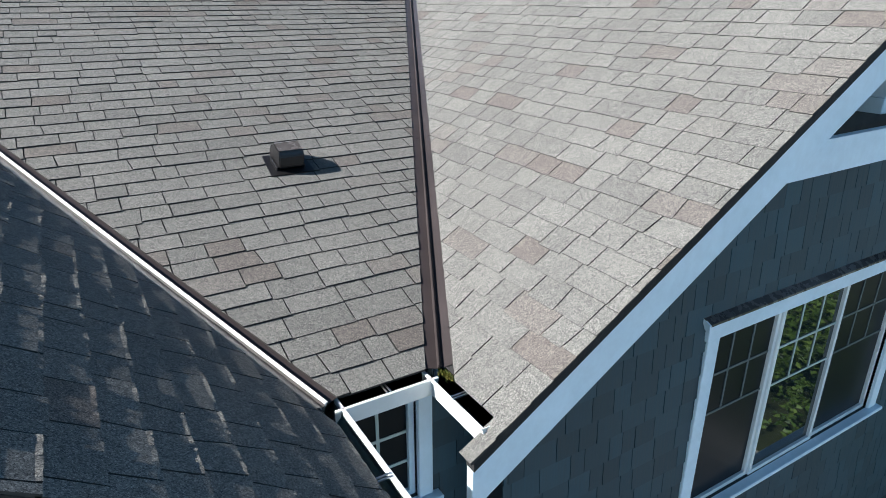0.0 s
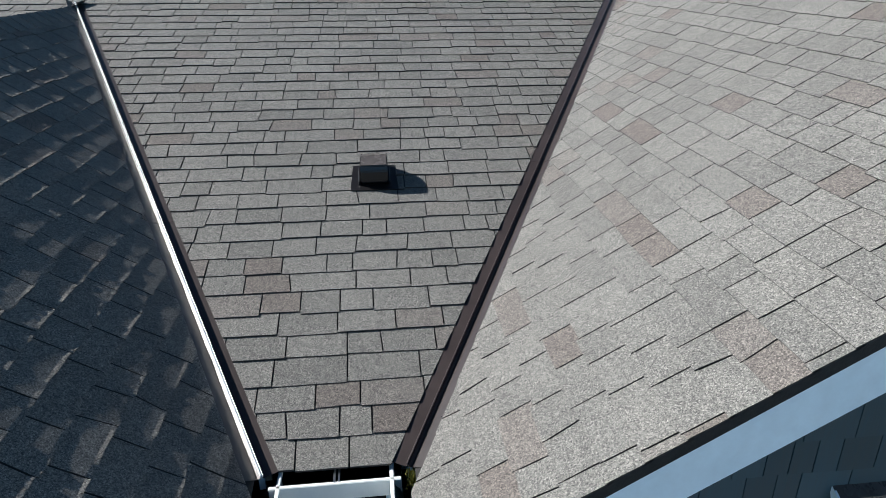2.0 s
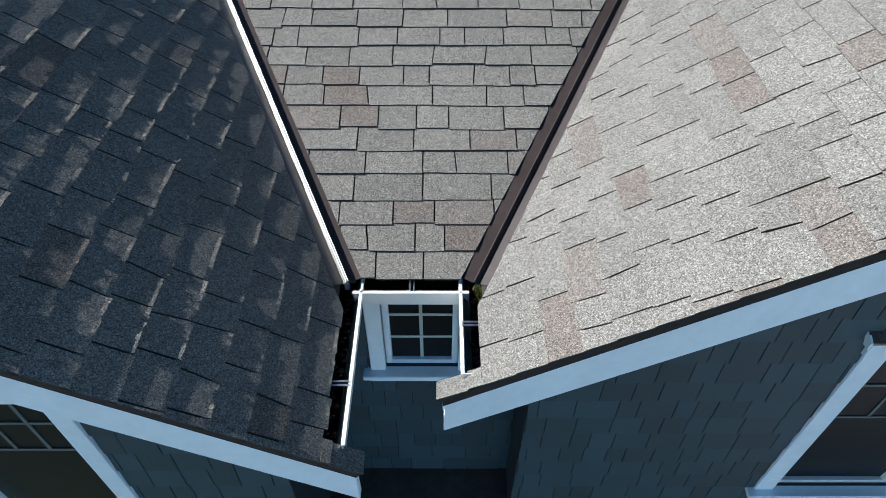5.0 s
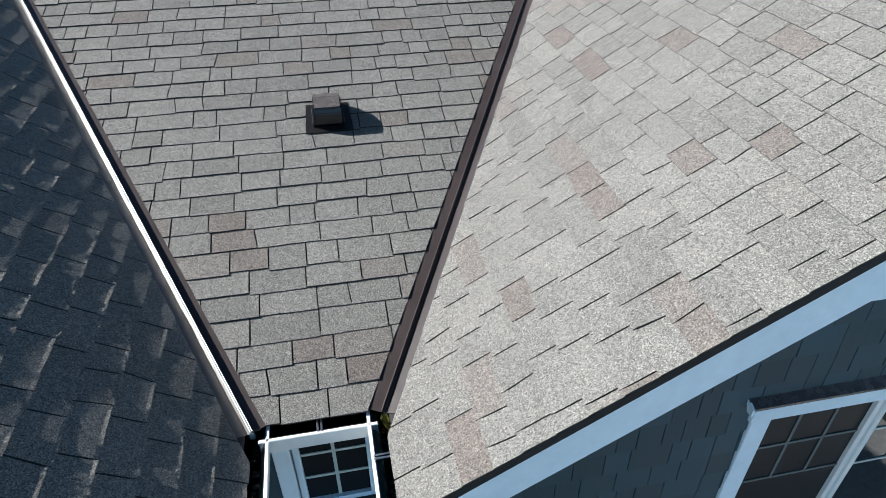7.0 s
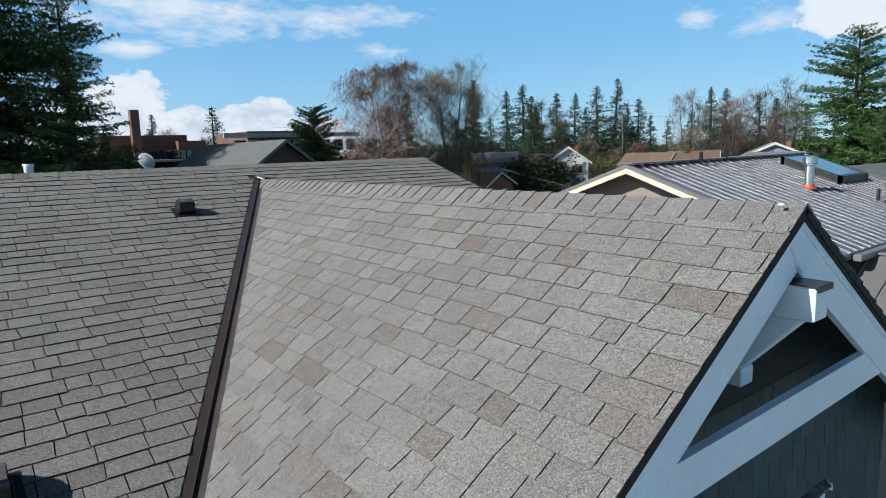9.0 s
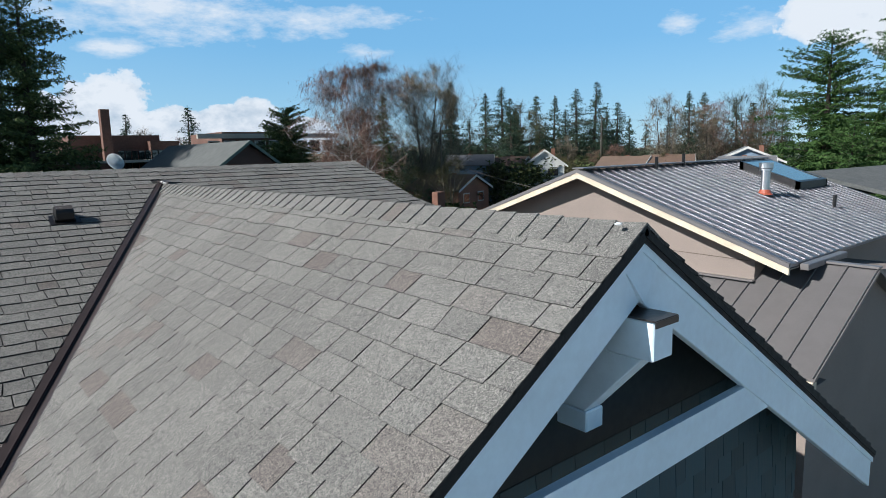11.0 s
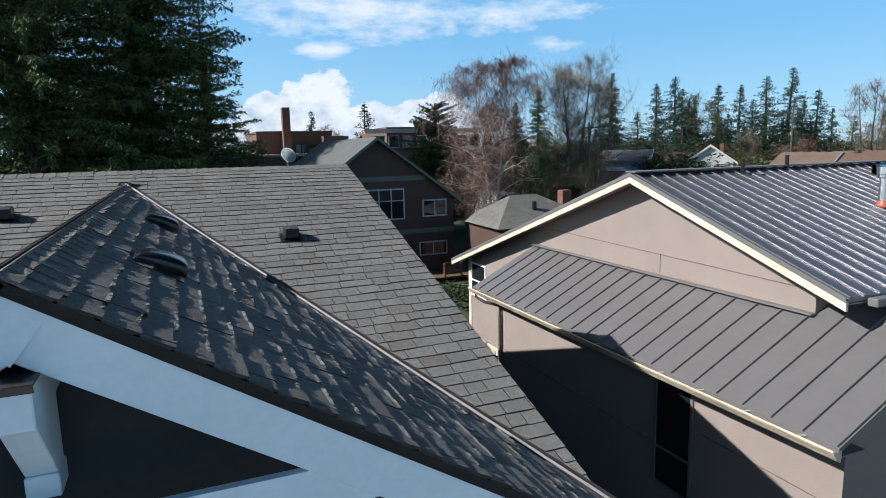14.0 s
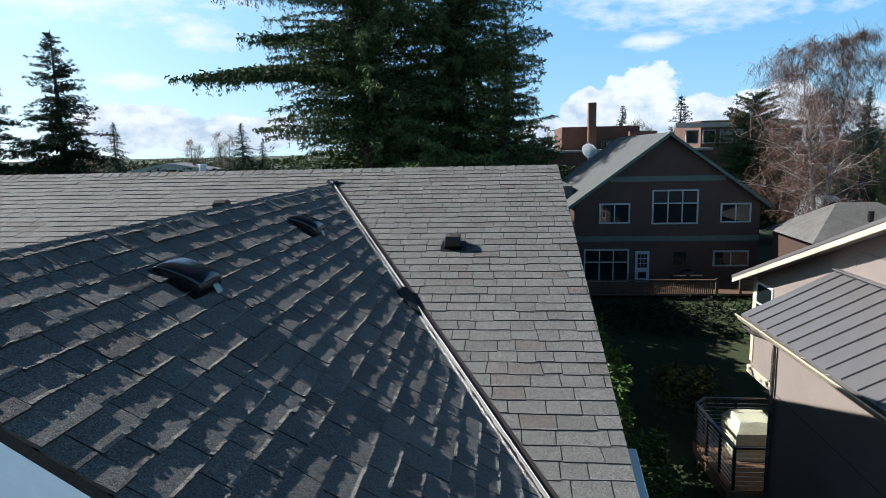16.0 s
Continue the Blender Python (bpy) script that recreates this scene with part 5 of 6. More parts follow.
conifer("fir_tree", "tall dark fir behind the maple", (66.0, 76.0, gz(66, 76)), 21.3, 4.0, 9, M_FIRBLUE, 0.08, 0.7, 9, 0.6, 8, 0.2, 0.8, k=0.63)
conifer("fir_tree", "olive green fir behind the birch", (54.7, 78.4, gz(54.7, 78.4)), 19.0, 3.6, 10, M_PINE, 0.08, 0.7, 9, 0.6, 8, 0.15, 0.8, k=0.63)
conifer("pine_tree", "large bright green pine beyond the metal roof", (57.6, 17.7, GROUND), 16.4, 5.2, 11, M_PINE, 0.08, 0.55, 12, 0.5, 9, 0.05, 0.42)
conifer("pine_tree", "large bright green pine with an open crown", (60.5, 13.6, GROUND), 17.5, 4.6, 12, M_PINE, 0.08, 0.55, 12, 0.5, 9, 0.05, 0.42)
conifer("cypress_tree", "spreading green cypress beside the pines", (50.3, 13.4, GROUND), 9.4, 4.6, 13, M_PINE, 0.03, 0.5, 10, 0.4, 9, 0.1, 0.75)
leader_tree("bare_tree", "leafless tree with pale brown twigs", (72.3, 29.8, gz(72, 30)), 15.0, 14, M_GREYBARK, M_OLIVE, 11.0, 4, 0.2, 1.0, 0.0, 70, 7, 9, 1.2, 0.018, 0.012)
# far line of firs and bare trees: a few models, copied
FAR = []
for k in range(4):
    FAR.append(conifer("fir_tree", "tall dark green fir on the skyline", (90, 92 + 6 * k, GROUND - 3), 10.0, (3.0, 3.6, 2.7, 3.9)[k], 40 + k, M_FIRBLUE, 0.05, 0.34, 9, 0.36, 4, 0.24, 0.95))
    tagged(FAR[-1], group="skyline firs")
spots = [(34.4, 144.4, 20), (46.2, 141.2, 21.8), (89.7, 93.0, 22.1), (91.8, 90.5, 23.2), (86.1, 82.7, 20.1), (111.7, 99.2, 23.1), (114.5, 96.0, 22.7), (117.6, 92.4, 24.1), (120.5, 88.6, 25.4), (123.3, 84.9, 21.0),
         (140.1, 77.0, 23.2), (141.5, 74.0, 22.7), (144.7, 68.2, 20.7), (146.2, 65.0, 20.1), (109, 103, 18.5), (119, 86, 17.5), (128, 80.5, 15.5), (96, 84, 16), (-79.1, 133.1, 18.7), (-54.9, 145.6, 18.5), (-84, 129, 15), (-50, 146, 14), (82, 100, 17), (104, 100, 18), (131, 92, 16), (150, 60, 18), (152, 55, 17), (87, 95, 17), (93, 88, 18.5), (113, 97.5, 17), (116, 94, 19.5), (122, 87, 19), (125, 83, 17), (142, 72, 17), (137, 80, 18), (99, 92, 15), (107, 101, 20), (46, 70, 15), (49, 75, 17), (71, 82, 17.5), (61, 73, 13)]
used = [False] * 4
for k, (x, y, h) in enumerate(spots):
    src = FAR[k % 4]
    s = h / 10.0
    if not used[k % 4]:
        used[k % 4] = True
        src.location, src.scale = (x, y, GROUND - 3.0), (s, s, s)
        settle(src, 0.62)
        continue
    c = copy_thing(src, pose(x, y, GROUND - 3.0, 0, 0, 40 * k))
    c.scale = (s, s, s)
    settle(c, 0.62)
BARE = [leader_tree("bare_tree", "leafless grey-brown tree in the distance", (94.7, 55.5, GROUND - 3), 10.0, 60 + k, M_GREYBARK, (M_TWIG, M_REDTWIG, M_OLIVE)[k], (5.0, 6.0, 6.5)[k], 3, 0.15, 1.0, 0.1, 50, 7, 8, 0.85, 0.017, 0.012) for k in range(3)]
for b in BARE:
    tagged(b, group="distant bare trees")
spots = [(94.7, 55.5, 19, 0), (101, 52, 17, 0), (107.4, 53.5, 18, 1), (112, 49, 16, 1), (95.0, 87.8, 20, 2), (99, 80, 13, 0), (-98.1, 132, 15, 0), (-69.3, 150, 15, 0), (-54.4, 134.9, 16, 0), (-90, 140, 13, 1), (103, 76, 10, 1), (85, 70, 10, 2), (78, 62, 9, 2), (90, 62, 11, 1), (70, 62, 10, 2), (60, 60, 8, 2),
         (20, 150, 15, 0), (40, 150, 17, 0), (48, 150, 15, 1), (45, 52, 8, 2), (120, 70, 14, 0), (125, 62, 14, 1), (80, 46, 9, 2), (36, 46, 7, 2)]
used = [False] * 3
for k, (x, y, h, v) in enumerate(spots):
    src, s = BARE[v], h / 10.0
    if not used[v]:
        used[v] = True
        src.location, src.scale = (x, y, gz(x, y)), (s, s, s)
        settle(src, 0.62)
        continue
    c = copy_thing(src, pose(x, y, gz(x, y), 0, 0, 70 * k))
    c.scale = (s, s, s)
    settle(c, 0.62)


def hedge(name, label, boxes, seed, mat, size=0.16, density=90, k=1.0):
    """Rounded masses of leaf blades over the given boxes (x0, y0, x1, y1, z0, z1)."""
    rng = random.Random(seed)
    verts, faces = [], []
    for x0, y0, x1, y1, z0, z1 in boxes:
        n = int(density * max(1.0, ((x1 - x0) + (y1 - y0)) * (z1 - z0)))
        for _ in range(n):
            a, b, c = rng.uniform(-1, 1), rng.uniform(-1, 1), rng.random()
            k = max(abs(a), abs(b), c) ** 0.4
            p = Vector(((x0 + x1) / 2 + a / max(k, 0.3) * (x1 - x0) / 2 * rng.uniform(0.7, 1.0), (y0 + y1) / 2 + b / max(k, 0.3) * (y1 - y0) / 2 * rng.uniform(0.7, 1.0), z0 + (z1 - z0) * (c ** 0.6) * rng.uniform(0.85, 1.05)))
            p += noise.noise_vector(p * 1.3) * 0.25
            blades(verts, faces, rng, p, 4, size, -0.15, 0.3, 0.5)
    ob = raw(name, verts, faces, mat)
    tagged(ob, label, "hedge", "", "stuff")
    return settle(ob, k)


hedge("laurel_hedge", "glossy green laurel hedge beside the house", [(8.7, 10.3, 10.0, 13.0, GROUND, -4.5), (8.2, 13.0, 9.5, 21, GROUND, -3.4)], 70, M_LAUREL, 0.13, 130)
hedge("garden_hedge", "dark green garden hedge in shade", [(9.5, 20, 18, 23.5, GROUND, -3.6), (9.0, 24, 17.5, 29.5, GROUND, -4.6)], 71, M_FIR, 0.13, 90, 0.785)
hedge("garden_shrub", "dark leafy shrub on the shaded lawn", [(10.6, 15.2, 12.4, 17.0, GROUND, -4.3)], 79, M_SHRUB, 0.15, 110)
# added out of sight below the ridge, to throw shade on the garden
hedge("unseen_shade_hedge", "tall unseen evergreen hedge added to shade the garden behind", [(4.6, 16.0, 6.8, 23.5, GROUND, 0.6), (4.6, 23.0, 7.0, 33.0, GROUND, 0.8)], 76, M_FIR, 0.30, 70)
hedge("far_hedge", "dark clipped hedge far beyond the roof", [(-40, 70, -8, 74, GROUND, 0.6), (-24, 60, -4, 63, GROUND, 0.2), (10, 62, 16, 65, GROUND, 0.4)], 72, M_FIR, 0.35, 16, 0.62)
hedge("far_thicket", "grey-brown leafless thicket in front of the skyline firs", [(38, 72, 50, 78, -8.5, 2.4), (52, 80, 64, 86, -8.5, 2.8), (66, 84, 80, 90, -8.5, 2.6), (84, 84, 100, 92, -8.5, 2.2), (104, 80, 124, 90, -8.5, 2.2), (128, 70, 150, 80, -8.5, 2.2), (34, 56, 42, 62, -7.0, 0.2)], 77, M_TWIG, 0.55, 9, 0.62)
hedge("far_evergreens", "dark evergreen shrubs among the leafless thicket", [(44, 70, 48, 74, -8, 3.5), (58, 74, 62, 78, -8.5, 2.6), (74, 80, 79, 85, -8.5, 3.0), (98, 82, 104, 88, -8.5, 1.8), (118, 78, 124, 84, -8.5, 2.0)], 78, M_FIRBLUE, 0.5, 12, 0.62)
hedge("far_shrubs", "mixed green shrubs between distant houses", [(48, 44, 56, 50, GROUND - 1, 0.9), (60, 50, 70, 58, GROUND - 2, 0.2), (74, 52, 86, 60, GROUND - 3, -0.5), (84, 62, 92, 72, GROUND - 3, 0.5), (95, 66, 101, 72, GROUND - 3, 0.8), (36, 44, 44, 50, GROUND, -1.5), (30, 36, 36, 40, GROUND, -2.2), (110, 78, 128, 86, GROUND - 3, 1.0), (100, 90, 118, 98, GROUND - 3, 1.5), (130, 62, 150, 74, GROUND - 3, 1.0), (20, 130, 60, 140, GROUND - 3, 1.0), (-110, 125, -40, 140, GROUND - 3, 1.5)], 73, M_SHRUB, 0.42, 12, 0.62)


# ---------------------------------------------------------------- houses in the distance
M_FARWALL = [noisy(f"far_wall_{n}", [(0.3, c), (0.7, tuple(v * 1.15 for v in c))], 0.6) for n, c in (("cream", (0.55, 0.50, 0.42)), ("blue", (0.22, 0.30, 0.40)), ("white", (0.68, 0.68, 0.66)), ("brick", (0.26, 0.12, 0.08)))]
M_FARROOF = [noisy(f"far_roof_{n}", [(0.3, c), (0.7, tuple(v * 1.3 for v in c))], 0.8) for n, c in (("brown", (0.16, 0.10, 0.07)), ("grey", (0.16, 0.16, 0.17)), ("tan", (0.17, 0.115, 0.085)))]


def far_house(x, y, w, d, h, rise, turn, wall, roof, label, base=-3.0):
    th = thing("distant_house", label, "house", at=(x, y, base))
    th.rotation_euler = (0, 0, radians(turn))
    bm = B()
    slab(bm, [(-w / 2, -d / 2, -6), (w / 2, -d / 2, -6), (w / 2, -d / 2, h), (0, -d / 2, h + rise), (-w / 2, -d / 2, h)], (0, d, 0))
    part("wall", bm, M_FARWALL[wall], th)
    for s in (-1, 1):
        bm = B()
        slab(bm, [(0, -d / 2 - 0.4, h + rise + 0.05), (s * (w / 2 + 0.5), -d / 2 - 0.4, h - rise * 1.0 / w + 0.0), (s * (w / 2 + 0.5), d / 2 + 0.4, h - rise * 1.0 / w), (0, d / 2 + 0.4, h + rise + 0.05)], (0, 0, 0.12))
        part("roof", bm, M_FARROOF[roof], th)
        bm = B()
        slab(bm, [(0, -d / 2 - 0.42, h + rise + 0.17), (s * (w / 2 + 0.5), -d / 2 - 0.42, h - rise / w + 0.14), (s * (w / 2 + 0.5), -d / 2 - 0.42, h - rise / w - 0.12), (0, -d / 2 - 0.42, h + rise - 0.1)], (0, 0.05, 0))
        part("bargeboard", bm, M_FARWALL[2], th)
    for xx in (-w * 0.25, w * 0.22):
        bm = B()
        box(bm, (xx - 0.8, -d / 2 - 0.05, h - 1.7), (xx + 0.8, -d / 2 + 0.02, h - 0.5))
        win = part("window", bm, M_FARWALL[2], th)
        bm = B()
        box(bm, (xx - 0.7, -d / 2 - 0.07, h - 1.6), (xx + 0.7, -d / 2 - 0.04, h - 0.6))
        part("pane", bm, M_GLASS, win)
    bm = B()
    box(bm, (w * 0.2, 0, h), (w * 0.2 + 0.5, 0.5, h + rise + 0.25))
    part("chimney", bm, M_FARWALL[3], th)
    return settle(th, 0.62)


far_house(61.5, 66.5, 7, 6, 2.4, 1.2, 45, 1, 1, "blue house with a grey roof among distant trees", -2.2)
far_house(65.8, 62.8, 6, 5, 2.4, 1.2, 20, 2, 0, "white house with a brown roof among distant trees", -2.6)
far_house(69.2, 59.4, 5.4, 6, 2.4, 1.9, -46, 2, 0, "white gabled house among distant trees", -2.4)
far_house(76.5, 50.6, 8, 6, 2.2, 1.4, 20, 3, 2, "brick house with a tan roof in the distance", -2.9)
far_house(79.8, 46.0, 8, 6, 2.2, 1.3, 30, 0, 0, "cream house with a brown roof on the slope", -2.7)
far_house(75.5, 33.4, 7, 6, 2.6, 1.5, -62, 1, 1, "pale blue gabled house beyond the metal roof", -2.4)
far_house(69.5, 30.5, 6, 5, 2.2, 1.1, 25, 2, 1, "low white house beside the blue one", -2.6)
far_house(51.0, 59.0, 8, 7, 2.6, 1.5, 20, 3, 0, "brick house with a brown roof below the trees", -5.0)
far_house(-62, 128, 16, 10, 3.4, 1.4, 10, 2, 1, "low white house on the skyline", -4.0)

# low hipped house between the neighbours
lh = thing("low_house", "low house with a weathered grey-brown hipped roof", "house")
settle(lh, 0.78, 0.5)
bm = B()
RLOW = -2.3
ridge_a, ridge_b = (22.7, 31.0, -0.64), (24.6, 31.0, -0.64)
eaves = [(20.3, 28.1, RLOW), (27.6, 28.1, RLOW), (27.6, 33.9, RLOW), (20.5, 33.9, RLOW)]
vs = [bm.verts.new(p) for p in (*eaves, ridge_a, ridge_b)]
for f in ((0, 1, 5, 4), (1, 2, 5), (2, 3, 4, 5), (3, 0, 4)):
    bm.faces.new([vs[i] for i in f])
bmesh.ops.solidify(bm, geom=bm.faces[:], thickness=0.12)
part("roof", bm, noisy("weathered_brown_roof", [(0.3, (0.34, 0.315, 0.295)), (0.7, (0.48, 0.455, 0.43))], 2.0, 0.95, 16.0), lh)
bm = B()
box(bm, (20.75, 28.5, GROUND), (27.2, 33.5, RLOW))
part("wall", bm, M_BROWN, lh)
bm = B()
tube(bm, [(23.6, 29.6, -1.5), (23.6, 29.6, -0.95)], [0.14, 0.14], 10)
part("roof_vent", bm, M_VENT, lh)
bm = B()
box(bm, (25.9, 30.0, -2.6), (26.55, 30.6, -0.42), 0.03)
part("chimney", bm, noisy("dark_chimney_brick", [(0.3, (0.16, 0.075, 0.05)), (0.7, (0.26, 0.13, 0.09))], 3.0), lh, "small dark brick chimney")

# school building far behind
sc = thing("school_building", "large brick school building with a tall chimney stack", "building")
settle(sc, 0.6)
M_BRICK = noisy("red_brown_brick", [(0.3, (0.15, 0.078, 0.058)), (0.7, (0.22, 0.12, 0.09))], 0.4, 0.9, 6.0)
M_CONC = noisy("pale_concrete_band", [(0.3, (0.42, 0.40, 0.36)), (0.7, (0.52, 0.49, 0.44))], 0.5)
for nm, lo, hi, mt_ in (("wing", (17.8, 110, GROUND - 3), (31, 125, 5.9), M_BRICK), ("upper_block", (29, 108, GROUND - 3), (33.5, 120, 4.9), M_BRICK), ("long_wing", (40, 106, GROUND - 3), (54, 122, 6.3), M_BRICK), ("parapet", (35.8, 105.6, 5.2), (62.2, 106.2, 6.0), M_CONC), ("low_wing", (8, 100, GROUND - 3), (22, 109, 1.6), M_BRICK), ("low_roof", (7.6, 99.6, 1.6), (40, 109.4, 1.95), M_CONC)):
    bm = B()
    box(bm, lo, hi)
    part(nm, bm, mt_, sc)
bm = B()
box(bm, (22.0, 107.5, GROUND - 3), (23.3, 108.9, 9.8), 0.05)
part("chimney", bm, M_BRICK, sc)
for k in range(9):
    bm = B()
    box(bm, (37.5 + k * 2.7, 105.55, 2.6), (39.5 + k * 2.7, 105.9, 4.8))
    win = part("window", bm, M_CONC, sc)
    bm = B()
    box(bm, (37.65 + k * 2.7, 105.5, 2.75), (39.35 + k * 2.7, 105.6, 4.65))
    part("pane", bm, M_GLASS, win)
for k in range(7):
    bm = B()
    box(bm, (24.0 + k * 1.0, 107.4, 0.4), (24.8 + k * 1.0, 107.9, 3.4))
    part("pane", bm, M_GLASS, sc)
ds = thing("satellite_dish", "white satellite dish on a low roof", "dish")
settle(ds, 0.66)
bm = B()
rings = []
for i in range(6):
    r = 1.1 * i / 5
    rings.append([bm.verts.new((r * math.cos(a * math.tau / 20), 0.35 * (i / 5) ** 2, r * math.sin(a * math.tau / 20))) for a in range(20)] if i else [bm.verts.new((0, 0, 0))])
for a in range(20):
    bm.faces.new((rings[0][0], rings[1][a], rings[1][(a + 1) % 20]))
    for i in range(1, 5):
        bm.faces.new((rings[i][a], rings[i + 1][a], rings[i + 1][(a + 1) % 20], rings[i][(a + 1) % 20]))
bmesh.ops.solidify(bm, geom=bm.faces[:], thickness=0.04)
bmesh.ops.transform(bm, matrix=Matrix.Translation((18.6, 84.0, 1.75)) @ Matrix.Rotation(radians(200), 4, "Z") @ Matrix.Rotation(radians(25), 4, "X"), verts=bm.verts)
part("dish", bm, M_WHITE, ds, smooth=True)
bm = B()
tube(bm, [(18.6, 84.4, GROUND - 2), (18.6, 84.2, 1.7)], [0.12, 0.12], 8)
part("mast", bm, M_GALV, ds)
van = thing("white_camper", "white camper van parked beyond the brown house", "van")
settle(van, 0.75)
bm = B()
slab(bm, [(26.9, 40, -3.2), (28.4, 40, -3.2), (28.4, 40, -1.6), (28.2, 40, -1.1), (27.2, 40, -1.1), (26.9, 40, -1.8)], (0, 3.4, 0))
bmesh.ops.bevel(bm, geom=bm.edges[:], offset=0.12, segments=2, affect="EDGES")
part("body", bm, M_WHITE, van)
for xx in (27.05, 28.25):
    for yy in (40.7, 42.7):
        bm = B()
        tube(bm, [(xx - 0.12, yy, -3.2), (xx + 0.12, yy, -3.2)], [0.36, 0.36], 16)
        part("wheel", bm, M_VENT, van)
bm = B()
box(bm, (27.2, 39.9, -1.9), (28.15, 39.99, -1.4), 0.01)
part("windscreen", bm, M_GLASS, van)

# utility poles and wires
for x, y, top, nm in ((49.0, 58.0, 4.9, "grey street lamp pole between distant trees"), (105.0, 75.9, 8.3, "dark utility pole with wires in the distance"), (-30.5, 38, 1.6, "bare wooden pole beyond the roof")):
    pl_ = thing("utility_pole", nm, "pole")
    bm = B()
    tube(bm, [(x, y, gz(x, y)), (x, y, top)], [0.14, 0.10], 8)
    part("post", bm, M_GREYBARK, pl_)
    settle(pl_, 0.62)
    bm = B()
    stick(bm, (x - 0.8, y + 0.8, top - 0.6), (x + 0.8, y - 0.8, top - 0.6), 0.1, 0.12)
    part("crossarm", bm, M_GREYBARK, pl_)
for a, b, sag in (((49.0, 58.0, 4.2), (105.0, 75.9, 7.7), 1.0), ((49.0, 58.0, 1.2), (42, 22, -2.6), 0.8), ((105, 75.9, 7.7), (190, 40, 8), 1.2), ((105, 75.9, 7.2), (60, 140, 8.5), 1.2)):
    w_ = thing("overhead_wire", "thin overhead wire between poles", "wire")
    bm = B()
    tube(bm, [Vector(a).lerp(Vector(b), k / 8) - Vector((0, 0, sag * 4 * (k / 8) * (1 - k / 8))) for k in range(9)], [0.025] * 9, 4)
    part("strand", bm, M_GREYBARK, w_)
    settle(w_, 0.62)

# ---------------------------------------------------------------- front yard: driveway, lawn and shrub reflected in the windows
bm = B()
box(bm, (-30, -60, GROUND - 0.05), (34, -7.5, GROUND + 0.012))
setting(obj("road", bm, noisy("grey_road", [(0.3, (0.36, 0.365, 0.37)), (0.7, (0.46, 0.465, 0.47))], 0.5, 0.9, 12.0)), "grey asphalt street and driveway in sun", "road")
bm = B()
box(bm, (4.2, -7.5, GROUND - 0.05), (8.3, -1.2, GROUND + 0.012))
setting(obj("pavement", bm, noisy("concrete_drive", [(0.3, (0.46, 0.46, 0.46)), (0.7, (0.58, 0.58, 0.57))], 0.8, 0.9, 15.0)), "grey concrete driveway slab", "pavement")
hedge("front_shrub", "round sunlit green shrub in the front yard", [(8.5, -5.2, 11.0, -2.4, GROUND, -3.2), (8.6, -2.2, 9.6, -1.3, GROUND, -4.6)], 75, M_LAUREL, 0.12, 120)

# ---------------------------------------------------------------- clouds: a distant sheet of sky
mt = Mat("cloud_sheet", 1.0)
pos = world_pos(mt)
sep = mt.n("ShaderNodeSeparateXYZ")
mt.link(pos, sep.inputs[0])
az = mt.math("MULTIPLY", mt.math("ARCTAN2", sep.outputs[0], sep.outputs[1]), 180 / math.pi)
el = mt.math("MULTIPLY", mt.math("DIVIDE", sep.outputs[2], 2200.0), 180 / math.pi)
puff = mt.noise(0.0085, 9.0, 0.58, pos, (1.0, 1.0, 1.25))
streak = mt.noise(0.0075, 9.0, 0.62, pos, (1.0, 1.0, 2.6))


def bank(clouds):
    """Nearness to the middle of the nearest of several oval clouds: bearing, height, half width, half height."""
    best = None
    for a0, e0, w, h in clouds:
        da = mt.math("DIVIDE", mt.math("SUBTRACT", az, a0), w)
        de = mt.math("DIVIDE", mt.math("SUBTRACT", el, e0), h)
        m = mt.math("SUBTRACT", 1.0, mt.math("SQRT", mt.math("ADD", mt.math("MULTIPLY", da, da), mt.math("MULTIPLY", de, de))))
        best = m if best is None else mt.math("MAXIMUM", best, m)
    return best


def ragged(core, tex, amp):
    return mt.math("ADD", core, mt.math("MULTIPLY", mt.math("SUBTRACT", tex, 0.5), amp))


heap_core = bank([(12.0, 4.0, 3.6, 3.4), (8.2, 3.0, 3.2, 2.2), (16.5, 2.4, 4.0, 1.9), (20.5, 2.6, 2.4, 2.0), (23.5, 3.0, 2.3, 2.2), (27.0, 1.6, 3.0, 1.7), (14.0, 1.0, 14.0, 2.4), (71.5, 9.6, 4.6, 2.6), (75.5, 9.0, 4.0, 3.0), (-30.0, 2.4, 6.0, 2.0), (-22.0, 2.0, 6.0, 1.6), (-120.0, 6.0, 20.0, 5.0), (150.0, 5.0, 16.0, 4.0)])
veil_core = bank([(16.0, 11.6, 12.5, 2.2), (28.0, 11.2, 8.0, 1.2), (12.8, 8.6, 2.6, 0.8), (32.6, 8.6, 2.2, 0.9), (65.5, 9.2, 3.4, 1.5), (60.0, 9.7, 2.0, 0.9), (-25.5, 9.6, 3.0, 1.3), (-36.0, 12.5, 16.0, 2.6), (-31.0, 6.0, 3.5, 0.8), (20.0, 15.5, 22.0, 2.0), (-90.0, 14.0, 30.0, 4.0), (180.0, 12.0, 40.0, 3.0)])
heap = mt.ramp(ragged(heap_core, puff, 1.25), [(0.02, (0, 0, 0)), (0.09, (0.8, 0.8, 0.8)), (0.22, (1, 1, 1))])
veil = mt.ramp(ragged(veil_core, streak, 3.0), [(0.0, (0, 0, 0)), (0.4, (0.35, 0.35, 0.35)), (1.0, (0.85, 0.85, 0.85))])
alpha = mt.math("MAXIMUM", heap, veil)
depth = mt.math("ADD", mt.math("MULTIPLY", mt.noise(0.013, 7.0, 0.6, pos, (1, 1, 1.5)), 0.7), mt.math("MULTIPLY", el, 0.03))
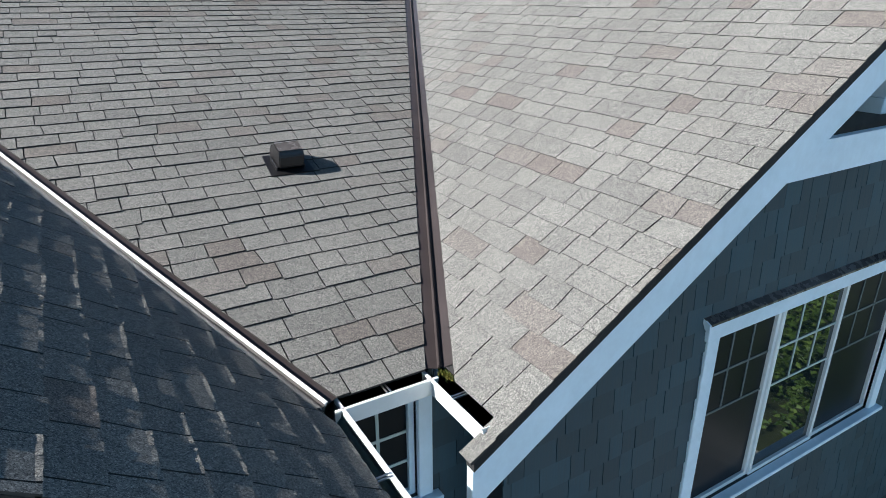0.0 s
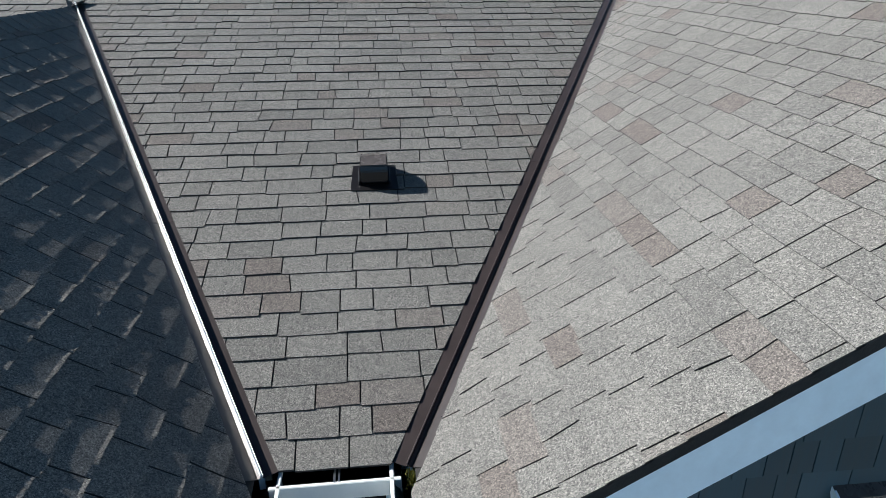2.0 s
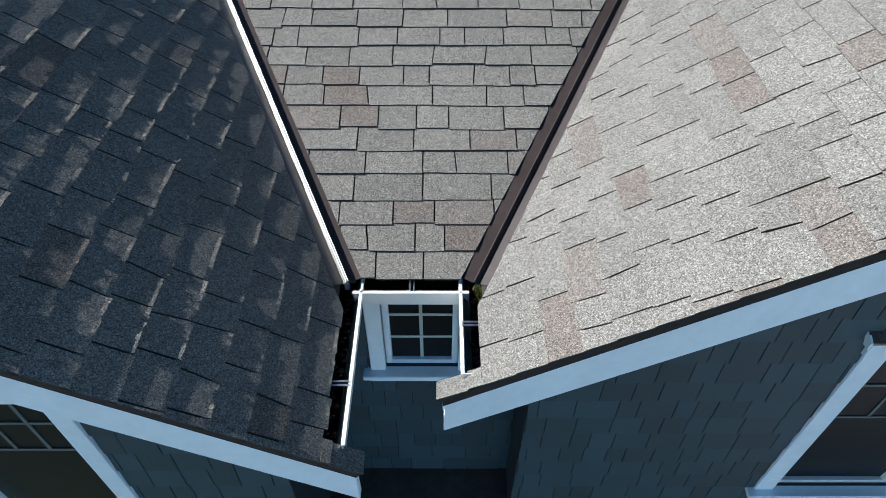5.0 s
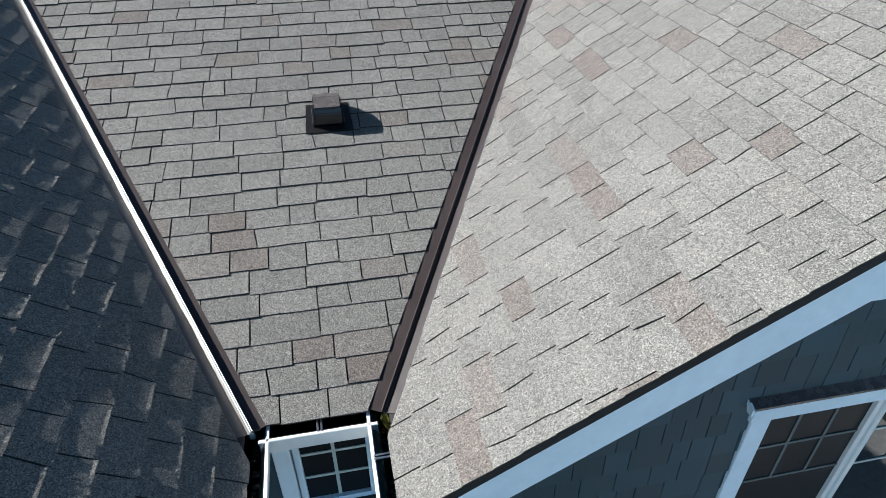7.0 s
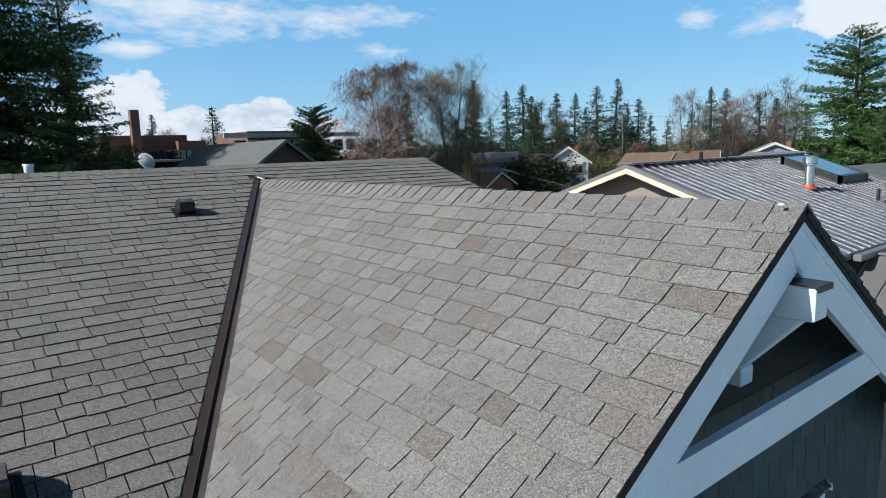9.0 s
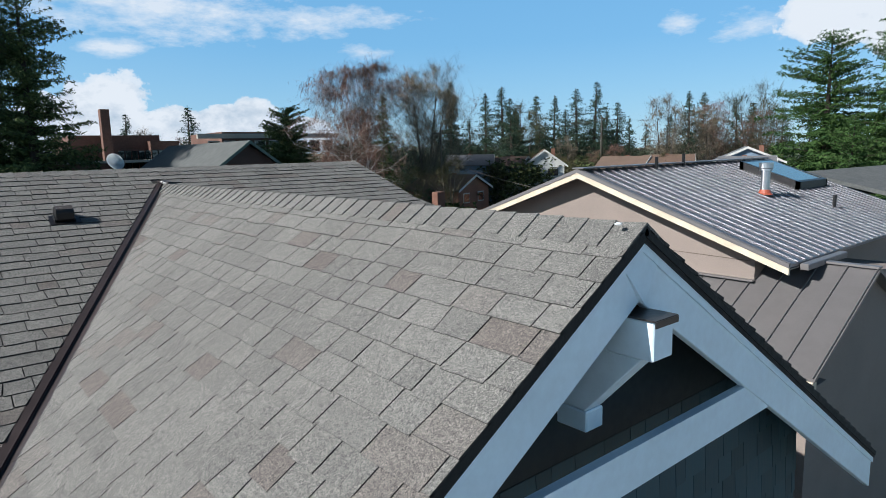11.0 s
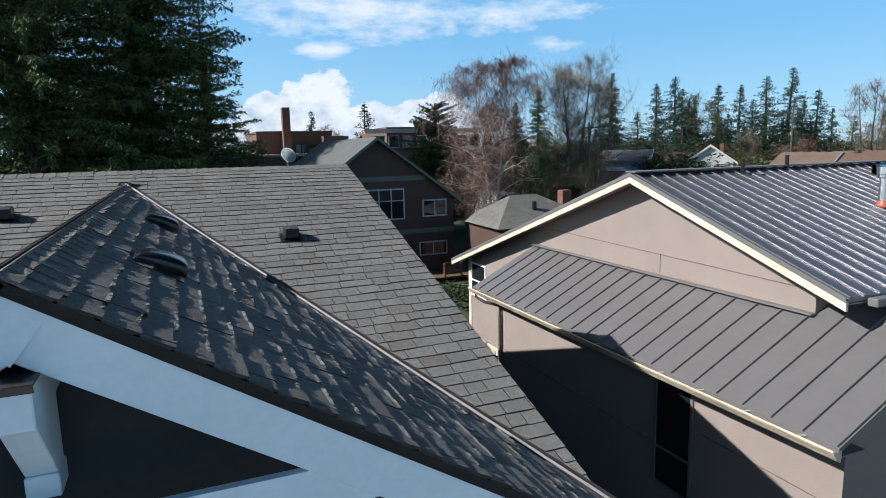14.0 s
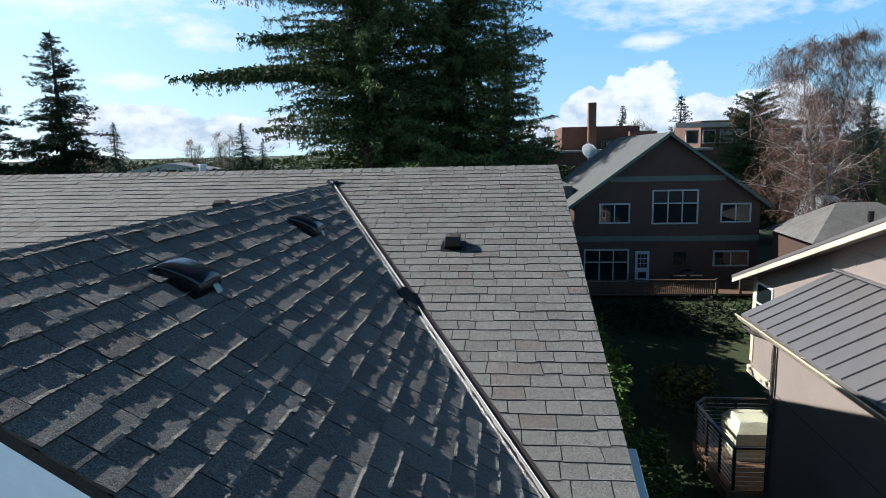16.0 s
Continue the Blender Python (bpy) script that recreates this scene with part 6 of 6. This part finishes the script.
shade = mt.ramp(depth, [(0.30, (0.56, 0.66, 0.77)), (0.52, (0.95, 0.97, 1.0))])
em = mt.n("ShaderNodeEmission", Strength=0.58)
mt.link(shade, em.inputs["Color"])
tr = mt.n("ShaderNodeBsdfTransparent")
mx = mt.n("ShaderNodeMixShader")
mt.link(alpha, mx.inputs[0])
# haze brightens towards the sun's bearing
turn = mt.math("ABSOLUTE", mt.math("ADD", az, 77.0))
glow = mt.ramp(mt.math("DIVIDE", turn, 120.0), [(0.0, (1, 1, 1)), (0.32, (0.85, 0.85, 0.85)), (0.46, (0.42, 0.42, 0.42)), (0.62, (0.12, 0.12, 0.12)), (0.85, (0.0, 0.0, 0.0))])
up = mt.math("DIVIDE", el, 26.0)
air_tone = mt.mix(glow, mt.ramp(up, [(0.0, (0.210, 0.340, 0.415)), (0.35, (0.118, 0.265, 0.405)), (1.0, (0.085, 0.230, 0.400))]), mt.ramp(up, [(0.0, (0.47, 0.55, 0.58)), (0.5, (0.36, 0.50, 0.56)), (1.0, (0.28, 0.42, 0.52))]))
air = mt.n("ShaderNodeEmission", Strength=1.0)
mt.link(air_tone, air.inputs["Color"])
thin = mt.n("ShaderNodeAddShader")
mt.link(tr.outputs[0], thin.inputs[0])
mt.link(air.outputs[0], thin.inputs[1])
mt.link(thin.outputs[0], mx.inputs[1])
mt.link(em.outputs[0], mx.inputs[2])
mt.link(mx.outputs[0], mt.t.nodes["Material Output"].inputs["Surface"])
bm = B()
RAD = 2200
cols = []
for i in range(73):
    az = radians(i * 5)
    cols.append([bm.verts.new((RAD * math.cos(e) * math.sin(az), RAD * math.cos(e) * math.cos(az), RAD * math.sin(e))) for e in [radians(-1 + 29 * j / 10) for j in range(11)]])
for a, b in zip(cols, cols[1:]):
    for j in range(10):
        bm.faces.new((a[j], b[j], b[j + 1], a[j + 1]))
setting(obj("backdrop", bm, mt.m, smooth=True), "white cumulus and thin clouds in a blue sky", "sky")

# grey-roofed house beyond the metal roof
gh = thing("grey_roof_house", "low house with a plain grey shingle roof", "house")
for nm, pts in (("roof", [(22.5, 6.0, 1.35), (44, 3.0, 1.5), (44, -6, -1.2), (24, -3, -1.0)]), ("roof", [(22.5, 6.0, 1.35), (44, 3.0, 1.5), (46, 12, -1.2), (23, 14, -1.0)])):
    bm = B()
    slab(bm, pts, (0, 0, -0.12))
    part(nm, bm, M_GREYROOF, gh)
bm = B()
slab(bm, [(24.5, -2.5, GROUND), (43.5, -5.4, GROUND), (45, 11.4, GROUND), (23.5, 13.4, GROUND)], (0, 0, 4.2))
part("wall", bm, M_STUCCO, gh)
# ---------------------------------------------------------------- shingles: pieces of the roofs
EXPO = 0.143


def tab_row(rng, a, b):
    """Tabs of one course between a and b, with the lean of the joint at each end."""
    u, out, lean = a - rng.random() * 0.3, [], 0.0
    while u < b:
        w = rng.choice((0.14, 0.17, 0.20, 0.22, 0.24, 0.26, 0.29, 0.34))
        nxt = rng.choice((0.0, 0.0, rng.uniform(-0.02, 0.02)))
        out.append((u, u + w - 0.007, lean, nxt))
        u, lean = u + w, nxt
    return out


def edge_faces(ob, dark):
    """Cut edges show bare black asphalt."""
    ob.data.materials.append(M_BUTT)
    ob.data.polygons.foreach_set("material_index", dark)


def lay(plane, roof, halves_of, u0, u1, v0, vend, near, name="shingle", seed=1, build=1.0, jag=0):
    """Courses of shingle tabs on a plane, each a thin wedge; the near ones as parts, the rest joined."""
    rng = random.Random(seed)
    far_v, far_f = [], []
    singles = []
    v = v0
    while v < vend - 0.02:
        for a, b, la, lb in tab_row(rng, u0, u1):
            thick = rng.choice((0.0085, 0.010, 0.0115, 0.014) if jag else (0.008, 0.010, 0.012)) * build
            low = v + rng.choice((-0.008, 0.0, 0.0, 0.007)) + rng.uniform(-0.003, 0.003)
            high = min(v + EXPO + 0.022, vend)
            mid = ((a + b) / 2, v + 0.07)
            halves = halves_of(*mid)
            if halves is None:
                continue
            poly = clip([(a, low), (b, low), (b + lb, high), (a + la, high)], halves)
            if len(poly) < 3:
                continue
            drop = 1.0 / (EXPO + 0.02)
            verts, faces, dark = [], [], []
            if len(poly) == 4 and abs((poly[1][0] - poly[0][0]) - (b - a)) < 1e-6:
                # uneven laminated butt: a few steps across the tab
                count = jag or 2
                cuts = [a] + [a + (b - a) * (k + rng.uniform(-0.35, 0.35)) / count for k in range(1, count)] + [b]
                skew = lambda c: c + la + (lb - la) * (c - a) / (b - a)
                step, rim = thick, 0.016
                for c0, c1 in zip(cuts, cuts[1:]):
                    o = len(verts)
                    if jag:
                        step = min(thick * 1.6, max(thick * 0.5, step + rng.uniform(-0.42, 0.42) * thick))
                    lo2 = low + rng.uniform(-0.0025, 0.0025)
                    verts += [plane.at(c0, lo2, 0.003 + step), plane.at(c1, lo2, 0.003 + step), plane.at(c1, low + rim, 0.003 + thick * 0.9), plane.at(c0, low + rim, 0.003 + thick * 0.9), plane.at(c0, lo2, -0.001), plane.at(c1, lo2, -0.001)]
                    faces += [(o, o + 1, o + 2, o + 3), (o, o + 4, o + 5, o + 1), (o + 1, o + 5, o + 2), (o, o + 3, o + 4)]
                    dark += [0, 1, int(c1 == b), int(c0 == a)]
                o = len(verts)
                verts += [plane.at(a, low + rim, 0.003 + thick * 0.9), plane.at(b, low + rim, 0.003 + thick * 0.9), plane.at(skew(b), high, 0.0035), plane.at(skew(a), high, 0.0035), plane.at(a, low + rim, -0.001), plane.at(b, low + rim, -0.001)]
                faces += [(o, o + 1, o + 2, o + 3), (o + 1, o + 5, o + 2), (o, o + 3, o + 4)]
                dark += [0, 1, 1]
            else:
                n = len(poly)
                for u, w in poly:
                    verts.append(plane.at(u, w, 0.0035 + thick * (1.0 - 0.95 * (w - low) * drop)))
                for u, w in poly:
                    verts.append(plane.at(u, w, -0.001))
                faces = [tuple(range(n))] + [(i + n, (i + 1) % n + n, (i + 1) % n, i) for i in range(n)]
                dark = [0] + [1] * n
            singles.append((near(*mid), verts, faces, dark))
        v += EXPO
    singles.sort(key=lambda s: s[0])
    for _, verts, faces, dark in singles[:300]:
        c = sum(verts, Vector()) / len(verts)
        ob = raw(name, [p - c for p in verts], faces, M_SHINGLE, roof)
        edge_faces(ob, dark)
        ob.location = c
    far_d = []
    for _, verts, faces, dark in singles[300:]:
        o = len(far_v)
        far_d += dark
        far_v += verts
        far_f += [tuple(i + o for i in f) for f in faces]
    if far_f:
        ob = raw("shingle_field", far_v, far_f, M_SHINGLES, roof)
        edge_faces(ob, far_d)
        tagged(ob, "field of weathered asphalt shingles", "", "", "stuff")


IN = 0.075
keep_mid, keep_e, keep_w = Vector((W / 2, 1.5, 1.5 * PM)), Vector((XE - 0.1, 3.0, 3.0 * PM)), Vector((-7, 2.0, 2 * PM))
H_MID = [line_in(MAIN, RV[0], PEAK_R, IN, keep_mid), line_in(MAIN, RV[2], PEAK_L, IN, keep_mid)]
H_E = [line_in(MAIN, RV[1], PEAK_R, IN, keep_e), (1, 0, XE + 0.012)]
H_W = [line_in(MAIN, RV[3], PEAK_L, IN, keep_w), (-1, 0, -XW)]


def main_halves(u, v):
    y = v / math.hypot(1, PM)
    if u > XG:
        return H_E if y < PEAK_R.y + 0.1 else [(1, 0, XE + 0.012)]
    if u < XL:
        return H_W if y < PEAK_L.y + 0.1 else [(-1, 0, -XW)]
    out = []
    if y < PEAK_R.y + 0.1:
        out.append(H_MID[0])
    if y < PEAK_L.y + 0.1:
        out.append(H_MID[1])
    return out


lay(MAIN, roof_main, main_halves, XW, XE + 0.3, -0.022, VMAX, lambda u, v: math.hypot(u - 0.35, v), seed=3, build=0.95)
kr = R_LEFT.at(0.3, 1.0)
HRL = [line_in(R_LEFT, RV[0], PEAK_R, IN, kr), (1, 0, -YFR)]
lay(R_LEFT, roof_gable_right_sunny, lambda u, v: HRL, gu, -YFR + 0.3, -0.022, VR, lambda u, v: math.hypot(u - 0.3, v - 1.0), seed=5, build=0.6)
kr = R_RIGHT.at(-0.3, 1.0)
HRR = [line_in(R_RIGHT, RV[1], PEAK_R, IN, kr), (-1, 0, -YFR)]
lay(R_RIGHT, roof_gable_right_shady, lambda u, v: HRR, YFR - 0.3, R_RIGHT.uv(PEAK_R)[0], -0.022, VR, lambda u, v: math.hypot(u + 0.3, v - 2.6), seed=7, build=1.2, jag=12)
kl = L_RIGHT.at(-0.3, 1.0)
HLR = [line_in(L_RIGHT, RV[2], PEAK_L, IN, kl), (-1, 0, -YFL)]
lay(L_RIGHT, roof_gable_left_shady, lambda u, v: HLR, YFL - 0.3, L_RIGHT.uv(PEAK_L)[0], -0.022, VL, lambda u, v: math.hypot(u + 0.4, v), seed=9, build=0.5, jag=12)
kl = L_LEFT.at(0.3, 1.0)
HLL = [line_in(L_LEFT, RV[3], PEAK_L, IN, kl), (1, 0, -YFL)]
lay(L_LEFT, roof_gable_left_sunny, lambda u, v: HLL, L_LEFT.uv(PEAK_L)[0], -YFL + 0.3, -0.022, VL, lambda u, v: math.hypot(u, v - 1.0), seed=11, build=0.55)
# eave returns over the gutter ends
lay(R_LEFT, roof_gable_right_sunny, lambda u, v: [(1, 0, -YFR), (-1, 0, YFR + 0.085), (0, 1, -0.018)], 0.3, 0.9, -0.225, 0.0, lambda u, v: 0, seed=13)
lay(L_RIGHT, roof_gable_left_shady, lambda u, v: [(-1, 0, -YFL), (1, 0, YFL + 0.09), (0, 1, -0.018)], -1.2, -0.6, -0.20, 0.0, lambda u, v: 0, seed=15)


def ridge_caps(roof, a, b, pa, pb, seed):
    """Bent cap shingles overlapping along a ridge from b (first) to a (last, on top)."""
    rng = random.Random(seed)
    a, b = Vector(a), Vector(b)
    along = (b - a).normalized()
    length = (b - a).length
    n = int(length / EXPO)
    da = -pa.v
    db = -pb.v
    made = []
    for k in range(n):
        p = a + along * (length * k / n)
        q = p + along * (length / n + 0.05)
        th = 0.004 + rng.uniform(-0.001, 0.002)
        verts = []
        for base, h in ((p, th + 0.009), (q, 0.003)):
            up = Vector((0, 0, 1))
            for d, s, x in ((da, 0.150, 0.0), (da, 0.045, 0.002), (None, 0, 0.008), (db, 0.045, 0.002), (db, 0.150, 0.0)):
                side = Vector() if d is None else d * s
                nn = pa.n if d is da else pb.n if d is db else (pa.n + pb.n).normalized()
                verts.append(base + side + nn * (h + x) + along * rng.uniform(-0.002, 0.002))
        low = [v - Vector((0, 0, 0.013)) for v in verts[:5]]
        verts += low
        faces = [(i, i + 1, i + 6, i + 5) for i in range(4)] + [(i, 10 + i, 11 + i, i + 1) for i in range(4)] + [(0, 5, 10), (4, 14, 9)]
        made.append((verts, faces))
    for verts, faces in made[:300]:
        c = sum(verts, Vector()) / len(verts)
        raw("ridge_cap", [v - c for v in verts], faces, M_SHINGLE, roof).location = c


ridge_caps(roof_gable_right_sunny, (XG, YFR, ZG), (XG, PEAK_R.y + 0.1, ZG), R_LEFT, R_RIGHT, 21)
ridge_caps(roof_gable_left_shady, (XL, YFL, ZL), (XL, PEAK_L.y + 0.1, ZL), L_LEFT, L_RIGHT, 22)
ridge_caps(roof_main, (XE, YR, ZR), (XW, YR, ZR), MAIN_BACK, MAIN, 23)

bm = B()
bmesh.ops.create_uvsphere(bm, u_segments=10, v_segments=6, radius=0.016, matrix=Matrix.Translation((3.615, -0.50, 1.953)) @ Matrix.Diagonal((1, 1, 0.4, 1)))
part("sealant_dab", bm, M_WHITE, roof_gable_right_sunny, "white dab of sealant")

# ---------------------------------------------------------------- siding shingles: pieces of the walls
def side_shingles(wall, x0, x1, y, z0, top, holes, near, seed, expo=0.175):
    rng = random.Random(seed)
    items = []
    z = z0
    while z < 2.2:
        x = x0 - rng.random() * 0.2
        while x < x1:
            w = rng.choice((0.11, 0.14, 0.17, 0.20, 0.23))
            a, b = max(x, x0), min(x + w - 0.005, x1)
            x += w
            if b - a < 0.02:
                continue
            t = min(top(a), top(b))
            zz = min(z + expo + 0.02, t)
            if zz - z < 0.03:
                continue
            if any(a < h[1] + 0.05 and b > h[0] - 0.05 and z < h[3] and zz > h[2] - 0.02 for h in holes):
                if any(a > h[0] - 0.05 and b < h[1] + 0.05 and z > h[2] - 0.05 and zz < h[3] + 0.02 for h in holes):
                    continue
                hit = next(h for h in holes if a < h[1] + 0.05 and b > h[0] - 0.05 and z < h[3] and zz > h[2] - 0.02)
                if a < hit[0] - 0.05:
                    b = min(b, hit[0] - 0.03)
                elif b > hit[1] + 0.05:
                    a = max(a, hit[1] + 0.03)
                elif z < hit[2]:
                    zz = min(zz, hit[2] - 0.01)
                else:
                    continue
                if b - a < 0.02 or zz - z < 0.03:
                    continue
            d = rng.uniform(0.007, 0.011)
            lo = z + rng.uniform(-0.002, 0.002)
            v = [(a, y - 0.004 - d, lo), (b, y - 0.004 - d, lo), (b, y - 0.003, zz), (a, y - 0.003, zz), (a, y + 0.004, lo), (b, y + 0.004, lo), (b, y + 0.004, zz), (a, y + 0.004, zz)]
            items.append((near((a + b) / 2, z), [Vector(p) for p in v]))
        z += expo
    faces = [(0, 1, 2, 3), (0, 4, 5, 1), (1, 5, 6, 2), (3, 2, 6, 7), (0, 3, 7, 4)]
    items.sort(key=lambda s: s[0])
    for _, v in items[:300]:
        c = sum(v, Vector()) / 8
        raw("siding_shingle", [p - c for p in v], faces, M_SIDING, wall).location = c
    fv, ff = [], []
    for _, v in items[300:]:
        o = len(fv)
        fv += v
        ff += [tuple(i + o for i in f) for f in faces]
    if ff:
        tagged(raw("siding_field", fv, ff, M_SIDINGS, wall), "field of dark slate-blue siding shingles", "", "", "stuff")


# shingles end at the tie; darker bare wall above stands in for overhang shade
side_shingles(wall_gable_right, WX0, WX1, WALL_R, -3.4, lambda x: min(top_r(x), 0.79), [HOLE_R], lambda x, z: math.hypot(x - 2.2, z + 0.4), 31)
side_shingles(wall_between, -0.32, WX0, WALL_M, -3.4, lambda x: -0.08, [HOLE_M], lambda x, z: abs(z), 32)
side_shingles(wall_gable_left, 2 * XL + 0.3, -0.32, WALL_L, -2.6, top_l, [HOLE_L], lambda x, z: math.hypot(x + 0.6, z), 33)
